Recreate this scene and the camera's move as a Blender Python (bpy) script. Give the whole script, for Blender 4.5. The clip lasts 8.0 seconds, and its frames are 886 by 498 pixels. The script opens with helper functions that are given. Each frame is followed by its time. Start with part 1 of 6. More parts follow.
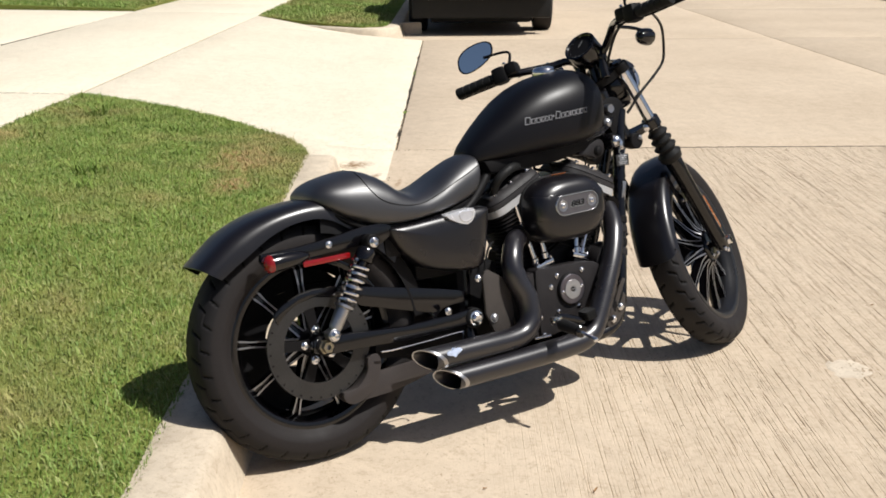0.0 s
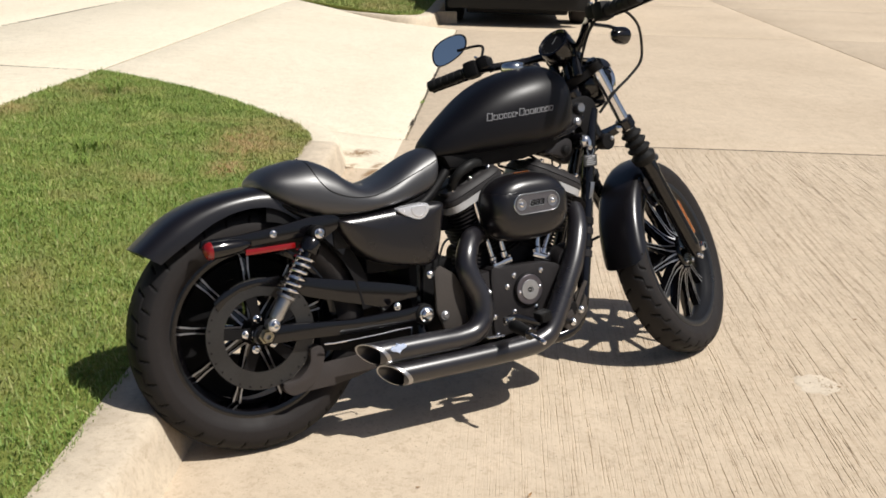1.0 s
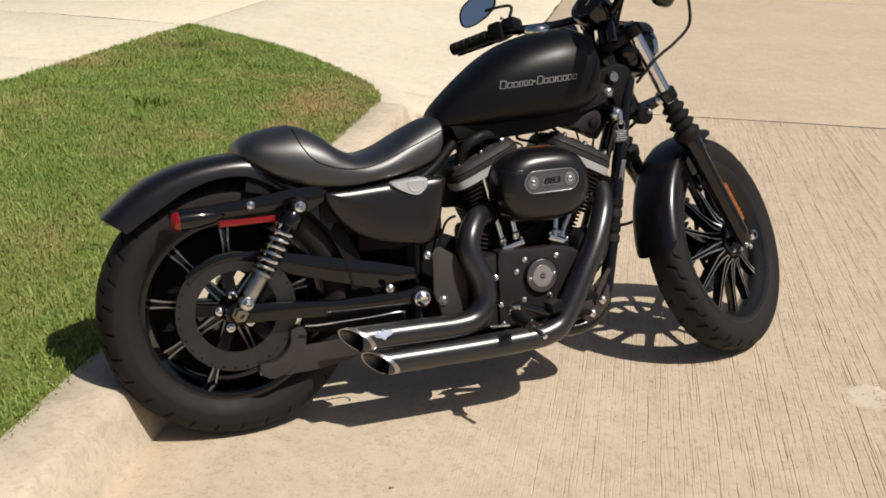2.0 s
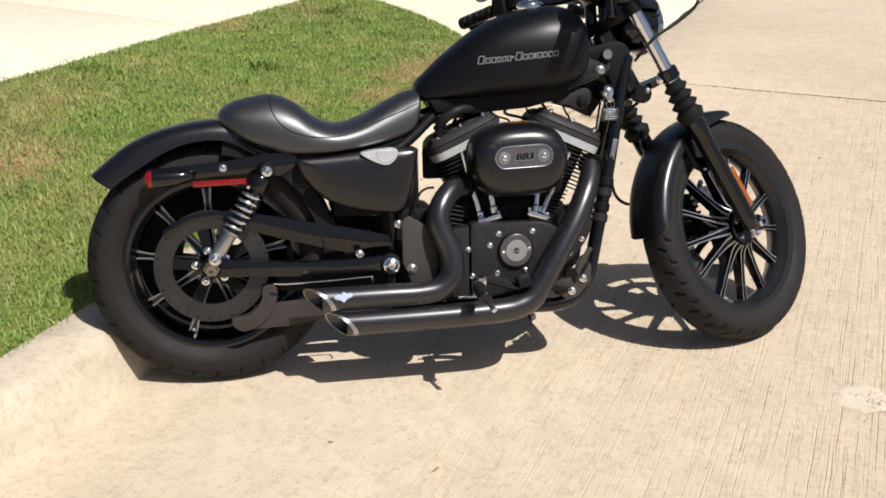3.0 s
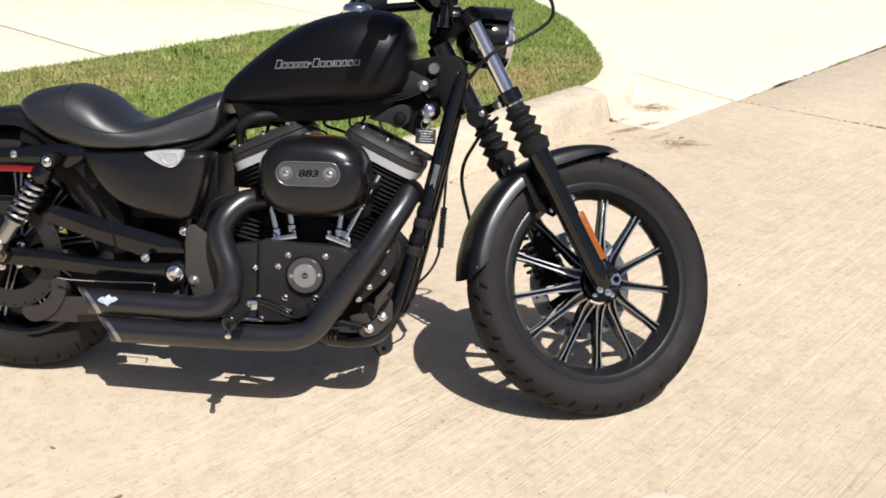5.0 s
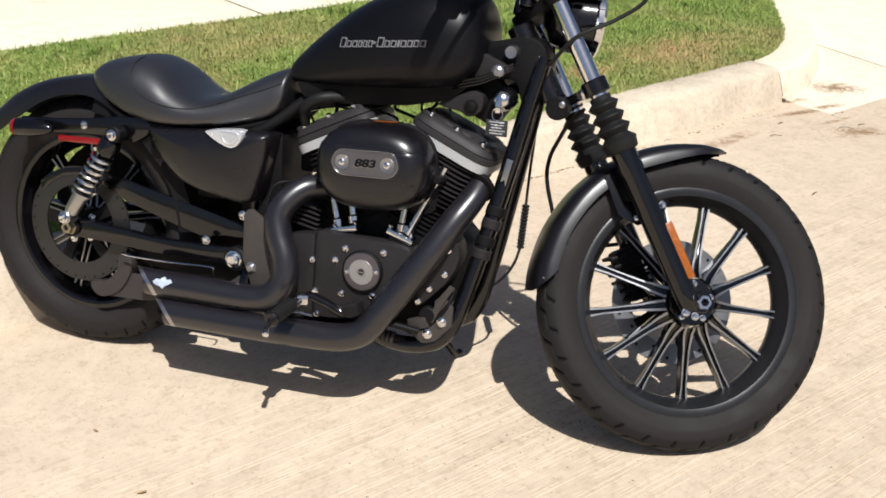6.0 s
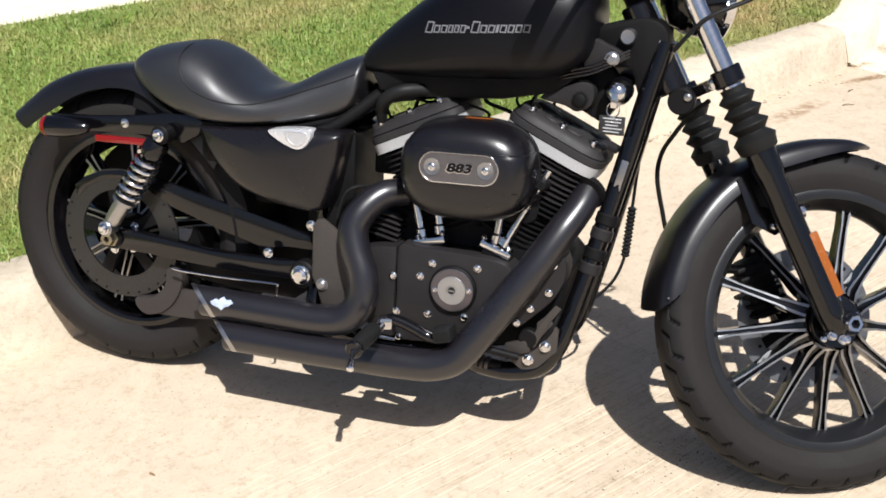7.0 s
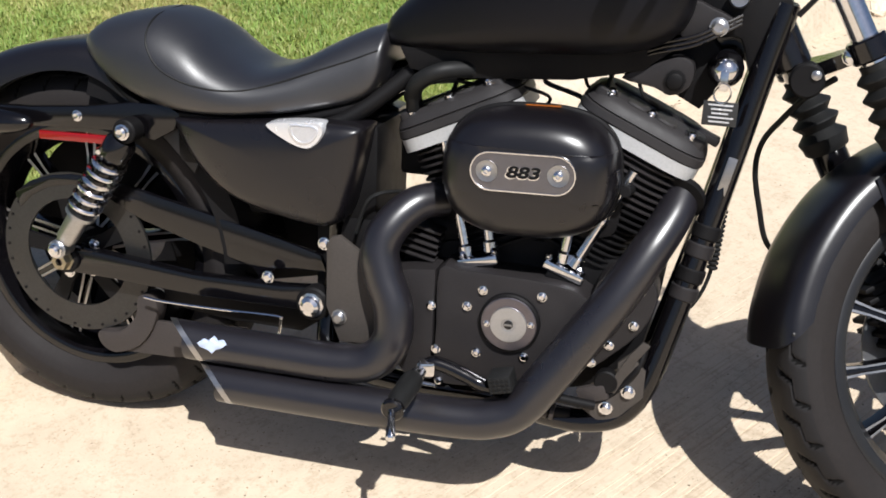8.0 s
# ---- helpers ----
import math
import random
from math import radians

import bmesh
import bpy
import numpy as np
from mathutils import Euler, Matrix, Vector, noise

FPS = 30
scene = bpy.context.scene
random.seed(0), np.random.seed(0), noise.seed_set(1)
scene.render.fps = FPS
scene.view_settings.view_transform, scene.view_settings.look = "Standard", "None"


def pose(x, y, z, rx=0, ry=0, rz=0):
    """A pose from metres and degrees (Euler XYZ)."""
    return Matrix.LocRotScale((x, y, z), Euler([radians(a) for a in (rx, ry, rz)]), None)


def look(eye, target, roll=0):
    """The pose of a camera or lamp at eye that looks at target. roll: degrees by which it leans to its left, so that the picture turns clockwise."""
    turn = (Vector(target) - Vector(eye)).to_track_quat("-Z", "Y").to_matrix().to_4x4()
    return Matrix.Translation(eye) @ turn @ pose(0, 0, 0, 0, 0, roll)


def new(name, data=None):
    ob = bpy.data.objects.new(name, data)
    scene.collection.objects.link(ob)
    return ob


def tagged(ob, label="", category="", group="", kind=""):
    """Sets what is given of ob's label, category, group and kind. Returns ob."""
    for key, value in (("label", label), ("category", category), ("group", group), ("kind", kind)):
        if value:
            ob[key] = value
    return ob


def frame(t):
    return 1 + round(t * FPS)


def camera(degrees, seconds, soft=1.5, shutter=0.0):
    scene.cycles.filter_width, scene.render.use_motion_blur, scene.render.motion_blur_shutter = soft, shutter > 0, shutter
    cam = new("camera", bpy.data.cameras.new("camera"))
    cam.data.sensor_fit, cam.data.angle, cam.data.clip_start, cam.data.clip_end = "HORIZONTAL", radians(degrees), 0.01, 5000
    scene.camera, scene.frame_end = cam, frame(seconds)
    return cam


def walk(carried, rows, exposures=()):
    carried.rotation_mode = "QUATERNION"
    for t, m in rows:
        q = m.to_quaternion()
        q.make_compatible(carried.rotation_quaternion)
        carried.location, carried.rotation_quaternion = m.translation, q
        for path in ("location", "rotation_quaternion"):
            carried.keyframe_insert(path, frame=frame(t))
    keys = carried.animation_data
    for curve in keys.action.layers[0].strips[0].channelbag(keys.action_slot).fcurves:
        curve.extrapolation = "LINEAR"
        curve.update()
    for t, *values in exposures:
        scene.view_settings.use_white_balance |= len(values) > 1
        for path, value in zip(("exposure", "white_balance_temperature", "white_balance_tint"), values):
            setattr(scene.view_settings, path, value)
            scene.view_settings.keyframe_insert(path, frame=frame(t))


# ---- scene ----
cam = camera(45.2, 8.0, 1.75)
PATH = [
    (0, (-1.141, -2.462, 1.391), (-0.119, -0.841, 0.82), -0.4),
    (0.5, (-1.06, -2.495, 1.395), (-0.061, -0.844, 0.87), 0.4),
    (1, (-0.898, -2.558, 1.398), (0.052, -0.9, 0.807), 1.5),
    (1.5, (-0.737, -2.508, 1.379), (0.157, -0.835, 0.745), 0.5),
    (1.7, (-0.651, -2.451, 1.365), (0.188, -0.753, 0.724), 1.1),
    (2.8, (0.036, -2.688, 1.427), (0.443, -0.877, 0.685), 0.6),
    (3, (0.122, -2.725, 1.424), (0.465, -0.896, 0.692), 0.8),
    (3.5, (0.398, -2.684, 1.436), (0.708, -0.849, 0.703), 3.4),
    (4, (0.833, -2.659, 1.407), (0.931, -0.798, 0.68), 1.9),
    (4.5, (1.165, -2.63, 1.423), (1.016, -0.781, 0.675), 1.3),
    (4.7, (1.296, -2.578, 1.403), (1.109, -0.725, 0.675), 1.4),
    (5.8, (1.753, -2.171, 1.399), (1.219, -0.418, 0.599), 0.4),
    (6, (1.746, -2.124, 1.41), (1.137, -0.403, 0.592), 0.3),
    (6.5, (1.59, -2.016, 1.417), (0.993, -0.309, 0.563), 0.3),
    (7, (1.429, -1.877, 1.395), (0.842, -0.189, 0.498), -0.5),
    (7.5, (1.301, -1.647, 1.332), (0.75, 0.016, 0.368), -1.0),
    (8, (1.114, -1.481, 1.294), (0.636, 0.193, 0.311), -0.4),
]
EXPOSURES = [(0.0, -0.02, 6190, 10), (0.5, 0.04, 6190, 10), (0.8, 0.0, 6190, 10), (1.0, -0.1, 6290, 10), (1.3, -0.3, 6540, 10), (1.7, -0.33, 6590, 10), (2.8, -0.02, 6190, 10), (3.5, 0.13, 6140, 10),
             (4.5, 0.14, 6090, 10), (5.8, 0.09, 6040, 10), (6.0, 0.1, 6040, 10), (6.5, 0.23, 6040, 10), (7.0, 0.28, 5980, 10), (8.0, 0.31, 5960, 10)]
walk(cam, [(t, look(eye, target, roll)) for t, eye, target, roll in PATH], EXPOSURES)

# ---- light ----
SUN = Vector((0.107, -0.152, 0.293)).normalized()
world = bpy.data.worlds.new("sky")
scene.world = world
world.use_nodes = True
wn = world.node_tree
sky = wn.nodes.new("ShaderNodeTexSky")
sky.sky_type, sky.sun_disc = "NISHITA", False
sky.dust_density, sky.ozone_density, sky.air_density = 2.5, 0.6, 0.8
sky.sun_elevation = math.asin(SUN.z)
sky.sun_rotation = math.atan2(SUN.x, SUN.y)
wn.links.new(sky.outputs[0], wn.nodes["Background"].inputs[0])
wn.nodes["Background"].inputs[1].default_value = 0.058
sun = new("sun", bpy.data.lights.new("sun", "SUN"))
sun.data.energy, sun.data.angle, sun.data.color = 5.15, radians(0.55), (1.0, 0.95, 0.87)
sun.matrix_world = look(SUN * 30, (0, 0, 0))


# ---- materials ----
def material(name, base, rough=0.5, metal=0.0, spec=0.5, coat=0.0):
    m = bpy.data.materials.new(name)
    m.use_nodes = True
    b = m.node_tree.nodes["Principled BSDF"]
    b.inputs["Base Color"].default_value = (*base, 1)
    b.inputs["Roughness"].default_value = rough
    b.inputs["Metallic"].default_value = metal
    b.inputs["Specular IOR Level"].default_value = spec
    b.inputs["Coat Weight"].default_value = coat
    return m


def node(m, kind, **values):
    n = m.node_tree.nodes.new(kind)
    for k, v in values.items():
        n.inputs[k.replace("_", " ")].default_value = v
    return n


def link(m, a, b):
    m.node_tree.links.new(a, b)


def bsdf(m):
    return m.node_tree.nodes["Principled BSDF"]


def coords(m, scale=(1, 1, 1), turn=0.0):
    tc = m.node_tree.nodes.new("ShaderNodeTexCoord")
    mp = m.node_tree.nodes.new("ShaderNodeMapping")
    mp.inputs["Rotation"].default_value = (0, 0, turn)
    link(m, tc.outputs["Object"], mp.inputs[0])
    sc = m.node_tree.nodes.new("ShaderNodeMapping")
    sc.inputs["Scale"].default_value = scale
    link(m, mp.outputs[0], sc.inputs[0])
    return sc.outputs[0]


def ramp(m, fac, stops):
    r = m.node_tree.nodes.new("ShaderNodeValToRGB")
    el = r.color_ramp.elements
    while len(el) < len(stops):
        el.new(0.5)
    for e, (p, c) in zip(el, stops):
        e.position, e.color = p, (*c, 1)
    link(m, fac, r.inputs[0])
    return r.outputs[0]


def mix(m, fac, a, b, how="MIX"):
    n = m.node_tree.nodes.new("ShaderNodeMix")
    n.data_type, n.blend_type = "RGBA", how
    if isinstance(fac, float):
        n.inputs[0].default_value = fac
    else:
        link(m, fac, n.inputs[0])
    for v, sock in ((a, n.inputs[6]), (b, n.inputs[7])):
        if isinstance(v, tuple):
            sock.default_value = (*v, 1)
        else:
            link(m, v, sock)
    return n.outputs[2]


def noise_tex(m, vec, scale, detail=4.0, rough=0.6):
    n = node(m, "ShaderNodeTexNoise", Scale=scale, Detail=detail, Roughness=rough)
    link(m, vec, n.inputs[0])
    return n.outputs[0]


def relief(m, height, strength, distance):
    b = node(m, "ShaderNodeBump", Strength=strength, Distance=distance)
    link(m, height, b.inputs["Height"])
    old = bsdf(m).inputs["Normal"]
    if old.is_linked:
        link(m, old.links[0].from_socket, b.inputs["Normal"])
    link(m, b.outputs[0], old)


def grained(m, light, dark, scale, bump=0.2, distance=0.002, rough_lo=None, rough_hi=None):
    """Two scales of variation in the colour, a fine relief, and uneven gloss."""
    v = coords(m)
    big, small = noise_tex(m, v, scale), noise_tex(m, v, scale * 14, 3.0)
    c = mix(m, big, dark, light)
    c = mix(m, 0.35, c, ramp(m, small, [(0.3, dark), (0.7, light)]))
    link(m, c, bsdf(m).inputs["Base Color"])
    if bump:
        relief(m, small, bump, distance)
    if rough_lo is not None:
        r = node(m, "ShaderNodeMapRange", From_Min=0.3, From_Max=0.7, To_Min=rough_lo, To_Max=rough_hi)
        link(m, big, r.inputs[0])
        link(m, r.outputs[0], bsdf(m).inputs["Roughness"])
    return m


YAW = radians(57.3)  # the street's direction


def stain(m, v, c, spot, tint=(0.27, 0.165, 0.09)):
    """A brown patch of washed-up dirt: its place along and across the street, its two half lengths and its turn."""
    s, n, a, b, turn = spot
    off = m.node_tree.nodes.new("ShaderNodeVectorMath")
    off.operation = "SUBTRACT"
    off.inputs[1].default_value = (s, n, 0)
    link(m, v, off.inputs[0])
    rot = node(m, "ShaderNodeMapping", Rotation=(0, 0, -turn))
    link(m, off.outputs[0], rot.inputs[0])
    size = node(m, "ShaderNodeMapping", Scale=(1 / a, 1 / b, 0))
    link(m, rot.outputs[0], size.inputs[0])
    far = m.node_tree.nodes.new("ShaderNodeVectorMath")
    far.operation = "LENGTH"
    link(m, size.outputs[0], far.inputs[0])
    body = ramp(m, far.outputs["Value"], [(0.25, (1, 1, 1)), (1.0, (0, 0, 0))])
    rough = ramp(m, noise_tex(m, v, 26.0, 5.0, 0.7), [(0.4, (0, 0, 0)), (0.58, (1, 1, 1))])
    return mix(m, mix(m, 1.0, body, rough, "MULTIPLY"), c, tint)


def concrete(name, light, dark, groove=0.0, spots=()):
    m = material(name, light, 0.85, spec=0.3)
    v = coords(m, turn=-YAW)
    blotch, mottle, grit = noise_tex(m, v, 0.7, 5.0), noise_tex(m, v, 9.0, 5.0, 0.7), noise_tex(m, v, 160.0, 3.0, 0.7)
    c = ramp(m, blotch, [(0.3, dark), (0.62, light)])
    c = mix(m, 0.4, c, ramp(m, mottle, [(0.3, tuple(0.82 * k for k in dark)), (0.6, light)]))
    fleck = noise_tex(m, v, 42.0, 4.0, 0.75)
    c = mix(m, 0.8, c, ramp(m, fleck, [(0.34, (0.79, 0.76, 0.73)), (0.5, (1, 1, 1))]), "MULTIPLY")
    specks = ramp(m, grit, [(0.29, (0.42, 0.39, 0.35)), (0.38, (1, 1, 1))])
    c = mix(m, 0.7, c, specks, "MULTIPLY")
    if groove:
        w = coords(m, (2.5, 150, 1), -YAW)
        lines = noise_tex(m, w, 1.0, 3.0, 0.6)
        worn = ramp(m, noise_tex(m, v, 1.3, 3.0), [(0.34, (0.4, 0.4, 0.4)), (0.58, (1, 1, 1))])
        axis = m.node_tree.nodes.new("ShaderNodeSeparateXYZ")
        link(m, v, axis.inputs[0])
        strip = node(m, "ShaderNodeMapRange", From_Min=-0.42, From_Max=-0.85, To_Min=0.05, To_Max=1.0)
        link(m, axis.outputs[1], strip.inputs[0])
        worn = mix(m, 1.0, worn, strip.outputs[0], "MULTIPLY")
        # Shade of the raked grooves, painted as a darker tint along their lines.
        tint = ramp(m, lines, [(0.32, (0.8, 0.76, 0.72)), (0.46, (1, 1, 1))])
        c = mix(m, mix(m, groove, (0, 0, 0), worn), c, mix(m, 1.0, c, tint, "MULTIPLY"))
        relief(m, lines, 0.15, 0.002)
    for spot in spots:
        c = stain(m, v, c, spot)
    link(m, c, bsdf(m).inputs["Base Color"])
    relief(m, grit, 0.45, 0.002)
    return m


ROAD = concrete("road_concrete", (0.62, 0.51, 0.38), (0.515, 0.415, 0.30), 0.9,
                [(3.34, 0.115, 0.17, 0.035, -0.2), (3.3, -0.22, 0.17, 0.07, -0.2), (3.38, -0.06, 0.13, 0.025, -0.05), (2.75, 0.05, 0.3, 0.05, 0.05)])
WALKWAY = concrete("drive_concrete", (0.78, 0.7, 0.55), (0.7, 0.62, 0.475), 0.0, [(3.8, 0.235, 0.17, 0.1, -0.7), (3.48, 0.24, 0.09, 0.05, -0.3), (3.52, 0.09, 0.13, 0.04, -0.25)])
KERB = concrete("kerb_concrete", (0.67, 0.575, 0.44), (0.47, 0.39, 0.295))
DIRT = grained(material("soil", (0.14, 0.1, 0.06), 0.95), (0.17, 0.12, 0.075), (0.07, 0.05, 0.03), 6, 0.6, 0.01)


DRY = [(3.25, 0.82, 0.55, 0.26, 0.1), (2.6, 0.75, 0.3, 0.16, 0.0), (0.9, 1.5, 0.5, 0.3, 0.6), (-0.6, 1.0, 0.4, 0.25, 0.2)]  # worn, straw-coloured patches


def turf(name):
    m = material(name, (0.1, 0.14, 0.03), 0.9, spec=0.15)
    v = coords(m)
    patch, fine = noise_tex(m, v, 1.1, 4.0), noise_tex(m, v, 70.0, 4.0, 0.7)
    c = ramp(m, patch, [(0.35, (0.165, 0.205, 0.043)), (0.52, (0.21, 0.24, 0.056)), (0.68, (0.37, 0.31, 0.125))])
    c = mix(m, 0.6, c, ramp(m, fine, [(0.3, (0.095, 0.115, 0.022)), (0.65, (0.27, 0.3, 0.075))]))
    for spot in DRY:
        c = stain(m, coords(m, turn=-YAW), c, spot, (0.4, 0.26, 0.13))
    link(m, c, bsdf(m).inputs["Base Color"])
    relief(m, fine, 0.8, 0.02)
    return m


TURF = turf("turf")
BLADE = material("grass_blade", (0.12, 0.19, 0.03), 0.6, spec=0.3)
geo = BLADE.node_tree.nodes.new("ShaderNodeNewGeometry")
bc = ramp(BLADE, geo.outputs["Random Per Island"], [(0.0, (0.165, 0.255, 0.046)), (0.4, (0.2, 0.3, 0.06)), (0.75, (0.26, 0.345, 0.088)), (1.0, (0.4, 0.39, 0.165))])
bpatch = noise_tex(BLADE, coords(BLADE), 1.1, 4.0)
bcol = mix(BLADE, ramp(BLADE, bpatch, [(0.48, (0, 0, 0)), (0.7, (0.75, 0.75, 0.75))]), bc, (0.42, 0.31, 0.15))
for spot in DRY:
    bcol = stain(BLADE, coords(BLADE, turn=-YAW), bcol, spot, (0.5, 0.33, 0.17))
clump = noise_tex(BLADE, coords(BLADE), 7.0, 4.0, 0.65)
bcol = mix(BLADE, 0.75, bcol, ramp(BLADE, clump, [(0.34, (0.6, 0.72, 0.62)), (0.5, (1.0, 1.0, 1.0)), (0.66, (1.32, 1.22, 1.25))]), "MULTIPLY")
link(BLADE, bcol, bsdf(BLADE).inputs["Base Color"])
bsdf(BLADE).inputs["Subsurface Weight"].default_value = 0.0


# ---- building blocks ----
def part(name, bm, mat, parent=None, label="", smooth=True, turned=None):
    """Links a bmesh as one mesh object under a thing or a part."""
    if turned is not None:
        bm.transform(turned)
    bmesh.ops.recalc_face_normals(bm, faces=bm.faces)
    me = bpy.data.meshes.new(name)
    bm.to_mesh(me)
    bm.free()
    me.materials.append(mat)
    if smooth:
        me.shade_smooth()
        me.set_sharp_from_angle(angle=radians(38))
    ob = new(name, me)
    if parent is not None:
        ob.parent = parent
    return tagged(ob, label)


def thing(name, label, category, m=None, group=""):
    ob = tagged(new(name), label, category, group)
    ob.empty_display_size = 0.1
    if m is not None:
        ob.matrix_world = m
    return ob


def frame_of(a, b):
    """A turn that takes z to the way from a to b."""
    return (Vector(b) - Vector(a)).to_track_quat("Z", "Y").to_matrix().to_4x4()


def lathe(bm, profile, a, b, seg=32):
    """Turns the profile, rows of (radius, height along a to b in metres), round the line from a to b."""
    m = Matrix.Translation(a) @ frame_of(a, b)
    rings = []
    for r, h in profile:
        if r < 1e-5:
            rings.append([bm.verts.new(m @ Vector((0, 0, h)))])
        else:
            rings.append([bm.verts.new(m @ Vector((r * math.cos(2 * math.pi * k / seg), r * math.sin(2 * math.pi * k / seg), h))) for k in range(seg)])
    for p, q in zip(rings, rings[1:]):
        for k in range(seg):
            j = (k + 1) % seg
            f = [p[k % len(p)], p[j % len(p)], q[j % len(q)], q[k % len(q)]]
            f = [v for i, v in enumerate(f) if v not in f[:i]]
            if len(f) > 2:
                bm.faces.new(f)
    return bm


def cyl(bm, a, b, r, r2=None, seg=20, edge=0.0):
    """A rod from a to b with closed, eased ends."""
    h = (Vector(b) - Vector(a)).length
    r2 = r if r2 is None else r2
    e = edge or min(r, r2, h) * 0.12
    return lathe(bm, [(0, 0), (r - e, 0), (r, e), (r2, h - e), (r2 - e, h), (0, h)], a, b, seg)


def spline(pts, steps=8, closed=False):
    """A smooth line through the points."""
    p = [Vector(q) for q in pts]
    n = len(p)
    out = []
    for i in range(n if closed else n - 1):
        if closed:
            a, b, c, d = p[i - 1], p[i], p[(i + 1) % n], p[(i + 2) % n]
        else:
            a, b, c, d = p[max(i - 1, 0)], p[i], p[i + 1], p[min(i + 2, n - 1)]
        for k in range(steps):
            t = k / steps
            out.append(0.5 * ((2 * b) + (c - a) * t + (2 * a - 5 * b + 4 * c - d) * t * t + (3 * b - a - 3 * c + d) * t ** 3))
    if not closed:
        out.append(p[-1])
    return out


def tube(bm, pts, r, seg=12, steps=8, smooth=True, radii=None, caps=True):
    """A pipe along a line; radii: one for each given point."""
    line = spline(pts, steps) if smooth else [Vector(q) for q in pts]
    n = len(line)
    rings, up = [], None
    for i, p in enumerate(line):
        d = (line[min(i + 1, n - 1)] - line[max(i - 1, 0)]).normalized()
        if up is None:
            up = d.orthogonal().normalized()
        up = (up - d * up.dot(d)).normalized()
        side = d.cross(up)
        if radii:
            f = i / (n - 1) * (len(radii) - 1)
            k = min(int(f), len(radii) - 2)
            rr = radii[k] + (radii[k + 1] - radii[k]) * (f - k)
        else:
            rr = r
        rings.append([bm.verts.new(p + rr * (math.cos(2 * math.pi * k / seg) * up + math.sin(2 * math.pi * k / seg) * side)) for k in range(seg)])
    for p, q in zip(rings, rings[1:]):
        for k in range(seg):
            bm.faces.new((p[k], p[(k + 1) % seg], q[(k + 1) % seg], q[k]))
    if caps:
        bm.faces.new(rings[0][::-1])
        bm.faces.new(rings[-1])
    return bm


def box(bm, c, size, m=None, bevel=0.0, segs=2):
    r = bmesh.ops.create_cube(bm, size=1.0)
    vs = r["verts"]
    bmesh.ops.scale(bm, vec=size, verts=vs)
    if bevel:
        es = list({e for v in vs for e in v.link_edges})
        g = bmesh.ops.bevel(bm, geom=es, offset=bevel, segments=segs, profile=0.6, affect="EDGES")
        vs = list({v for f in g["faces"] for v in f.verts} | {v for v in vs if v.is_valid})
    mm = Matrix.Translation(c) @ (m or Matrix.Identity(4))
    bmesh.ops.transform(bm, matrix=mm, verts=vs)
    return bm


def loft(bm, rings, caps=True, closed=True):
    """Joins rings with the same number of points."""
    vr = [[bm.verts.new(p) for p in ring] for ring in rings]
    n = len(vr[0])
    for p, q in zip(vr, vr[1:]):
        for k in range(n if closed else n - 1):
            bm.faces.new((p[k], p[(k + 1) % n], q[(k + 1) % n], q[k]))
    if caps:
        bm.faces.new(vr[0][::-1])
        bm.faces.new(vr[-1])
    return bm


def plate(bm, outline, y0, y1, bevel=0.0):
    """A plate in the xz plane, cut to the outline, from y0 to y1."""
    a = [bm.verts.new((x, y0, z)) for x, z in outline]
    b = [bm.verts.new((x, y1, z)) for x, z in outline]
    fs = [bm.faces.new(a), bm.faces.new(b[::-1])]
    n = len(a)
    for k in range(n):
        fs.append(bm.faces.new((a[k], b[k], b[(k + 1) % n], a[(k + 1) % n])))
    bmesh.ops.recalc_face_normals(bm, faces=fs)
    if bevel:
        es = [e for f in fs[:2] for e in f.edges]
        bmesh.ops.bevel(bm, geom=es, offset=bevel, segments=2, profile=0.6, affect="EDGES")
    return bm


B = bmesh.new

# ---- the street ----
U, N = Vector((math.cos(YAW), math.sin(YAW), 0)), Vector((-math.sin(YAW), math.cos(YAW), 0))


def at(s, n, z=0.0):
    """A place by the way along the kerb, the way from the street to the houses, and the height."""
    return U * s + N * n + Vector((0, 0, z))


def ease(x):
    x = max(0.0, min(1.0, x))
    return x * x * (3 - 2 * x)


def apron_z(s, n):
    flare = ease((s - 3.35) / 0.7) if n < 1.5 else 1.0
    return -0.01 + 0.23 * max(0.0, min(1.0, n / 2.5)) * flare + 0.02 * max(0.0, n - 2.5)


def lawn_z(s, n):
    n0 = n if n > -4 else -8.9 - n
    return 0.145 + 0.036 * (n0 - 0.42) + 0.012 * noise.noise(Vector((s * 0.9, n * 0.9, 3))) + 0.006 * noise.noise(Vector((s * 4, n * 4, 7)))


def road_z(s, n):
    return -0.01 * (1 - ease((-0.6 - n) / 1.6)) + 0.002 * noise.noise(Vector((s * 0.4, n * 0.4, 1)))


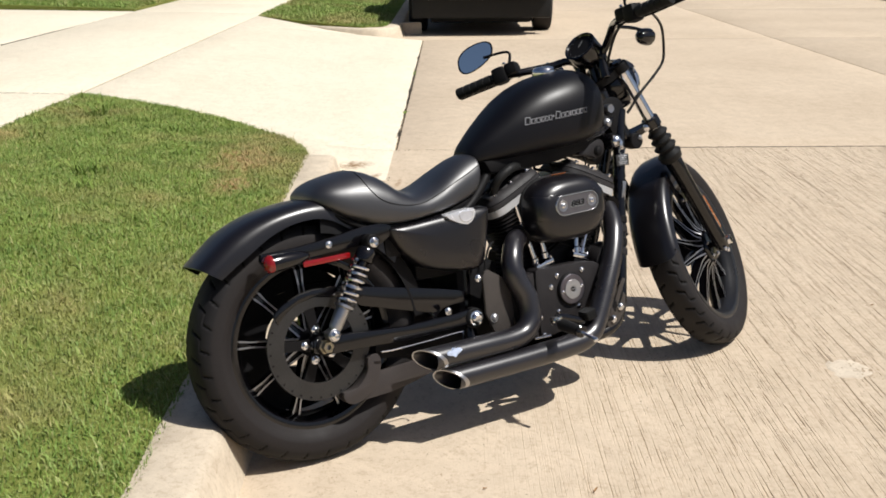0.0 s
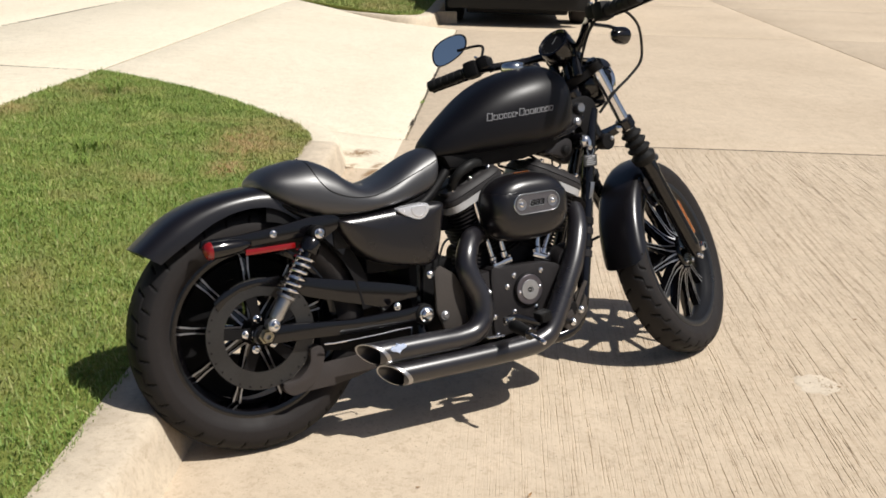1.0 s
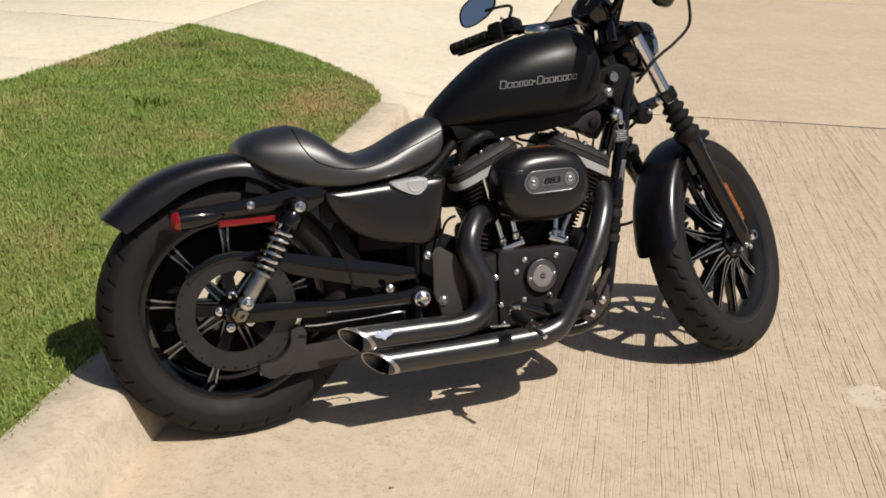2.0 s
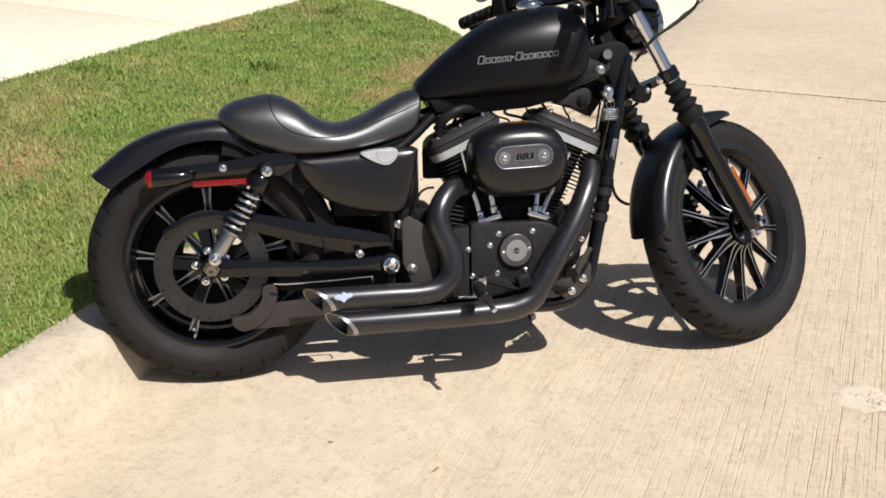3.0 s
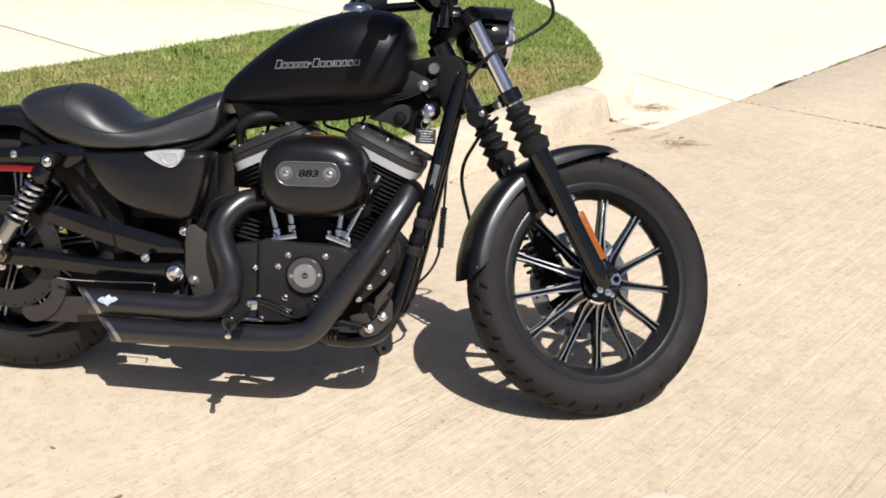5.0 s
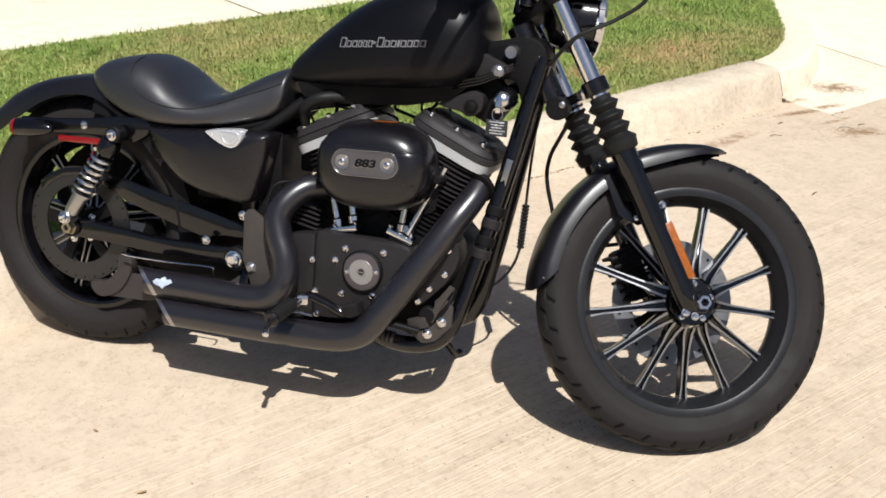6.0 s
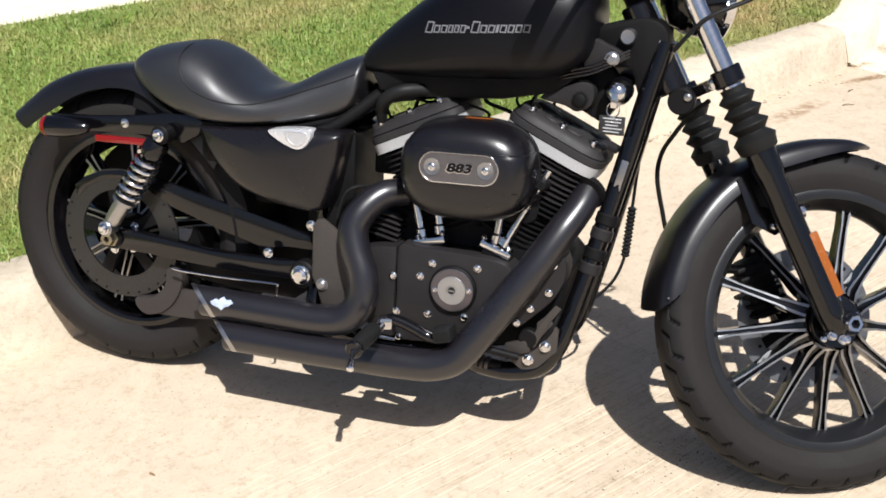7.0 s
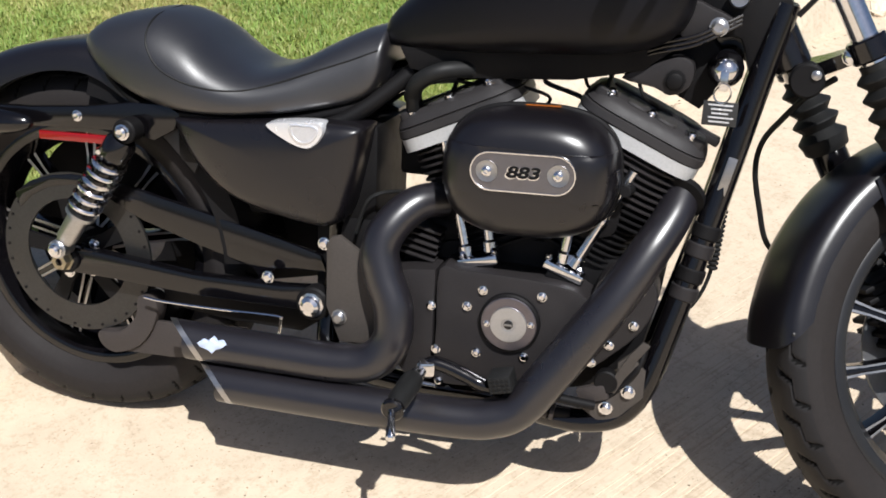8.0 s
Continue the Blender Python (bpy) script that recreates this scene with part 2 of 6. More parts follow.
def slab(name, s0, s1, n0, n1, zf, mat, parent, step=0.5, gap=0.008):
    """One cast slab with eased edges, its joints left open round it."""
    bm = B()
    ss = [s0 + gap] + list(np.linspace(s0 + gap + 0.012, s1 - gap - 0.012, max(2, int((s1 - s0) / step)))) + [s1 - gap]
    ns = [n0 + gap] + list(np.linspace(n0 + gap + 0.012, n1 - gap - 0.012, max(2, int((n1 - n0) / step)))) + [n1 - gap]
    grid = []
    for i, s in enumerate(ss):
        row = []
        for j, n in enumerate(ns):
            rim = i in (0, len(ss) - 1) or j in (0, len(ns) - 1)
            row.append(bm.verts.new(at(s, n, zf(s, n) - (0.006 if rim else 0))))
        grid.append(row)
    for i in range(len(ss) - 1):
        for j in range(len(ns) - 1):
            bm.faces.new((grid[i][j], grid[i + 1][j], grid[i + 1][j + 1], grid[i][j + 1]))
    rim = [r[0] for r in grid] + grid[-1][1:] + [r[-1] for r in grid[-2::-1]] + grid[0][-2:0:-1]
    low = [bm.verts.new(v.co - Vector((0, 0, 0.09))) for v in rim]
    for k in range(len(rim)):
        j = (k + 1) % len(rim)
        bm.faces.new((rim[k], rim[j], low[j], low[k]))
    return part(name, bm, mat, parent)


def raked_slab(name, s0, s1, n0, n1, mat, parent, inner=-0.46, outer=-3.7, gap=0.008):
    """A slab whose face was raked along the street while wet: wavering grooves of uneven depth, but none in the gutter."""
    rng = np.random.default_rng(3)
    ss = np.arange(s0 + gap, s1 - gap, 0.03)
    ss[-1] = s1 - gap
    width, k = len(ss), np.exp(-0.5 * (np.arange(-9, 10) / 2.2) ** 2)

    def waver(sigma):
        r = np.convolve(rng.normal(0, 1, width + 18), k / np.sqrt((k * k).sum()), "valid")
        return sigma * r
    lines = [(np.full(width, n1 - gap), np.zeros(width)), (np.full(width, inner + 0.02), np.zeros(width))]
    n = inner
    while n > outer:
        drift = n + waver(0.0009) + rng.normal(0, 0.0006, width)
        fade = np.clip((inner - n) / 0.4, 0.15, 1.0)
        deep = fade * np.clip(0.0005 + waver(0.0008) + rng.normal(0, 0.0006, width) + rng.normal(0, 0.0005), 0.0, 0.003)
        half = 0.0008 + 0.6 * deep
        lines += [(drift + half, rng.normal(0, 0.00012, width)), (drift, -deep), (drift - half * 0.9, rng.normal(0.0001, 0.00012, width))]
        n -= rng.uniform(0.006, 0.0115)
    lines += [(np.full(width, n0 + gap), np.zeros(width))]
    rows = len(lines)
    nn, dz = np.array([q[0] for q in lines]), np.array([q[1] for q in lines])
    sgrid = np.tile(ss, (rows, 1))
    base = np.array([[road_z(a, b) for a in ss[::6]] for b in nn[:, 0]])
    zz = np.array([np.interp(ss, ss[::6], r) for r in base]) + dz
    co = np.stack([U.x * sgrid + N.x * nn, U.y * sgrid + N.y * nn, zz], -1).reshape(-1, 3)
    i = (np.arange(rows - 1)[:, None] * width + np.arange(width - 1)).reshape(-1)
    faces = np.stack([i, i + width, i + width + 1, i + 1], 1)
    rim = list(range(width)) + [r * width + width - 1 for r in range(1, rows)] + [(rows - 1) * width + c for c in range(width - 2, -1, -1)] + [r * width for r in range(rows - 2, 0, -1)]
    low = co[rim] - np.array([0, 0, 0.09])
    first = len(co)
    co = np.concatenate([co, low])
    m = len(rim)
    skirt = np.array([[rim[j], rim[(j + 1) % m], first + (j + 1) % m, first + j] for j in range(m)])
    me = bpy.data.meshes.new(name)
    me.from_pydata(co, [], np.concatenate([faces, skirt]))
    me.materials.append(mat)
    ob = new(name, me)
    ob.parent = parent
    return tagged(ob)


ground = B()
bmesh.ops.create_grid(ground, x_segments=8, y_segments=8, size=1500)
ground = tagged(part("ground", ground, DIRT), "bare soil under the lawns and paving", "ground", kind="structure")
ground.location.z = -0.075

road = tagged(new("road"), "sunlit tan concrete street with raked grooves and open joints", "road", kind="structure")
cuts = [-26, -20, -14, -8, -2.2, 4.34, 11.9, 17.4, 23.6, 30, 40, 55, 80]
for s0, s1 in zip(cuts, cuts[1:]):
    slab("slab", s0, s1, -9.4, -4.7, road_z, ROAD, road, 0.7)
    if s0 == -2.2:
        raked_slab("slab", s0, s1, -4.7, 0.34, ROAD, road)
    else:
        slab("slab", s0, s1, -4.7, 0.0 if 3 < s0 < 11 else 0.34, road_z, ROAD, road, 0.4)

drive = tagged(new("driveway"), "pale concrete driveway apron bleached by the sun", "driveway", kind="structure")
slab("slab", 4.344, 11.9, 0.0, 2.485, apron_z, WALKWAY, drive, 0.3)
slab("slab", 3.43, 4.336, 0.0, 2.49, apron_z, WALKWAY, drive, 0.1, 0.003)
slab("slab", 5.45, 13.9, 2.49, 4.45, apron_z, WALKWAY, drive, 0.6)
slab("slab", 5.45, 13.9, 4.45, 10.0, apron_z, WALKWAY, drive, 0.8)
slab("slab", 11.9, 13.9, 0.9, 2.49, apron_z, WALKWAY, drive, 0.4, 0.0008)
sidewalk = tagged(new("pavement"), "pale concrete footpath behind the grass verge", "pavement", kind="structure")
for s0 in np.arange(-14.02, 5.4, 1.77):
    slab("slab", s0, s0 + 1.768, 2.49, 4.465, apron_z, WALKWAY, sidewalk, 0.6, 0.009)
for s0 in np.arange(13.9, 40, 1.9):
    slab("slab", s0, s0 + 1.9, 2.49, 4.465, apron_z, WALKWAY, sidewalk, 0.6, 0.004)


def kerb(name, foot, label, flip=1.0, high=0.15, mat=None):
    """A cast kerb along its foot, a line of (s, n); the top lies to the left of the line."""
    line = spline([(s, n, 0) for s, n in foot], 10)
    shape = [(-0.02, -0.06), (0.0, -0.01), (0.012, 0.03), (0.04, 0.12), (0.05, 0.136), (0.068, 0.1465), (0.21, 0.15), (0.228, 0.14), (0.234, -0.06)]
    rings = []
    for i, p in enumerate(line):
        d = (line[min(i + 1, len(line) - 1)] - line[max(i - 1, 0)]).normalized()
        left = Vector((-d.y, d.x, 0)) * flip
        rings.append([at(*(p + left * a).xy, z * high / 0.15 + 0.002 * noise.noise(Vector((p.x * 3, a * 9, p.y * 3)))) for a, z in shape])
    return tagged(part(name, loft(B(), rings), mat or KERB), label, "kerb", kind="structure")


kerb("kerb", [(-26, 0.11), (-12, 0.11), (-5, 0.11), (-2, 0.148), (0, 0.19), (2.4, 0.243), (3.2, 0.258), (3.425, 0.263)],
     "stained tan concrete kerb that ends at a joint beside the driveway")
kerb("kerb", [(3.437, 0.264), (3.64, 0.295), (3.92, 0.41), (4.24, 0.62), (4.7, 1.02), (5.25, 1.6)], "pale concrete kerb return that curls into the driveway", 1.0, 0.143, WALKWAY)
kerb("kerb", [(13.3, 2.6), (12.55, 1.75), (12.05, 1.2), (11.85, 0.62), (12.15, 0.34), (12.8, 0.28), (14, 0.27), (24, 0.27), (60, 0.27)], "sunlit concrete kerb beyond the driveway")
kerb("kerb", [(-26, -9.15), (-10, -9.15), (10, -9.15), (30, -9.15), (60, -9.15)], "concrete kerb on the far side of the street", -1.0)


def lawn(name, outline, label, step=0.12, drop=0.2):
    """A patch of turf inside the outline, a list of (s, n)."""
    bm = B()
    edge = [bm.verts.new((s, n, 0)) for s, n in outline]
    f = bm.faces.new(edge)
    lo = [min(p[k] for p in outline) for k in (0, 1)]
    hi = [max(p[k] for p in outline) for k in (0, 1)]
    for k in (0, 1):
        for c in np.arange(lo[k] + step, hi[k], step):
            co = Vector((c, 0, 0)) if k == 0 else Vector((0, c, 0))
            no = Vector((1, 0, 0)) if k == 0 else Vector((0, 1, 0))
            bmesh.ops.bisect_plane(bm, geom=bm.verts[:] + bm.edges[:] + bm.faces[:], plane_co=co, plane_no=no)
    rim = [e for e in bm.edges if len(e.link_faces) == 1]
    for v in bm.verts:
        v.co = at(v.co.x, v.co.y, lawn_z(v.co.x, v.co.y))
    ex = bmesh.ops.extrude_edge_only(bm, edges=rim)
    for v in ex["geom"]:
        if isinstance(v, bmesh.types.BMVert):
            v.co.z -= drop
    return tagged(part(name, bm, TURF), label, "lawn", kind="structure")


verge_edge = [(-14, 0.315), (-5, 0.315), (-2, 0.353), (0, 0.397), (2.2, 0.445), (3.2, 0.466), (3.45, 0.475), (3.66, 0.525), (3.92, 0.65), (4.16, 0.825), (4.55, 1.18), (4.97, 1.62), (5.35, 2.15), (5.5, 2.48), (-14, 2.48)]
lawn("lawn", verge_edge, "grass verge with dry yellow patches beside the kerb")
lawn("lawn", [(-14, 4.47), (5.43, 4.47), (5.43, 9.5), (-14, 9.5)], "front lawn behind the footpath", 0.6)
lawn("lawn", [(12.02, 0.85), (12.1, 0.66), (12.35, 0.51), (12.9, 0.485), (30, 0.485), (30, 2.5), (13.4, 2.48), (12.4, 1.42)], "grass verge beyond the driveway", 0.3)
lawn("lawn", [(13.95, 4.47), (34, 4.47), (34, 14), (13.95, 14)], "front lawn beyond the driveway", 0.6)
lawn("lawn", [(0, -13.3), (34, -13.3), (34, -9.36), (0, -9.36)], "grass verge on the far side of the street", 0.6)


def inside(s, n, poly):
    hit = np.zeros(len(s), bool)
    for (a, b), (c, d) in zip(poly, poly[1:] + poly[:1]):
        cross = ((b > n) != (d > n)) & (s < (c - a) * (n - b) / (d - b + 1e-12) + a)
        hit ^= cross
    return hit


def blades(name, poly, box4, count, high, label, seed, broad=1.0):
    """Upright and bent blades of grass, each a strip of its own."""
    rng = np.random.default_rng(seed)
    s, n = rng.uniform(box4[0], box4[1], count), rng.uniform(box4[2], box4[3], count)
    keep = inside(s, n, poly)
    s, n = s[keep], n[keep]
    k = len(s)
    z = np.array([lawn_z(a, b) for a, b in zip(s, n)]) - 0.004
    base = np.stack([U.x * s + N.x * n, U.y * s + N.y * n, z], 1)
    turn = rng.uniform(0, 2 * np.pi, k)
    side = np.stack([np.cos(turn), np.sin(turn), np.zeros(k)], 1)
    lean = np.stack([-np.sin(turn), np.cos(turn), np.zeros(k)], 1) * rng.normal(0, 0.8, k)[:, None]
    tall = high * rng.lognormal(0, 0.35, k)
    wide = broad * rng.uniform(0.0011, 0.0024, k)[:, None]
    up = np.array([0, 0, 1.0])
    mid = base + tall[:, None] * (0.55 * up + 0.3 * lean)
    tip = base + tall[:, None] * (0.85 * up + 0.95 * lean)
    v = np.stack([base - side * wide, base + side * wide, mid + side * wide * 0.8, mid - side * wide * 0.8, tip], 1).reshape(-1, 3)
    i = np.arange(k)[:, None] * 5
    quad, tri = i + np.array([0, 1, 2, 3]), i + np.array([3, 2, 4])
    loops = np.concatenate([quad, tri], 1).reshape(-1)
    me = bpy.data.meshes.new(name)
    me.vertices.add(len(v)), me.loops.add(len(loops)), me.polygons.add(2 * k)
    me.vertices.foreach_set("co", v.reshape(-1))
    me.loops.foreach_set("vertex_index", loops.astype(np.int32))
    starts = np.stack([np.arange(k) * 7, np.arange(k) * 7 + 4], 1).reshape(-1)
    me.polygons.foreach_set("loop_start", starts.astype(np.int32))
    me.polygons.foreach_set("loop_total", np.tile([4, 3], k).astype(np.int32))
    me.update()
    me.validate()
    me.materials.append(BLADE)
    return tagged(new(name, me), label, "grass", kind="stuff")


verge_fringe = [(s, n - 0.012) if n < 2 else (s, n + 0.01) for s, n in verge_edge]
far_verge = [(12.02, 0.83), (12.1, 0.65), (12.35, 0.5), (12.9, 0.475), (22, 0.475), (22, 2.48), (13.38, 2.47), (12.4, 1.41)]
blades("grass", far_verge, (12.0, 22, 0.4, 2.5), 60000, 0.035, "short grass on the verge beyond the driveway", 2, 2.2)
blades("grass", [(13.97, 4.48), (22, 4.48), (22, 8), (13.97, 8)], (13.9, 22, 4.4, 8), 70000, 0.04, "short grass of the front lawn beyond the driveway", 3, 2.6)
blades("grass", verge_fringe, (-3.5, 5.7, 0.3, 2.5), 340000, 0.018, "short sunlit green grass with straw-coloured blades", 1)

# ---- the motorcycle: materials ----
def dusty(name, base, lo, hi, scale=9.0, bump=0.05, spec=0.5, metal=0.0, coat=0.0):
    m = material(name, base, lo, metal, spec, coat)
    return grained(m, tuple(1.25 * c for c in base), tuple(0.8 * c for c in base), scale, bump, 0.0008, lo, hi)


SATIN = dusty("satin_black_paint", (0.0052, 0.0044, 0.0058), 0.26, 0.34, 5.0, 0.03, 0.65)
TANKPAINT = dusty("deep_black_paint", (0.003, 0.0028, 0.0041), 0.36, 0.43, 5.0, 0.02, 0.27)
GLOSS = dusty("gloss_black_paint", (0.0032, 0.0029, 0.0036), 0.07, 0.17, 7.0, 0.0, 0.6)
WRINKLE = dusty("wrinkle_black_enamel", (0.0185, 0.0165, 0.017), 0.42, 0.56, 30.0, 0.3, 0.26)
ROCKER = dusty("dusty_wrinkle_enamel", (0.025, 0.023, 0.0235), 0.48, 0.62, 30.0, 0.3, 0.28)
DULL = dusty("dull_black_metal", (0.0048, 0.0044, 0.0048), 0.5, 0.7, 12.0, 0.1, 0.18)
PIPE = dusty("matt_black_exhaust", (0.0105, 0.0094, 0.0118), 0.26, 0.33, 6.0, 0.03, 0.85)
RUBBER = dusty("tyre_rubber", (0.018, 0.0155, 0.015), 0.55, 0.8, 9.0, 0.25, 0.2)
# Rubber darkened for the tread cuts: the shade inside them is in the colour.
GROOVESHADE = dusty("tread_groove_shade", (0.005, 0.0047, 0.0045), 0.8, 0.95, 9.0, 0.1, 0.1)
RIMBLACK = dusty("satin_black_rim", (0.012, 0.012, 0.013), 0.26, 0.36, 9.0, 0.03, 0.5)
# Darker than the dusty sidewall, partly for the tread's shaded underside.
TREAD = dusty("tread_rubber", (0.011, 0.0099, 0.0101), 0.55, 0.75, 9.0, 0.2, 0.25)
GRIP = dusty("soft_black_rubber", (0.009, 0.009, 0.009), 0.5, 0.65, 20.0, 0.1, 0.25)
for paint in (SATIN, PIPE):
    relief(paint, noise_tex(paint, coords(paint), 700.0, 2.0), 0.05, 0.0003)
SEAT = dusty("black_vinyl", (0.0078, 0.0072, 0.009), 0.37, 0.46, 8.0, 0.0, 0.95)
bsdf(SEAT).inputs["Coat Weight"].default_value, bsdf(SEAT).inputs["Coat Roughness"].default_value = 0.55, 0.45
relief(SEAT, noise_tex(SEAT, coords(SEAT), 420.0, 2.0), 0.25, 0.0006)
CHROME = dusty("chrome", (0.75, 0.75, 0.77), 0.05, 0.14, 10.0, 0.0, metal=1.0)
STEEL = dusty("brushed_steel", (0.42, 0.42, 0.43), 0.26, 0.42, 22.0, 0.05, metal=1.0)
DARKSTEEL = dusty("brake_disc_steel", (0.06, 0.058, 0.056), 0.34, 0.46, 16.0, 0.05, metal=0.8)
FINEDGE = dusty("machined_aluminium", (0.5, 0.5, 0.51), 0.3, 0.42, 25.0, 0.05, metal=0.9)
SPOKEEDGE = dusty("machined_spoke_edge", (0.36, 0.36, 0.37), 0.3, 0.42, 25.0, 0.05, metal=0.9)
FRONTDISC = dusty("worn_disc_steel", (0.2, 0.2, 0.205), 0.34, 0.48, 16.0, 0.05, metal=0.9)
BADGE = dusty("brushed_badge_metal", (0.2, 0.19, 0.2), 0.3, 0.42, 60.0, 0.1, metal=0.9)
BANDGREY = dusty("silver_gasket_band", (0.42, 0.42, 0.42), 0.45, 0.6, 18.0, 0.1, metal=0.2)
DUST = dusty("dusty_grey_metal", (0.038, 0.032, 0.03), 0.45, 0.6, 18.0, 0.2, 0.3)
GUARD = dusty("weathered_guard_metal", (0.05, 0.043, 0.038), 0.45, 0.6, 14.0, 0.2, 0.3)
RINGMETAL = dusty("machined_dark_ring", (0.17, 0.155, 0.17), 0.28, 0.38, 40.0, 0.05, metal=0.9)
BRASS = dusty("dulled_zinc", (0.42, 0.37, 0.26), 0.3, 0.45, 30.0, 0.1, metal=0.9)
RED = dusty("red_lens", (0.2, 0.004, 0.005), 0.12, 0.2, 40.0, 0.1, coat=0.5)
ORANGE = dusty("amber_reflector", (0.27, 0.075, 0.009), 0.2, 0.3, 90.0, 0.2, coat=0.15)
SILVERPAINT = dusty("silver_transfer", (0.19, 0.19, 0.2), 0.4, 0.5, 40.0, 0.0)
BADGELIGHT = dusty("satin_emblem", (0.68, 0.68, 0.7), 0.32, 0.4, 30.0, 0.0, metal=0.6)
WHITEMETAL = dusty("polished_emblem", (0.8, 0.8, 0.82), 0.2, 0.3, 30.0, 0.0, metal=0.6)
ENAMEL = dusty("blue_white_enamel", (0.5, 0.58, 0.76), 0.25, 0.4, 90.0, 0.1)
MIRROR = material("mirror_glass", (0.95, 0.96, 0.97), 0.015, 1.0)
LENS = material("clear_lens", (0.85, 0.88, 0.9), 0.05, 0.0)
bsdf(LENS).inputs["Transmission Weight"].default_value = 0.7
TAGCARD = material("dark_tag", (0.02, 0.02, 0.02), 0.5)

LEAN = 11.0
bike = thing("motorcycle", "satin black cruiser motorcycle leaning on its side stand beside the kerb", "motorcycle", pose(0, 0, 0.001, -LEAN, 0, 0))

# The fork, bars and front wheel are turned to the left round the steering head.
HEAD, RAKE, STEER = Vector((1.637, 0, 0)), Vector((-0.5, 0, 0.8660254)), 28.0
TURN = Matrix.Translation(HEAD) @ Matrix.Rotation(radians(STEER), 4, RAKE) @ Matrix.Translation(-HEAD)
# The turned wheel and fork hang over a little further than the frame.
FORK_TURN = Matrix.Rotation(radians(-2.2), 4, "X") @ Matrix.Translation(HEAD) @ Matrix.Rotation(radians(STEER + 2.0), 4, RAKE) @ Matrix.Translation(-HEAD)


def fork_at(along, ahead=0.06, y=0.0):
    """A place by the way up the steering axis, the way ahead of it, and the way to the left."""
    return HEAD + RAKE * along + Vector((0.8660254, 0, 0.5)) * ahead + Vector((0, y, 0))


def smooth_outline(pts, steps=6):
    return [(p.x, p.z) for p in spline([(x, 0, z) for x, z in pts], steps, True)]


def bolt(bm, p, way=(0, -1, 0), r=0.007, h=0.006, seg=10):
    """A domed screw head with its washer."""
    p, w = Vector(p), Vector(way).normalized()
    return lathe(bm, [(0, -0.002), (r * 1.25, -0.002), (r * 1.25, h * 0.25), (r, h * 0.3), (r * 0.95, h * 0.75), (r * 0.6, h), (0, h * 0.95)], p, p + w, seg)


def bolts(name, places, parent, mat=None, r=0.007, way=(0, -1, 0), turned=None, label=""):
    for p in places:
        part(name, bolt(B(), p, way, r, r * 0.9), mat or CHROME, parent, label, turned=turned)


# ---- wheels ----
def tyre(bm, centre, outer, bead, half, bead_half, pattern, seg=504):
    """A tyre with its tread cut in: the groove depth follows the pattern of (angle, side)."""
    prof = []
    n = 64
    for k in range(n + 1):
        a = math.pi * k / n
        c, s = math.cos(a), math.sin(a)
        y = half * (abs(c) ** 0.72) * (1 if c > 0 else -1)
        r = bead + 0.03 + (outer - bead - 0.03) * (s ** 0.8)
        prof.append((r, y, -c))
    prof = [(bead - 0.004, bead_half, -1), (bead + 0.012, bead_half + (half - bead_half) * 0.55, -1)] + prof + [(bead + 0.012, -bead_half - (half - bead_half) * 0.55, 1), (bead - 0.004, -bead_half, 1)]
    c = Vector(centre)
    rings = []
    for i in range(seg):
        a = 2 * math.pi * i / seg
        ring = []
        for r, y, v in prof:
            d = pattern(a, v) if abs(v) < 0.97 else 0.0
            rr = r - 0.0045 * d
            ring.append(bm.verts.new(c + Vector((rr * math.cos(a), y, rr * math.sin(a)))))
        rings.append(ring)
    for i in range(seg):
        p, q = rings[i], rings[(i + 1) % seg]
        a = 2 * math.pi * (i + 0.5) / seg
        for k in range(len(prof) - 1):
            f = bm.faces.new((p[k], p[k + 1], q[k + 1], q[k]))
            v = (prof[k][2] + prof[k + 1][2]) / 2
            # Index 1 paints the shade of the cuts, index 2 the darkened tread.
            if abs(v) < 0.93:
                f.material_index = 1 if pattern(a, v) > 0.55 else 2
    return bm


def tread(count, slope, width):
    """Cranked grooves across each shoulder, and a zigzag round the middle."""
    def cut(a, v):
        side = 1 if v > 0 else -1
        u = (a * count / (2 * math.pi) + (0.5 if side > 0 else 0.0)) % 1.0
        w = abs(v)
        if 0.14 < w < 0.95:
            step = 0.45 * max(0.0, min(1.0, (w - 0.58) / 0.05))
            bend = slope * (w - 0.14) + step
            d = abs((u - 0.15 - bend + 0.5) % 1.0 - 0.5)
            if 0.58 < w < 0.63:
                d = min(d, max(0.0, abs((u - 0.15 - slope * (w - 0.14) - 0.225 + 0.5) % 1.0 - 0.5) - 0.225))
            return max(0.0, min(1.0, 2.6 * (1 - d / width))) * min(1.0, (0.96 - w) / 0.12)
        return 0.0
    return cut


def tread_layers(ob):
    for m in (GROOVESHADE, TREAD):
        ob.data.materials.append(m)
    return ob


def ring_rim(bm, c, y_half, r_out, seg=96):
    """A cast rim: flanges, ledges and well."""
    prof = [(r_out + 0.006, -y_half), (r_out + 0.007, -y_half - 0.006), (r_out + 0.001, -y_half - 0.008), (r_out - 0.012, -y_half - 0.004), (r_out - 0.022, -y_half * 0.62),
            (r_out - 0.032, -y_half * 0.3), (r_out - 0.034, 0), (r_out - 0.032, y_half * 0.3), (r_out - 0.022, y_half * 0.62), (r_out - 0.012, y_half + 0.004),
            (r_out + 0.001, y_half + 0.008), (r_out + 0.007, y_half + 0.006), (r_out + 0.006, y_half), (r_out - 0.008, y_half * 0.8), (r_out - 0.014, 0), (r_out - 0.008, -y_half * 0.8), (r_out + 0.006, -y_half)]
    return lathe(bm, prof, c, Vector(c) + Vector((0, 1, 0)), seg)


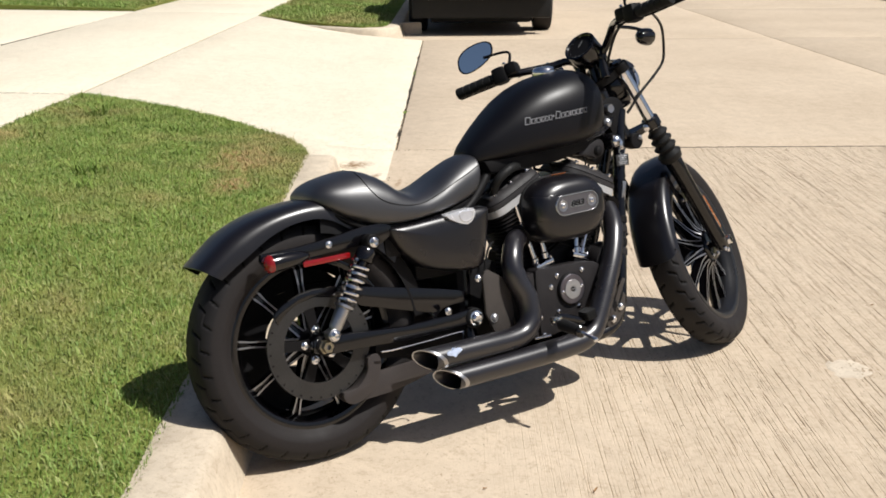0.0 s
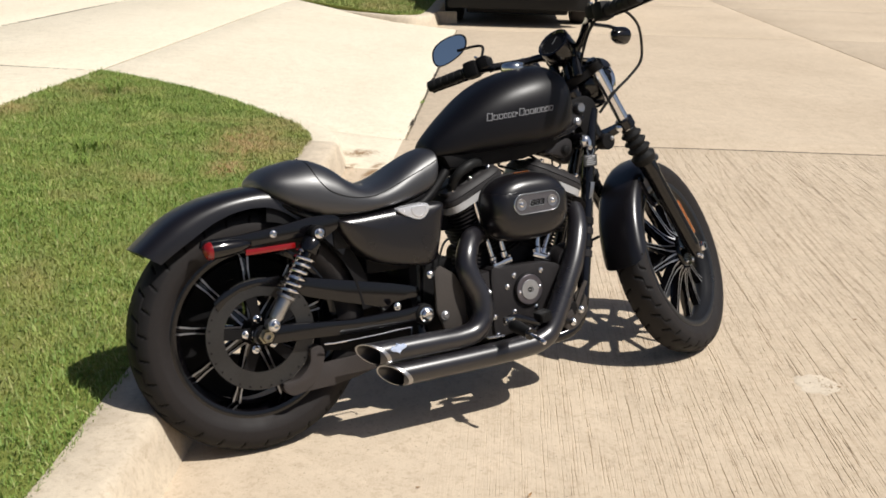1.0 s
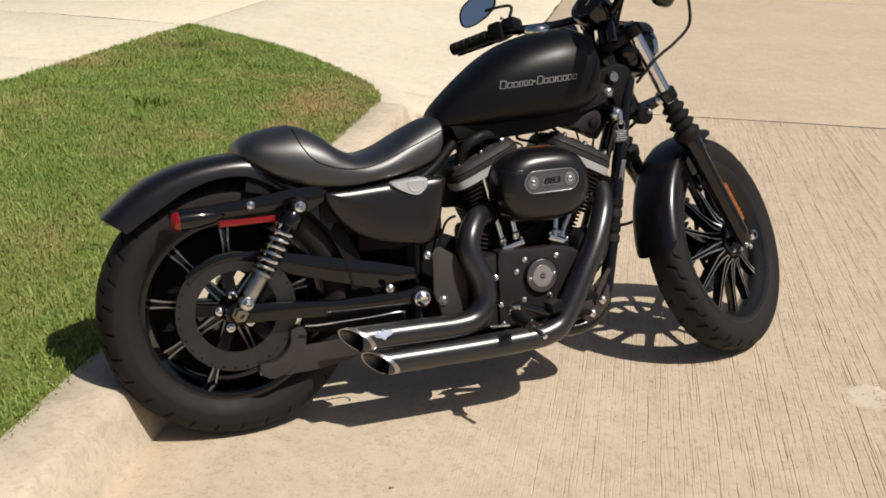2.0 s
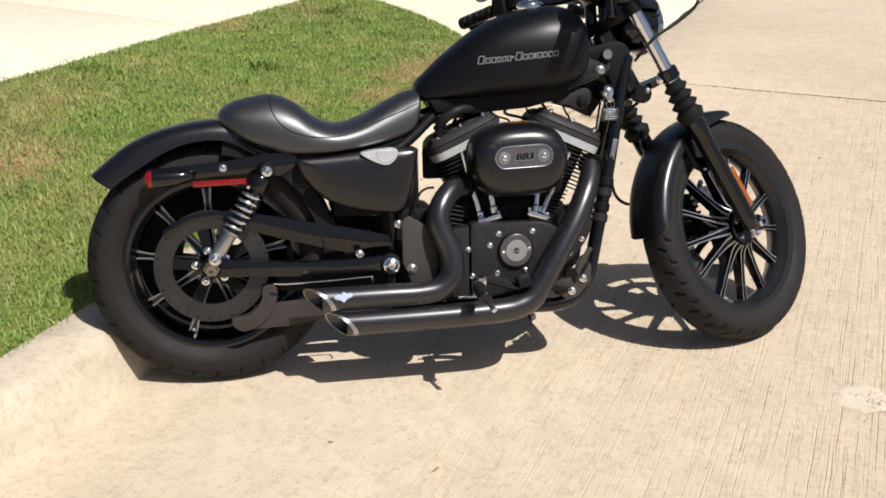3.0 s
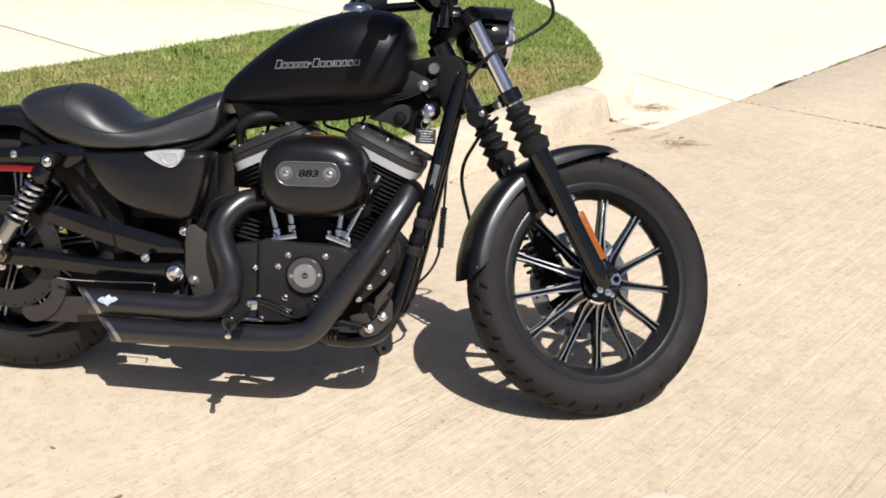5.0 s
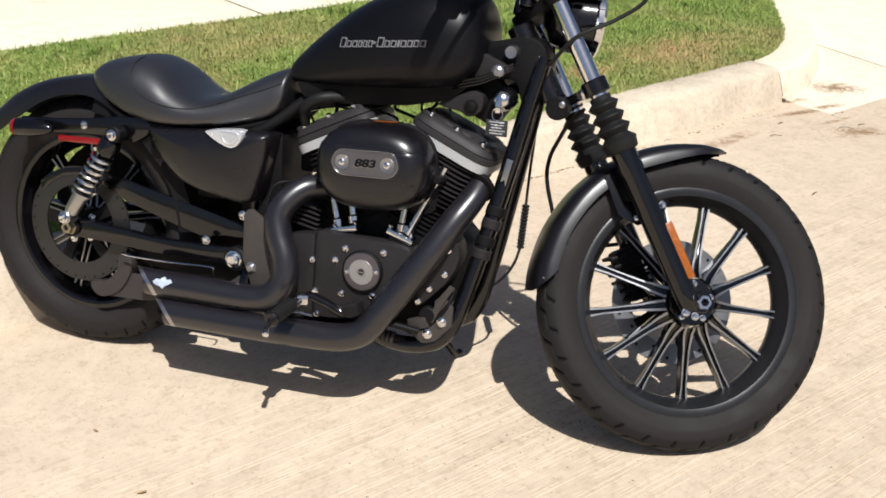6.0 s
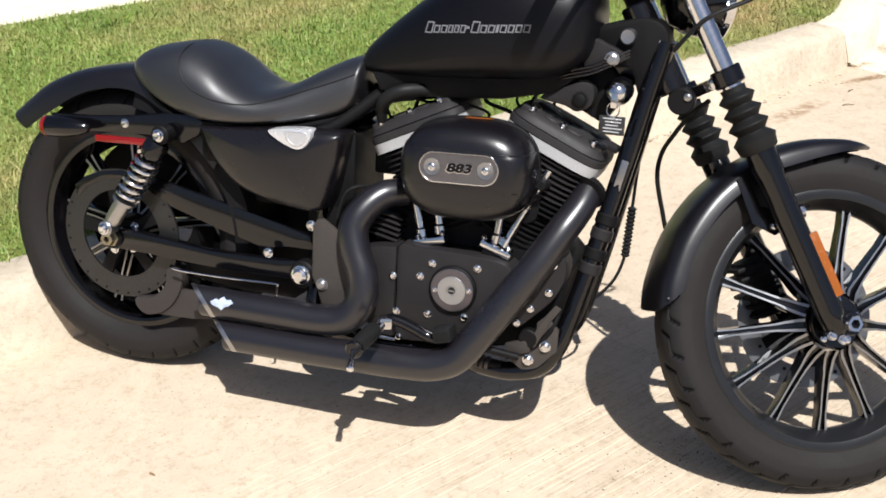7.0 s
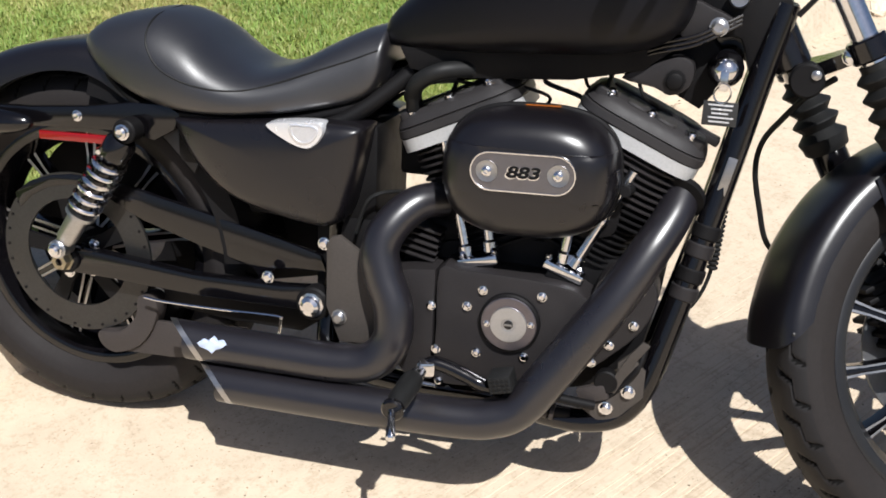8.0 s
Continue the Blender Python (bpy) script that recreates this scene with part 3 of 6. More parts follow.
def spoke(name, c, a, r0, r1, y0, y1, w0, w1, deep, parent, edge_mat, turned=None, root=0.014):
    """A tapered cast spoke, its two outer ridges machined bright."""
    bm = B()
    c = Vector(c)
    out, side = Vector((math.cos(a), 0, math.sin(a))), Vector((-math.sin(a), 0, math.cos(a)))
    rings = []
    for k in range(11):
        f = k / 10
        r, y, w, d = r0 + (r1 - r0) * f, y0 + (y1 - y0) * f ** 0.5, w0 + (w1 - w0) * f, deep * (1 - 0.35 * f)
        w *= 1 + 2.7 * max(0.0, f - 0.8)
        if f < 0.3:
            w = w + (root - w) * (1 - f / 0.3) ** 0.8
        p = c + out * r
        sec = [(-w, y + d), (-w, y + 0.003), (-w * 0.93, y), (-w * 0.5, y), (-w * 0.36, y + 0.008), (w * 0.36, y + 0.008), (w * 0.5, y), (w * 0.93, y), (w, y + 0.003), (w, y + d)]
        rings.append([p + side * q + Vector((0, yy, 0)) for q, yy in sec])
    loft(bm, rings)
    ob = part(name, bm, GLOSS, parent, "", True, turned)
    ob.data.materials.append(edge_mat)
    for f in ob.data.polygons:
        ys = [ob.data.vertices[v].index % 10 for v in f.vertices]
        if len(ys) == 4 and set(ys) in ({2, 3}, {6, 7}):
            f.material_index = 1
    return ob


AXLE_R, AXLE_F = Vector((0.0, 0, 0.318)), Vector((1.545, 0, 0.326))
OUT = Vector((0, -1, 0))

# rear wheel
rear = part("rear_wheel", ring_rim(B(), AXLE_R, 0.047, 0.23), GLOSS, bike, "gloss black cast rear wheel")
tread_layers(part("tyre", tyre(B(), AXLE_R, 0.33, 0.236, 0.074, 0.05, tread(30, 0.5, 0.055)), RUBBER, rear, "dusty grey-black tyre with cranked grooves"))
part("hub", lathe(B(), [(0, -0.07), (0.03, -0.07), (0.035, -0.06), (0.04, -0.02), (0.04, 0.02), (0.05, 0.06), (0.03, 0.075), (0, 0.075)], AXLE_R, AXLE_R + Vector((0, 1, 0)), 32), DULL, rear)
for k in range(9):
    spoke("spoke", AXLE_R, 2 * math.pi * k / 9 + 0.2, 0.035, 0.204, -0.035, -0.02, 0.012, 0.009, 0.035, rear, SPOKEEDGE)
disc = B()
lathe(disc, [(0.103, -0.003), (0.151, -0.003), (0.152, 0.0), (0.151, 0.003), (0.103, 0.003), (0.103, -0.003)], AXLE_R + Vector((0, -0.088, 0)), AXLE_R + Vector((0, 0.5, 0)), 96)
part("brake_disc", disc, DARKSTEEL, rear, "dark steel rear brake disc")
for k in range(5):
    a = 2 * math.pi * k / 5 + 0.5
    c = AXLE_R + Vector((0, -0.086, 0))
    o = Vector((math.cos(a), 0, math.sin(a)))
    s = Vector((-math.sin(a), 0, math.cos(a)))
    part("disc_arm", loft(B(), [[c + o * r + s * (w * e) + Vector((0, y, 0)) for e, y in ((-1, 0.004), (1, 0.004), (1, -0.004), (-1, -0.004))] for r, w in ((0.03, 0.016), (0.06, 0.013), (0.107, 0.016))]), DULL, rear)
    part("disc_bolt", bolt(B(), c + o * 0.043 + Vector((0, -0.004, 0)), OUT, 0.0092, 0.009), CHROME, rear)
for k in range(30):
    a = 2 * math.pi * k / 30
    p = AXLE_R + Vector((0.143 * math.cos(a), -0.0913, 0.143 * math.sin(a)))
    part("disc_hole", lathe(B(), [(0, 0.0), (0.0028, 0.0), (0.0028, 0.0012), (0, 0.0013)], p, p + OUT, 8), DULL, rear)
pulley = B()
lathe(pulley, [(0.085, 0.006), (0.18, 0.004), (0.205, 0.0), (0.205, 0.03), (0.18, 0.034), (0.085, 0.028), (0.085, 0.006)], AXLE_R + Vector((0, 0.075, 0)), AXLE_R + Vector((0, 1, 0)), 60)
part("belt_pulley", pulley, DULL, rear)
axle = B()
lathe(axle, [(0, 0), (0.012, 0), (0.012, 0.27), (0, 0.27)], AXLE_R + Vector((0, -0.138, 0)), AXLE_R + Vector((0, 1, 0)), 16)
part("axle", axle, STEEL, bike)
nut = B()
lathe(nut, [(0.0075, 0.004), (0.0075, -0.002), (0.015, -0.002), (0.017, 0.001), (0.017, 0.012), (0.021, 0.0125), (0.021, 0.016), (0.0, 0.016)], AXLE_R + Vector((0, -0.146, 0)), AXLE_R + Vector((0, 1, 0)), 6)
part("axle_nut", nut, BRASS, bike, "dull zinc axle nut")

# front wheel
front = part("front_wheel", ring_rim(B(), AXLE_F, 0.038, 0.2525), RIMBLACK, bike, "black cast front wheel turned to the left", turned=FORK_TURN)
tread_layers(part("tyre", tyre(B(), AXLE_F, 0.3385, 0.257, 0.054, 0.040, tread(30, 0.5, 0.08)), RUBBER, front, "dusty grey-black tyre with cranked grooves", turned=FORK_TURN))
part("hub", lathe(B(), [(0, -0.062), (0.028, -0.062), (0.042, -0.058), (0.047, -0.05), (0.045, -0.03), (0.035, -0.02), (0.035, 0.02), (0.046, 0.04), (0.03, 0.06), (0, 0.06)], AXLE_F, AXLE_F + Vector((0, 1, 0)), 40), DULL, front, turned=FORK_TURN)
for k in range(13):
    spoke("spoke", AXLE_F, 2 * math.pi * k / 13 - 0.03, 0.058, 0.2245, -0.056, -0.012, 0.0095, 0.007, 0.036, front, SPOKEEDGE, FORK_TURN)
part("hub_cover", lathe(B(), [(0.053, 0.05), (0.053, 0.064), (0.05, 0.068), (0.02, 0.07), (0, 0.07)], AXLE_F, AXLE_F + OUT, 48), GLOSS, front, "gloss black hub cover", turned=FORK_TURN)
for k in range(5):
    a = 2 * math.pi * k / 5 + 0.35
    part("hub_bolt", bolt(B(), AXLE_F + Vector((0.042 * math.cos(a), -0.069, 0.042 * math.sin(a))), OUT, 0.006, 0.006), CHROME, front, turned=FORK_TURN)
disc = B()
c = AXLE_F + Vector((0, 0.062, 0))
lathe(disc, [(0.1, -0.0025), (0.145, -0.0025), (0.146, 0), (0.145, 0.0025), (0.1, 0.0025), (0.1, -0.0025)], c, c + Vector((0, 1, 0)), 96)
part("brake_disc", disc, FRONTDISC, front, "grey steel drilled front brake disc", turned=FORK_TURN)
for k in range(5):
    a = 2 * math.pi * k / 5
    o, s = Vector((math.cos(a), 0, math.sin(a))), Vector((-math.sin(a), 0, math.cos(a)))
    part("disc_arm", loft(B(), [[c + o * r + s * (w * e) + Vector((0, y, 0)) for e, y in ((-1, 0.003), (1, 0.003), (1, -0.003), (-1, -0.003))] for r, w in ((0.03, 0.014), (0.07, 0.009), (0.104, 0.012))]), DULL, front, turned=FORK_TURN)
for k in range(20):
    a, r = 2 * math.pi * k / 20, 0.114 + 0.018 * (k % 2)
    p = c + Vector((r * math.cos(a), -0.0028, r * math.sin(a)))
    part("disc_hole", lathe(B(), [(0, 0.0), (0.004, 0.0), (0.004, 0.0008), (0, 0.0009)], p, p + OUT, 8), DULL, front, turned=FORK_TURN)

# ---- fenders ----
def shell(stations, half, thick, drop_pow=0.6, n=14):
    """A fender: at each station the crown and the edge of the side, joined by a rounded section."""
    bm = B()
    rings = []
    for (tx, tz), (ex, ez), w in stations:
        ring = []
        for k in range(n + 1):
            a = math.pi * k / n
            c, s = math.cos(a), math.sin(a)
            y = w * half * (abs(c) ** 0.55) * (1 if c > 0 else -1)
            f = 1 - s ** drop_pow if s > 0 else 1.0
            ring.append(Vector((tx + (ex - tx) * f, y, tz + (ez - tz) * f)))
        rings.append(ring)
    loft(bm, rings, caps=False, closed=False)
    bmesh.ops.recalc_face_normals(bm, faces=bm.faces)
    bmesh.ops.solidify(bm, geom=bm.faces[:], thickness=thick)
    return bm


def through_stations(st, steps=5):
    """More stations, on smooth lines."""
    a = spline([(p[0][0], 0, p[0][1]) for p in st], steps)
    b = spline([(p[1][0], 0, p[1][1]) for p in st], steps)
    w = spline([(p[2], 0, 0) for p in st], steps)
    return [((i.x, i.z), (j.x, j.z), k.x) for i, j, k in zip(a, b, w)]


rear_st = [((-0.296, 0.570), (-0.246, 0.537), 0.93), ((-0.255, 0.603), (-0.21, 0.562), 0.97), ((-0.20, 0.643), (-0.162, 0.592), 1.0), ((-0.13, 0.674), (-0.10, 0.628), 1.0),
           ((-0.05, 0.693), (-0.03, 0.651), 1.0), ((0.04, 0.702), (0.05, 0.652), 1.0), ((0.13, 0.694), (0.12, 0.617), 1.0), ((0.22, 0.655), (0.19, 0.56), 1.0), ((0.29, 0.595), (0.25, 0.5), 1.0)]
liner = B()
rings = []
for k in range(15):
    a = radians(4 + 78 * k / 14)
    o = Vector((math.cos(a), 0, math.sin(a)))
    rings.append([AXLE_R + o * q + Vector((0, y, 0)) for y, q in ((-0.094, 0.3), (-0.088, 0.34), (-0.06, 0.349), (0.06, 0.349), (0.088, 0.34), (0.094, 0.3), (0.09, 0.3), (0.085, 0.336), (0.058, 0.345), (-0.058, 0.345), (-0.085, 0.336), (-0.09, 0.3))])
part("inner_mudguard", loft(liner, rings), DULL, bike, "black inner mudguard between wheel and engine")
part("rear_fender", shell(through_stations(rear_st), 0.098, -0.004), SATIN, bike, "satin black bobbed rear fender")

front_st = []
for deg in (79, 84, 92, 105, 120, 138, 156, 172, 182):
    a = radians(deg)
    r = 0.358
    e = 0.354 if deg < 83 else 0.342 if deg < 90 else 0.33 if deg < 100 else 0.318
    w = {79: 0.28, 84: 0.7, 92: 0.95}.get(deg, 1.0)
    tuck = {156: 0.0, 172: -0.07, 182: -0.15}.get(deg, 0.03)
    front_st.append(((AXLE_F.x + r * math.cos(a), AXLE_F.z + r * math.sin(a)), (AXLE_F.x + e * math.cos(a + tuck), AXLE_F.z + e * math.sin(a + tuck)), w))
ff = part("front_fender", shell(through_stations(front_st), 0.071, -0.003), SATIN, bike, "short satin black front fender", turned=FORK_TURN)
for y in (-0.073, 0.073):
    br = B()
    plate(br, [(AXLE_F.x + r * math.cos(radians(d)), AXLE_F.z + r * math.sin(radians(d))) for r, d in ((0.343, 132.5), (0.343, 128.5), (0.275, 131), (0.248, 124), (0.24, 113), (0.215, 113), (0.212, 133), (0.26, 138))], y - 0.003, y + 0.003, 0.001)
    part("bracket", br, GLOSS, ff, turned=FORK_TURN)
    for deg in (114.5, 131.0):
        part("bracket_bolt", bolt(B(), (AXLE_F.x + 0.228 * math.cos(radians(deg)), y * 1.05, AXLE_F.z + 0.228 * math.sin(radians(deg))), (0, -1 if y < 0 else 1, 0), 0.0065, 0.006), CHROME, ff, turned=FORK_TURN)
part("fender_screw", bolt(B(), (AXLE_F.x - 0.345, -0.071, AXLE_F.z + 0.016), OUT, 0.0025, 0.002), DARKSTEEL, ff, turned=FORK_TURN)

# ---- fork ----
for y in (-0.107, 0.107):
    leg = part("fork_leg", lathe(B(), [(0, 0), (0.014, 0.0), (0.024, 0.012), (0.0265, 0.05), (0.0265, 0.33), (0.029, 0.34), (0.029, 0.385), (0.025, 0.39), (0, 0.39)], fork_at(0.315, 0.06, y), fork_at(1.0, 0.06, y), 28), GLOSS, bike, "gloss black lower fork leg", turned=FORK_TURN)
    lug = B()
    p = AXLE_F + Vector((0, y, 0))
    cyl(lug, p + Vector((0, -0.017, 0)), p + Vector((0, 0.017, 0)), 0.024, seg=24)
    part("axle_lug", lug, GLOSS, leg, turned=FORK_TURN)
    stan = cyl(B(), fork_at(0.64, 0.06, y), fork_at(1.065, 0.06, y), 0.0195, seg=28)
    part("fork_tube", stan, CHROME, bike, "bright chrome fork tube", turned=FORK_TURN)
    prof = [(0.021, 0.0), (0.033, 0.0005), (0.0365, 0.004), (0.0385, 0.016), (0.0405, 0.023), (0.0412, 0.026)]
    for k in range(4):
        z0, r1 = 0.030 + 0.0275 * k, 0.0405 - 0.002 * k
        prof += [(r1 - 0.0125, z0 + 0.0085), (r1 - 0.0125, z0 + 0.0105), (r1 - 0.0018, z0 + 0.0235), (r1 - 0.002, z0 + 0.0262)] if k < 3 else [(r1 - 0.011, z0 + 0.008), (r1 - 0.0105, z0 + 0.018), (0.02, z0 + 0.019)]
    part("fork_gaiter", lathe(B(), prof, fork_at(0.698, 0.06, y), fork_at(1.0, 0.06, y), 28), GRIP, bike, "ribbed black rubber fork gaiter", turned=FORK_TURN)
    clampb = lathe(B(), [(0.0197, 0.0), (0.027, 0.0), (0.0295, 0.003), (0.0295, 0.031), (0.027, 0.034), (0.0197, 0.034)], fork_at(0.834, 0.06, y), fork_at(1.0, 0.06, y), 28)
    part("lower_clamp", clampb, GLOSS, bike, turned=FORK_TURN)
    part("clamp_bolt", bolt(B(), fork_at(0.85, 0.036, y + (0.012 if y < 0 else -0.012)), (-0.75, -0.6, -0.3), 0.0105, 0.009), CHROME, bike, turned=FORK_TURN)
    part("upper_clamp", cyl(B(), fork_at(1.052, 0.06, y), fork_at(1.083, 0.06, y), 0.028, seg=24), DULL, bike, turned=FORK_TURN)
    part("fork_cap", cyl(B(), fork_at(1.083, 0.06, y), fork_at(1.092, 0.06, y), 0.018, seg=6), GLOSS, bike, turned=FORK_TURN)
    refl = B()
    q = fork_at(0.453, 0.082, y + (-0.019 if y < 0 else 0.019))
    box(refl, q, (0.019, 0.007, 0.132), Matrix.Rotation(radians(-30), 4, "Y"), 0.003)
    part("fork_reflector", refl, ORANGE, leg, "amber side reflector", turned=FORK_TURN)
for lo, hi, mat in ((0.838, 0.859, GLOSS), (1.05, 1.075, DULL)):
    tri = B()
    a, b = fork_at(lo, 0.03), fork_at(hi, 0.03)
    rings = []
    for y in np.linspace(-0.107, 0.107, 9):
        w = (0.013 + 0.018 * (1 - (y / 0.107) ** 2)) if lo < 1 else 0.02 + 0.022 * (1 - (y / 0.107) ** 2)
        mid = 0.06 - 0.035 * (1 - (y / 0.107) ** 2)
        rings.append([fork_at(lo, mid - w, y), fork_at(lo, mid + w, y), fork_at(hi, mid + w, y), fork_at(hi, mid - w, y)])
    loft(tri, rings)
    part("triple_clamp", tri, mat, bike, turned=FORK_TURN)
faxle = B()
lathe(faxle, [(0, 0.006), (0.0095, 0.006), (0.0095, 0.252), (0, 0.252)], AXLE_F + Vector((0, -0.13, 0)), AXLE_F + Vector((0, 1, 0)), 16)
part("front_axle", faxle, DULL, bike, turned=FORK_TURN)
fn = B()
lathe(fn, [(0.0095, 0.01), (0.0095, -0.004), (0.0155, -0.004), (0.0175, 0.0), (0.0175, 0.012), (0, 0.012)], AXLE_F + Vector((0, -0.135, 0)), AXLE_F + Vector((0, 1, 0)), 6)
part("axle_nut", fn, CHROME, bike, turned=FORK_TURN)
for dx, dz in ((-0.012, -0.032), (-0.034, -0.026)):
    part("pinch_bolt", bolt(B(), AXLE_F + Vector((dx, -0.119, dz)), OUT, 0.0075, 0.008), CHROME, bike, turned=FORK_TURN)
cal = B()
cc = AXLE_F + Vector((-0.105, 0.066, 0.055))
rot = Matrix.Rotation(radians(-28), 4, "Y")
box(cal, cc, (0.06, 0.062, 0.125), rot, 0.012)
caliper = part("brake_caliper", cal, DULL, bike, "black finned front brake caliper", turned=FORK_TURN)
for k in range(6):
    part("caliper_fin", box(B(), cc + rot @ Vector((-0.004, 0, -0.05 + 0.02 * k)), (0.078, 0.075, 0.009), rot, 0.003), DULL, caliper, turned=FORK_TURN)
part("caliper_arm", tube(B(), [fork_at(0.5, 0.05, 0.08), fork_at(0.47, 0.02, 0.075), cc + Vector((0.02, 0, 0.05))], 0.012, 10, 5), DULL, caliper, turned=FORK_TURN)
part("banjo_fitting", cyl(B(), cc + Vector((0.045, -0.035, 0.085)), cc + Vector((0.062, -0.03, 0.1)), 0.008), STEEL, caliper, turned=FORK_TURN)

# ---- bars, controls, lamps ----
bar_pts = [(0.92, 0.385, 1.036), (0.954, 0.256, 1.044), (1.015, 0.187, 1.041), (1.09, 0.125, 1.04), (1.122, 0.075, 1.04), (1.125, 0.03, 1.015), (1.125, -0.03, 1.015), (1.122, -0.075, 1.045), (1.09, -0.125, 1.082), (1.01, -0.19, 1.075), (0.943, -0.265, 1.06), (0.893, -0.398, 1.05)]
bars = part("handlebar", tube(B(), bar_pts, 0.0127, 14, 6), GLOSS, bike, "gloss black handlebar", turned=TURN)
for y in (-0.04, 0.04):
    riser = B()
    cyl(riser, fork_at(1.075, 0.02, y), (1.125, y, 1.03), 0.017, seg=18)
    box(riser, (1.125, y, 1.022), (0.046, 0.03, 0.04), None, 0.008)
    part("riser", riser, GLOSS, bars, turned=TURN)
for sgn in (1, -1):
    lift = 0.0 if sgn > 0 else 0.03  # the right mirror stands higher
    a, b = Vector((0.918, 0.391, 1.0355)) if sgn > 0 else Vector((0.891, -0.404, 1.0475)), Vector((0.954, 0.256, 1.044)) if sgn > 0 else Vector((0.94, -0.265, 1.06))
    way = (b - a).normalized()
    prof = [(0, 0), (0.016, 0), (0.0185, 0.004)]
    for k in range(5):
        h = 0.008 + 0.024 * k
        prof += [(0.0185, h), (0.0185, h + 0.018), (0.016, h + 0.0195), (0.016, h + 0.0225)]
    prof += [(0.0185, 0.13), (0.014, 0.131)]
    part("grip", lathe(B(), prof, a, b, 20), GRIP, bars, "ribbed black rubber grip", turned=TURN)
    house = B()
    h0 = a + way * 0.135
    box(house, h0 + way * 0.02 + Vector((0.004, 0, 0.002)), (0.05, 0.045, 0.055), way.to_track_quat("Y", "Z").to_matrix().to_4x4(), 0.012)
    box(house, h0 + way * 0.055 + Vector((0.025, 0, 0.012)), (0.07, 0.04, 0.04), way.to_track_quat("Y", "Z").to_matrix().to_4x4(), 0.01)
    part("switch_housing", house, DULL, bars, turned=TURN)
    part("housing_screw", bolt(B(), h0 + way * 0.05 + Vector((-0.012, 0, 0.032)), (0, 0, 1), 0.005, 0.004), CHROME, bars, turned=TURN)
    lever = tube(B(), [h0 + way * 0.045 + Vector((0.05, 0, 0.0)), h0 + Vector((0.062, 0, -0.004)), a + way * 0.06 + Vector((0.058, 0, -0.006)), a + Vector((0.05, 0, -0.004)) - way * 0.02], 0.006, 10, 6, radii=[0.008, 0.0075, 0.006, 0.0055, 0.008])
    part("lever", lever, DULL, bars, "black hand lever", turned=TURN)
    stem = tube(B(), [h0 + way * 0.05 + Vector((0.02, 0, 0.03)), h0 + way * 0.045 + Vector((0.045, 0, 0.075)), (0.985 + 0.016 * (sgn > 0), sgn * 0.318 - 0.012 * (sgn > 0), 1.135 + lift)], 0.0045, 8, 6)
    mc = Vector((0.985 + 0.016 * (sgn > 0), sgn * 0.35 - 0.014 * (sgn > 0), 1.148 + lift))
    part("mirror_stem", stem, DULL, bars, "", turned=TURN)
    face = Vector((-0.95, -0.12 * sgn, 0.05)).normalized()
    up = (Vector((0.15, 0, 1)) - face * face.dot(Vector((0.15, 0, 1)))).normalized()
    side = up.cross(face)
    oval = []
    for k in range(40):
        t = 2 * math.pi * k / 40
        x = 0.067 * math.copysign(abs(math.cos(t)) ** 0.85, math.cos(t))
        y = 0.04 * math.copysign(abs(math.sin(t)) ** 0.8, math.sin(t)) * (1 - 2.2 * sgn * x * 0.9)
        oval.append((x, y + x * 0.18 * sgn))
    shellm = loft(B(), [[mc + side * (x * s) + up * (y * s) + face * d for x, y in oval] for s, d in ((0.35, -0.022), (0.75, -0.018), (0.97, -0.008), (1.03, 0.0), (1.02, 0.003), (0.95, 0.003), (0.94, 0.0005))])
    part("mirror_shell", shellm, GLOSS, bars, turned=TURN)
    glass = B()
    glass.faces.new([glass.verts.new(mc + side * (x * 0.955) + up * (y * 0.955) + face * 0.0015) for x, y in oval])
    part("mirror_glass", glass, MIRROR, bars, "mirror glass showing sky and lawn", False, turned=TURN)
    # front turn signal: bullet-shaped
    sp = Vector((1.2, sgn * 0.172, 1.035))
    sig = lathe(B(), [(0, -0.04), (0.012, -0.038), (0.022, -0.026), (0.027, -0.008), (0.028, 0.012), (0.0285, 0.02), (0.026, 0.024)], sp, sp + Vector((1, 0, 0)), 24)
    part("turn_signal", sig, GLOSS, bars, "black bullet turn signal", turned=TURN)
    part("signal_lens", lathe(B(), [(0.0262, 0.022), (0.022, 0.03), (0.012, 0.036), (0, 0.038)], sp, sp + Vector((1, 0, 0)), 24), LENS, bars, turned=TURN)
    part("signal_stalk", tube(B(), [sp + Vector((-0.01, 0, 0.02)), sp + Vector((-0.05, -0.01 * sgn, 0.03)), (1.09, sgn * 0.128, 1.04 if sgn > 0 else 1.08)], 0.006, 8, 5), GLOSS, bars, turned=TURN)
# clutch and brake lines in wide loops ahead of the bars
part("clutch_cable", tube(B(), [(1.0, 0.2, 1.03), (1.09, 0.16, 1.05), (1.17, 0.09, 1.0), (1.2, 0.05, 0.93), (1.2, 0.04, 0.8), (1.18, 0.04, 0.72)], 0.0042, 8, 8), GRIP, bike, turned=TURN)
part("brake_line", tube(B(), [(1.02, -0.24, 1.06), (1.12, -0.24, 1.085), (1.25, -0.215, 1.06), (1.34, -0.17, 1.01), (1.355, -0.145, 0.965), (1.3, -0.12, 0.92), (1.22, -0.1, 0.876), (1.18, -0.05, 0.82)], 0.0045, 8, 8), GRIP, bike, turned=TURN)
part("throttle_cable", tube(B(), [(1.0, -0.21, 1.06), (1.06, -0.16, 1.066), (1.1, -0.11, 1.045), (1.125, -0.06, 0.99), (1.14, -0.03, 0.93)], 0.0045, 8, 8), GRIP, bike, turned=TURN)
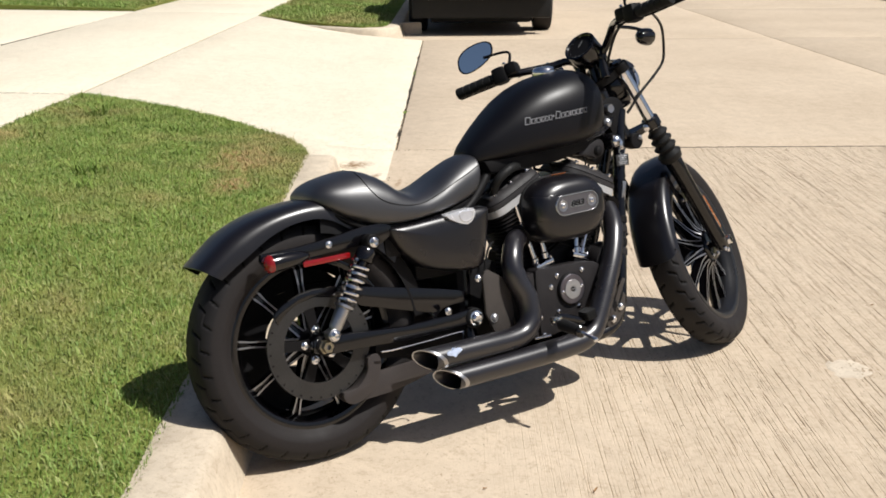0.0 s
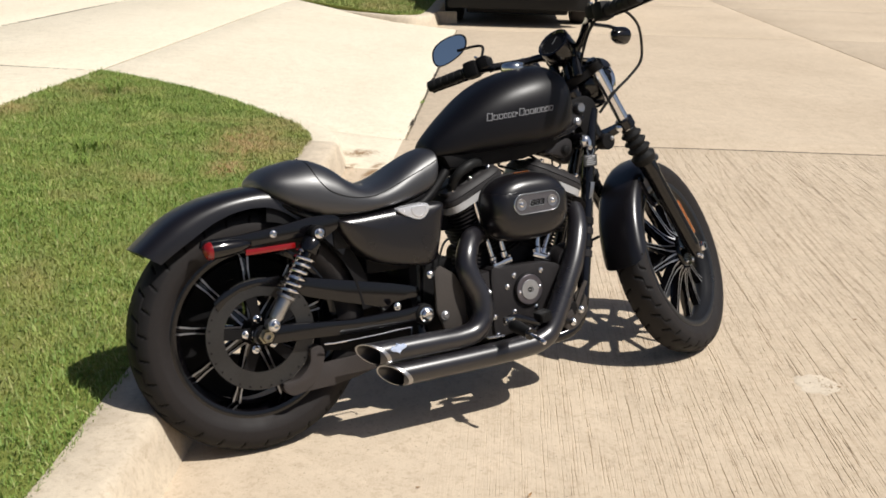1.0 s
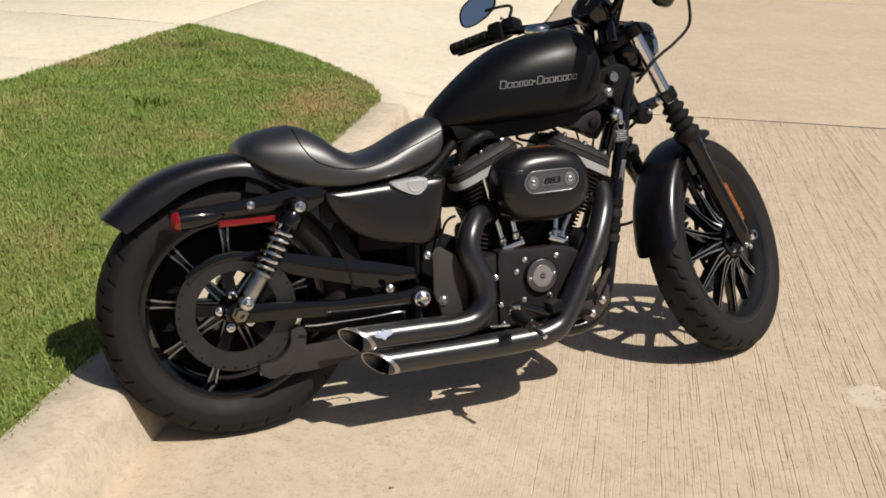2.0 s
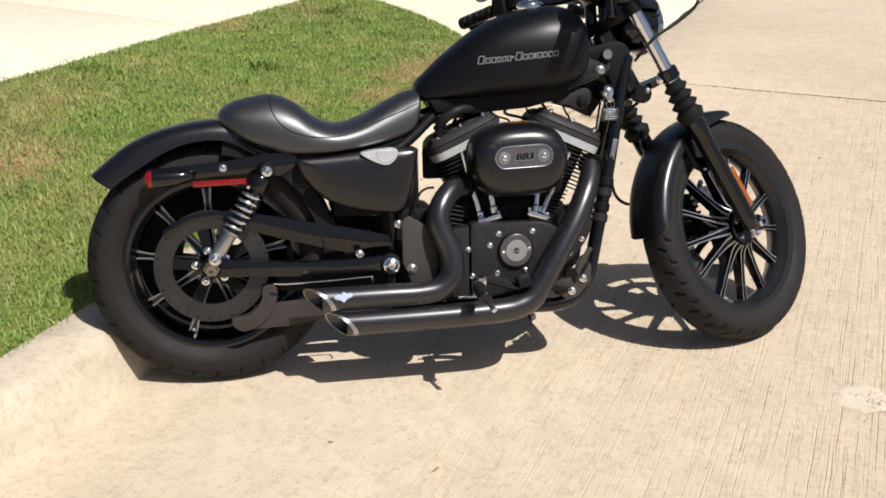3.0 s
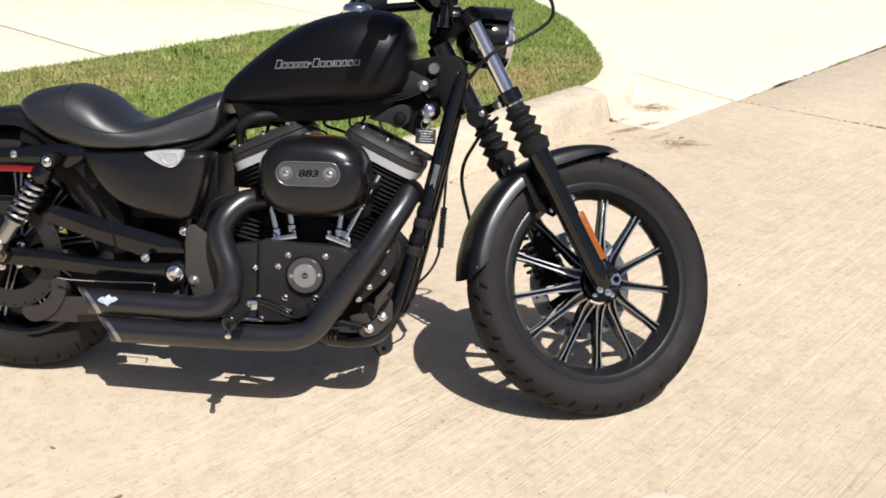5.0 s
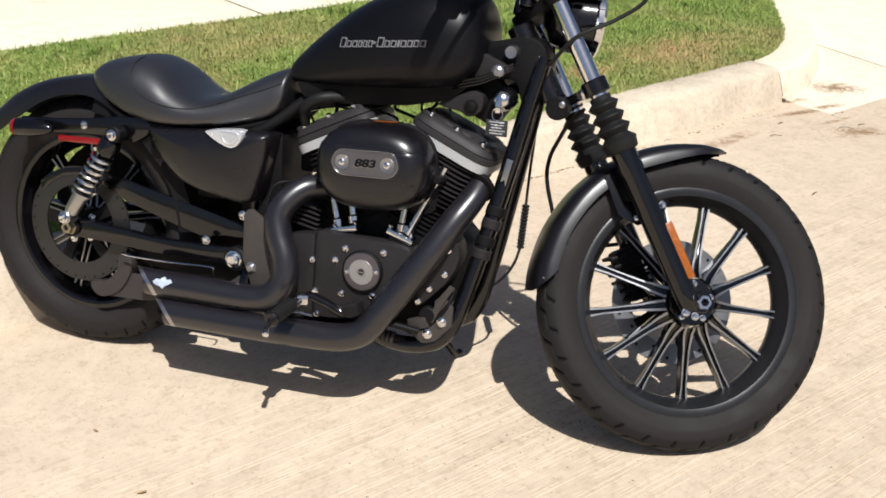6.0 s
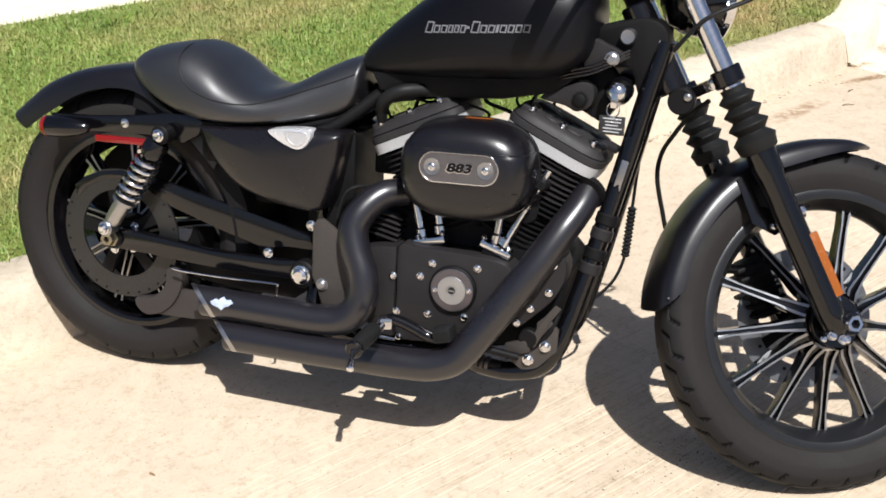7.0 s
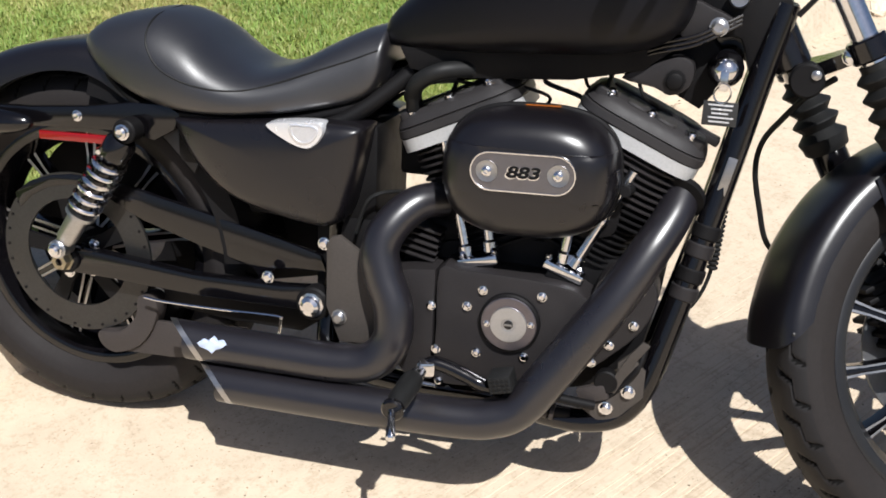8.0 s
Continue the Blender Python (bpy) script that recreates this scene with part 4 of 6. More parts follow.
# speedometer
g0, gdir = Vector((1.085, 0.0, 1.06)), Vector((0.78, 0, -0.62)).normalized()
speedo = part("speedometer", lathe(B(), [(0.044, -0.001), (0.049, -0.007), (0.0545, -0.005), (0.055, 0.002), (0.0545, 0.045), (0.044, 0.062), (0, 0.066)], g0, g0 + gdir, 36), GLOSS, bike, "round speedometer in a gloss black can", turned=TURN)
part("dial", lathe(B(), [(0, 0.001), (0.047, 0.001)], g0, g0 + gdir, 36), DULL, speedo, "black dial", turned=TURN)
nd = B()
gup = Vector((0, 1, 0)).cross(gdir).normalized()
box(nd, g0 + gup * -0.012 - gdir * 0.001, (0.028, 0.002, 0.001), (gup + Vector((0, 0.5, 0))).normalized().to_track_quat("X", "Z").to_matrix().to_4x4())
part("needle", nd, SILVERPAINT, speedo, turned=TURN)
for k in range(13):
    a = radians(-40 + 260 * k / 12)
    tick = B()
    p = g0 + (gup * math.sin(a) + Vector((0, 1, 0)) * math.cos(a)) * 0.04 - gdir * 0.0006
    box(tick, p, (0.005, 0.0014, 0.0006), (gup * math.sin(a) + Vector((0, 1, 0)) * math.cos(a)).to_track_quat("X", "Z").to_matrix().to_4x4())
    part("dial_mark", tick, SILVERPAINT, speedo, turned=TURN)
part("gauge_mount", tube(B(), [g0 + gdir * 0.045, (1.13, 0, 1.0), fork_at(1.07, 0.03)], 0.014, 10, 4), GLOSS, bike, turned=TURN)
# headlamp with its visor
h0, hd = Vector((1.212, 0, 0.935)), Vector((1, 0, -0.04)).normalized()
lamp = part("headlamp", lathe(B(), [(0, -0.045), (0.03, -0.042), (0.056, -0.025), (0.071, 0.005), (0.074, 0.04), (0.076, 0.06)], h0, h0 + hd, 40), GLOSS, bike, "gloss black round headlamp", turned=TURN)
part("headlamp_ring", lathe(B(), [(0.0755, 0.056), (0.080, 0.06), (0.080, 0.072), (0.074, 0.078), (0.069, 0.076), (0.069, 0.066)], h0, h0 + hd, 48), CHROME, lamp, "chrome trim ring", turned=TURN)
part("headlamp_glass", lathe(B(), [(0.0695, 0.072), (0.05, 0.083), (0.025, 0.088), (0, 0.089)], h0, h0 + hd, 40), LENS, lamp, turned=TURN)
part("headlamp_reflector", lathe(B(), [(0.0685, 0.068), (0.05, 0.03), (0.02, 0.005), (0, 0.0)], h0, h0 + hd, 40), CHROME, lamp, turned=TURN)
vis = B()
rings = []
for k in range(13):
    a = radians(25 + 130 * k / 12)
    rings.append([h0 + hd * d + (Vector((0, 1, 0)) * math.cos(a) + Vector((0, 0, 1)) * math.sin(a)) * r for d, r in ((-0.02, 0.08), (0.06, 0.086), (0.11 - 0.05 * abs(math.cos(a)), 0.088), (0.06, 0.083), (-0.02, 0.077))])
loft(vis, rings)
part("headlamp_visor", vis, SATIN, lamp, "black eyebrow visor", turned=TURN)
part("headlamp_bracket", cyl(B(), fork_at(1.06, 0.06), h0 + Vector((0.0, 0, 0.06)), 0.013), GLOSS, lamp, turned=TURN)

# ---- tank ----
def ringed(stations, power_top, power_low, mid=0.4, n=36):
    """Sections across x, each with top, bottom and half width."""
    rings = []
    for x, top, bot, w in stations:
        zc = bot + (top - bot) * mid
        ring = []
        for k in range(n):
            a = 2 * math.pi * k / n
            c, s = math.cos(a), math.sin(a)
            p = power_top if s > 0 else power_low
            y = w * math.copysign(abs(c) ** p, c)
            z = zc + (top - zc) * abs(s) ** power_top if s > 0 else zc - (zc - bot) * abs(s) ** power_low
            ring.append(Vector((x, y, z)))
        rings.append(ring)
    return rings


def refine(st, steps=5):
    """More stations on smooth lines through those given."""
    a = spline([(q[0], q[1], q[2]) for q in st], steps)
    b = spline([(q[3], 0, 0) for q in st], steps)
    return [(p.x, p.y, p.z, max(0.004, r.x)) for p, r in zip(a, b)]


tank_st = refine([(0.565, 0.757, 0.745, 0.02), (0.573, 0.785, 0.738, 0.05), (0.605, 0.818, 0.736, 0.072), (0.66, 0.866, 0.737, 0.096), (0.733, 0.921, 0.741, 0.12), (0.807, 0.959, 0.746, 0.136), (0.895, 0.983, 0.752, 0.145),
                  (0.96, 0.989, 0.760, 0.143), (1.01, 0.978, 0.776, 0.132), (1.037, 0.955, 0.798, 0.113), (1.05, 0.922, 0.822, 0.086), (1.055, 0.892, 0.848, 0.05)])
tank = part("fuel_tank", loft(B(), ringed(tank_st, 0.78, 0.5, 0.38, 48)), TANKPAINT, bike, "satin black peanut fuel tank")


def tank_side(x, z):
    """The y of the tank's right-hand side at x, z."""
    st = min(tank_st, key=lambda q: abs(q[0] - x))
    lo = max((q for q in tank_st if q[0] <= x), key=lambda q: q[0])
    hi = min((q for q in tank_st if q[0] >= x), key=lambda q: q[0])
    f = 0 if hi[0] == lo[0] else (x - lo[0]) / (hi[0] - lo[0])
    top, bot, w = (lo[k] + (hi[k] - lo[k]) * f for k in (1, 2, 3))
    zc = bot + (top - bot) * 0.38
    s = ((z - zc) / (top - zc)) ** (1 / 0.78) if z > zc else 0.0
    return -w * (1 - min(s, 0.999) ** 2) ** 0.39


# the maker's name is drawn as a row of plain slanted blocks
xs = 0.728
for wd, ht in ((0.016, 0.022), (0.013, 0.015), (0.013, 0.015), (0.010, 0.015), (0.010, 0.015), (0.011, 0.015), (0.006, 0.005), (0.016, 0.022), (0.013, 0.015), (0.013, 0.015), (0.005, 0.015), (0.013, 0.015), (0.012, 0.015), (0.012, 0.015), (0.013, 0.015)):
    z0 = 0.834 + (xs - 0.728) * 0.085 + (0.007 if ht < 0.01 else 0)
    for inset, mat, proud in ((0.0, SILVERPAINT, -0.001), (0.0026, TANKPAINT, -0.0014)):
        if inset * 2.4 > min(wd, ht):
            continue
        cs = []
        for ex, ez in ((inset, inset), (wd - inset, inset), (wd - inset, ht - inset), (inset, ht - inset)):
            x, z = xs + ex + ez * 0.2, z0 + ez
            cs.append((x, tank_side(x, z), z))
        part("name_block", loft(B(), [[Vector((x, y + o, z)) for x, y, z in cs] for o in (0.004, proud)]), mat, tank)
    xs += wd + 0.0028
capb = lathe(B(), [(0.0, 0.022), (0.02, 0.021), (0.032, 0.017), (0.037, 0.010), (0.038, 0.002), (0.036, -0.006)], (0.905, 0.0, 0.983), (0.905, 0.0, 1.2), 36)
part("filler_cap", capb, CHROME, tank, "smooth chrome filler cap")
# Added block: one dark shape for the shadowed frame and wiring under the tank.
part("under_tank_dark_block", plate(B(), [(0.6, 0.742), (0.62, 0.706), (0.72, 0.7), (0.88, 0.712), (0.985, 0.735), (1.03, 0.77), (1.0, 0.79), (0.8, 0.76)], -0.075, 0.075, 0.01), DULL, bike, "added dark block for the shadowed frame and wiring under the tank")
part("tank_console", loft(B(), ringed(refine([(0.58, 0.785, 0.77, 0.01), (0.62, 0.827, 0.81, 0.012), (0.7, 0.897, 0.88, 0.012), (0.76, 0.935, 0.92, 0.008)]), 0.6, 0.6)), SATIN, tank)

# ---- seat ----
seat_st = refine([(0.034, 0.712, 0.700, 0.05), (0.043, 0.729, 0.692, 0.085), (0.072, 0.748, 0.672, 0.113), (0.118, 0.760, 0.642, 0.131), (0.182, 0.767, 0.616, 0.142), (0.242, 0.744, 0.607, 0.146), (0.292, 0.706, 0.607, 0.144), (0.347, 0.685, 0.611, 0.136),
                  (0.411, 0.698, 0.618, 0.124), (0.475, 0.732, 0.628, 0.11), (0.526, 0.757, 0.642, 0.1), (0.56, 0.768, 0.664, 0.094), (0.575, 0.766, 0.70, 0.085), (0.58, 0.75, 0.725, 0.06)])
seat = part("seat", loft(B(), ringed(seat_st, 0.8, 0.42, 0.3, 48)), SEAT, bike, "low black vinyl solo seat with a raised rear")


def seat_at(x, deg):
    lo = max((q for q in seat_st if q[0] <= x), key=lambda q: q[0])
    hi = min((q for q in seat_st if q[0] >= x), key=lambda q: q[0])
    f = 0 if hi[0] == lo[0] else (x - lo[0]) / (hi[0] - lo[0])
    top, bot, w = (lo[k] + (hi[k] - lo[k]) * f for k in (1, 2, 3))
    zc = bot + (top - bot) * 0.3
    c, s = math.cos(radians(deg)), math.sin(radians(deg))
    return Vector((x, -w * math.copysign(abs(c) ** 0.8, c), zc + (top - zc) * abs(s) ** 0.8))


for sg in (0, 1):
    line = [(0.176, 90), (0.174, 65), (0.175, 45), (0.183, 27), (0.208, 12), (0.25, 8), (0.3, 13), (0.35, 21), (0.4, 27), (0.471, 26), (0.53, 24), (0.57, 20)]
    part("seam", tube(B(), [seat_at(x, d if sg == 0 else 180 - d) for x, d in line], 0.0016, 6, 5), GRIP, seat, "sewn seam")
part("seat_base", loft(B(), ringed(refine([(0.055, 0.69, 0.675, 0.085), (0.12, 0.645, 0.625, 0.115), (0.2, 0.616, 0.6, 0.128), (0.4, 0.616, 0.602, 0.115), (0.53, 0.65, 0.63, 0.085), (0.565, 0.67, 0.655, 0.06)]), 0.5, 0.5)), DULL, seat)

# ---- rear frame, struts, lights ----
for sgn in (-1, 1):
    st = B()
    o = [(-0.148, 0.588), (-0.05, 0.592), (0.06, 0.603), (0.15, 0.618), (0.215, 0.620), (0.24, 0.606), (0.228, 0.578), (0.19, 0.556), (0.14, 0.566), (0.05, 0.563), (-0.06, 0.556), (-0.14, 0.553), (-0.152, 0.57)]
    plate(st, o, sgn * 0.112, sgn * 0.128, 0.005)
    strut = part("fender_strut", st, GLOSS, bike, "gloss black fender strut")
    bolts("strut_bolt", [(0.045, sgn * 0.128, 0.585), (-0.138, sgn * 0.128, 0.571)], strut, r=0.008, way=(0, sgn, 0))
    p = Vector((-0.085, sgn * 0.155, 0.567))
    body = lathe(B(), [(0.021, -0.05), (0.0232, -0.048), (0.0235, -0.03), (0.0225, 0.0), (0.018, 0.03), (0.011, 0.052), (0, 0.062)], p, p + Vector((1, 0, 0.06)), 28)
    sigb = part("rear_signal", body, GLOSS, bike, "bullet tail light in a black body")
    part("signal_lens", lathe(B(), [(0, -0.069), (0.012, -0.067), (0.02, -0.061), (0.0232, -0.053), (0.0235, -0.047)], p, p + Vector((1, 0, 0.06)), 28), RED, sigb, "red lens")
    part("signal_stalk", cyl(B(), (-0.08, sgn * 0.124, 0.569), (-0.08, sgn * 0.14, 0.569), 0.011), GLOSS, sigb)
    rr = B()
    box(rr, (0.035, sgn * 0.126, 0.546), (0.138, 0.008, 0.0155), Matrix.Rotation(radians(-1.5), 4, "Y"), 0.003)
    part("side_reflector", rr, RED, bike, "long red side reflector")
    # shock absorber
    a, b = Vector((0.157, sgn * 0.152, 0.576)), Vector((0.012, sgn * 0.152, 0.35))
    d = (b - a).normalized()
    L0 = (b - a).length
    shock = part("shock_absorber", lathe(B(), [(0, 0.018), (0.021, 0.018), (0.0265, 0.028), (0.0275, 0.052), (0.026, 0.056), (0.014, 0.058), (0.014, 0.205), (0, 0.205)], a, b, 28), GLOSS, bike, "shock absorber with bright coil spring")
    part("shock_body", lathe(B(), [(0, 0.183), (0.027, 0.183), (0.0275, 0.19), (0.0195, 0.194), (0.0185, 0.245), (0.015, L0 - 0.014), (0, L0 - 0.012)], a, b, 28), BRASS if sgn > 0 else STEEL, shock, "bright lower shock body")
    u = d.orthogonal().normalized()
    v = d.cross(u)
    coil = [a + d * (0.06 + 0.12 * k / 140) + (u * math.cos(2 * math.pi * 6.5 * k / 140) + v * math.sin(2 * math.pi * 6.5 * k / 140)) * 0.0262 for k in range(141)]
    part("coil_spring", tube(B(), coil, 0.0046, 8, 1, False), CHROME, shock, "chrome coil spring")
    for q, r in ((a, 0.021), (b, 0.017)):
        part("shock_eye", cyl(B(), q + Vector((0, -0.017, 0)), q + Vector((0, 0.017, 0)), r, seg=22), DULL if q is a else STEEL, shock)
        part("shock_bolt", bolt(B(), q + Vector((0, sgn * 0.018, 0)), (0, sgn, 0), 0.011, 0.012, 12), CHROME, shock)
    # swing arm: upper guard rail and lower arm
    sw = B()
    low = [(-0.03, 0.335), (0.0, 0.343), (0.1, 0.335), (0.25, 0.322), (0.42, 0.325), (0.47, 0.33), (0.47, 0.285), (0.42, 0.285), (0.25, 0.282), (0.1, 0.29), (0.0, 0.292), (-0.035, 0.305)]
    plate(sw, low, sgn * 0.098, sgn * 0.124, 0.006)
    arm = part("swing_arm", sw, GLOSS, bike, "gloss black swing arm")
    part("axle_plate", cyl(B(), (0, sgn * 0.098, 0.318), (0, sgn * 0.132, 0.318), 0.026, seg=24), DULL, arm)
    gd = B()
    plate(gd, [(x, z - 0.026) for x, z in [(-0.122, 0.445), (-0.09, 0.47), (-0.045, 0.487), (0.0, 0.494), (0.06, 0.492), (0.12, 0.482), (0.25, 0.456), (0.4, 0.425), (0.478, 0.405), (0.49, 0.375), (0.43, 0.372), (0.395, 0.368), (0.365, 0.345), (0.352, 0.364), (0.25, 0.392), (0.14, 0.424), (0.06, 0.462), (0.0, 0.474), (-0.05, 0.463), (-0.085, 0.444), (-0.112, 0.418)]], sgn * 0.08, sgn * 0.093, 0.004)
    part("swing_rail", gd, GLOSS, bike, "black upper guard rail")
# belt guard and inner parts between wheel and engine
part("belt_guard", plate(B(), [(0.05, 0.46), (0.2, 0.45), (0.5, 0.4), (0.52, 0.3), (0.3, 0.25), (0.12, 0.24)], 0.07, 0.1, 0.006), DULL, bike)
part("gearbox", box(B(), (0.535, 0.01, 0.33), (0.15, 0.17, 0.24), None, 0.02), DULL, bike)
part("battery_box", box(B(), (0.45, 0.02, 0.52), (0.24, 0.18, 0.18), None, 0.015), DULL, bike)
part("rear_crossmember", box(B(), (0.27, 0, 0.555), (0.1, 0.22, 0.08), None, 0.02), DULL, bike)
calr = B()
plate(calr, smooth_outline([(0.046, 0.175), (0.05, 0.15), (0.08, 0.137), (0.128, 0.158), (0.158, 0.197), (0.17, 0.24), (0.158, 0.262), (0.13, 0.255), (0.124, 0.218), (0.09, 0.182)], 3), -0.108, -0.07, 0.004)
part("rear_caliper", calr, DUST, bike, "dark rear brake caliper")
grd = B()
plate(grd, [(0.083, 0.139), (0.192, 0.143), (0.271, 0.155), (0.34, 0.172), (0.34, 0.222), (0.27, 0.217), (0.155, 0.21), (0.12, 0.18)], -0.1, -0.088, 0.003)
part("lower_guard", grd, DUST, bike, "dusty grey lower guard")
rod = tube(B(), [(0.16, -0.133, 0.27), (0.2, -0.135, 0.268), (0.31, -0.136, 0.27), (0.414, -0.137, 0.2745), (0.424, -0.137, 0.268), (0.421, -0.137, 0.244), (0.415, -0.137, 0.239)], 0.0024, 8, 6)
part("loop_bracket", rod, CHROME, bike, "thin bright looped bracket under the swing arm")
# Added plate: blacks out the bright ground between swing arm and pipe.
part("dark_gap_plate", plate(B(), [(0.17, 0.24), (0.3, 0.228), (0.44, 0.228), (0.47, 0.25), (0.47, 0.31), (0.17, 0.31)], -0.082, -0.076, 0.002), DULL, bike, "added black plate that darkens the gap under the swing arm")
# Added dark block that closes the bright gap behind the rear cylinder.
part("dark_gap_backing", box(B(), (0.628, 0.0, 0.562), (0.072, 0.04, 0.086), None, 0.01), DULL, bike)

# ---- side cover ----
def pillow(outline, layers, centre):
    """Rings of one outline drawn in towards a centre, layer by layer: (scale, y)."""
    cx, cz = centre
    return [[Vector((cx + (x - cx) * s, y, cz + (z - cz) * s)) for x, z in outline] for s, y in layers]


side = smooth_outline([(0.225, 0.598), (0.238, 0.566), (0.272, 0.52), (0.325, 0.478), (0.4, 0.454), (0.48, 0.442), (0.515, 0.446), (0.534, 0.47), (0.549, 0.53), (0.562, 0.6), (0.555, 0.617), (0.5, 0.619), (0.4, 0.613), (0.3, 0.606), (0.24, 0.603)], 5)
sc = part("side_cover", loft(B(), pillow(side, [(1.0, -0.06), (1.0, -0.108), (0.985, -0.123), (0.95, -0.133), (0.88, -0.139), (0.7, -0.144), (0.35, -0.146), (0.05, -0.146)], (0.42, 0.54))), SATIN, bike, "satin black side cover")
part("left_cover", loft(B(), pillow(side, [(1.0, 0.06), (1.0, 0.11), (0.95, 0.13), (0.5, 0.145)], (0.42, 0.54))), SATIN, bike)
em = smooth_outline([(0.403, 0.609), (0.432, 0.617), (0.47, 0.621), (0.497, 0.62), (0.503, 0.606), (0.492, 0.587), (0.472, 0.577), (0.438, 0.587)], 4)
part("emblem", loft(B(), pillow(em, [(1.0, -0.115), (1.0, -0.147), (0.96, -0.1495), (0.5, -0.15), (0.05, -0.15)], (0.462, 0.602))), WHITEMETAL, sc, "small polished shield emblem")
em2 = smooth_outline([(0.446, 0.614), (0.47, 0.616), (0.49, 0.615), (0.494, 0.604), (0.484, 0.59), (0.466, 0.585), (0.45, 0.595)], 4)
part("emblem_inset", loft(B(), pillow(em2, [(1.0, -0.147), (1.0, -0.1515), (0.85, -0.152), (0.8, -0.1508), (0.05, -0.1508)], (0.472, 0.602))), BADGELIGHT, sc)
part("cover_knob", bolt(B(), (0.505, -0.128, 0.462), OUT, 0.006, 0.006), DULL, sc)

# ---- frame ----
def pipe(name, pts, r, mat=None, label="", steps=8, seg=14):
    return part(name, tube(B(), pts, r, seg, steps), mat or GLOSS, bike, label)


for sgn in (-1, 1):
    pipe("frame_downtube", [(1.182, sgn * 0.02, 0.845), (1.158, sgn * 0.03, 0.738), (1.131, sgn * 0.045, 0.605), (1.1, sgn * 0.065, 0.458), (1.069, sgn * 0.085, 0.325), (1.043, sgn * 0.1, 0.232), (1.008, sgn * 0.108, 0.18), (0.95, sgn * 0.11, 0.16), (0.88, sgn * 0.1, 0.157), (0.8, sgn * 0.072, 0.158), (0.6, sgn * 0.07, 0.158), (0.5, sgn * 0.09, 0.2), (0.49, sgn * 0.06, 0.3), (0.5, sgn * 0.06, 0.45)], 0.02, None, "gloss black frame downtube")
    pipe("seat_rail", [(0.62, sgn * 0.05, 0.70), (0.5, sgn * 0.09, 0.61), (0.35, sgn * 0.105, 0.598), (0.2, sgn * 0.108, 0.6)], 0.014, DULL)
pipe("backbone", [(1.14, 0, 0.84), (1.0, 0, 0.79), (0.8, 0, 0.73), (0.6, 0, 0.69), (0.5, 0, 0.62)], 0.026)
part("steering_head", cyl(B(), fork_at(0.866, 0.0), fork_at(1.05, 0.0), 0.03, seg=28), GLOSS, bike)
gus = B()
plate(gus, [(1.16, 0.86), (1.1, 0.845), (1.02, 0.8), (1.04, 0.77), (1.12, 0.76), (1.165, 0.74)], -0.012, 0.012, 0.004)
part("gusset", gus, GLOSS, bike)
neck = plate(B(), smooth_outline([(1.05, 0.862), (1.1, 0.88), (1.15, 0.888), (1.185, 0.865), (1.192, 0.8), (1.168, 0.735), (1.14, 0.74), (1.122, 0.79), (1.083, 0.79), (1.06, 0.82)], 3), -0.036, 0.036, 0.008)
part("neck_casting", neck, DULL, bike, "gloss black frame neck")
part("brake_junction", cyl(B(), (1.224, -0.005, 0.738), (1.224, -0.045, 0.738), 0.026, seg=28), DULL, bike)
part("junction_bolt", bolt(B(), (1.236, -0.046, 0.748), OUT, 0.006, 0.005), STEEL, bike)
# wraps and plates on the downtube
for z, c in ((0.47, WRINKLE), (0.50, DULL), (0.43, DULL), (0.40, WRINKLE)):
    f = (z - 0.32) / 0.28
    p = Vector((1.069 + 0.062 * f, -0.085 + 0.04 * f, z - 0.005))
    way = Vector((0.062, 0.04, 0.28)).normalized()
    part("cable_wrap", cyl(B(), p - way * 0.012, p + way * 0.012, 0.0228, seg=18), c, bike)
idp = B()
box(idp, (1.128, -0.068, 0.585), (0.014, 0.003, 0.065), Matrix.Rotation(radians(12), 4, "Y"), 0.001)
part("data_plate", idp, STEEL, bike, "small metal data plate")

# ---- engine ----
CRANK = Vector((0.85, 0, 0.32))


def fin_ring(c, ax, fwd, h, rx, ry, corner=0.55, n=28):
    ring = []
    for k in range(n):
        a = 2 * math.pi * k / n
        co, s = math.cos(a), math.sin(a)
        ring.append(c + ax * h + fwd * (rx * math.copysign(abs(co) ** corner, co)) + Vector((0, ry * math.copysign(abs(s) ** corner, s), 0)))
    return ring


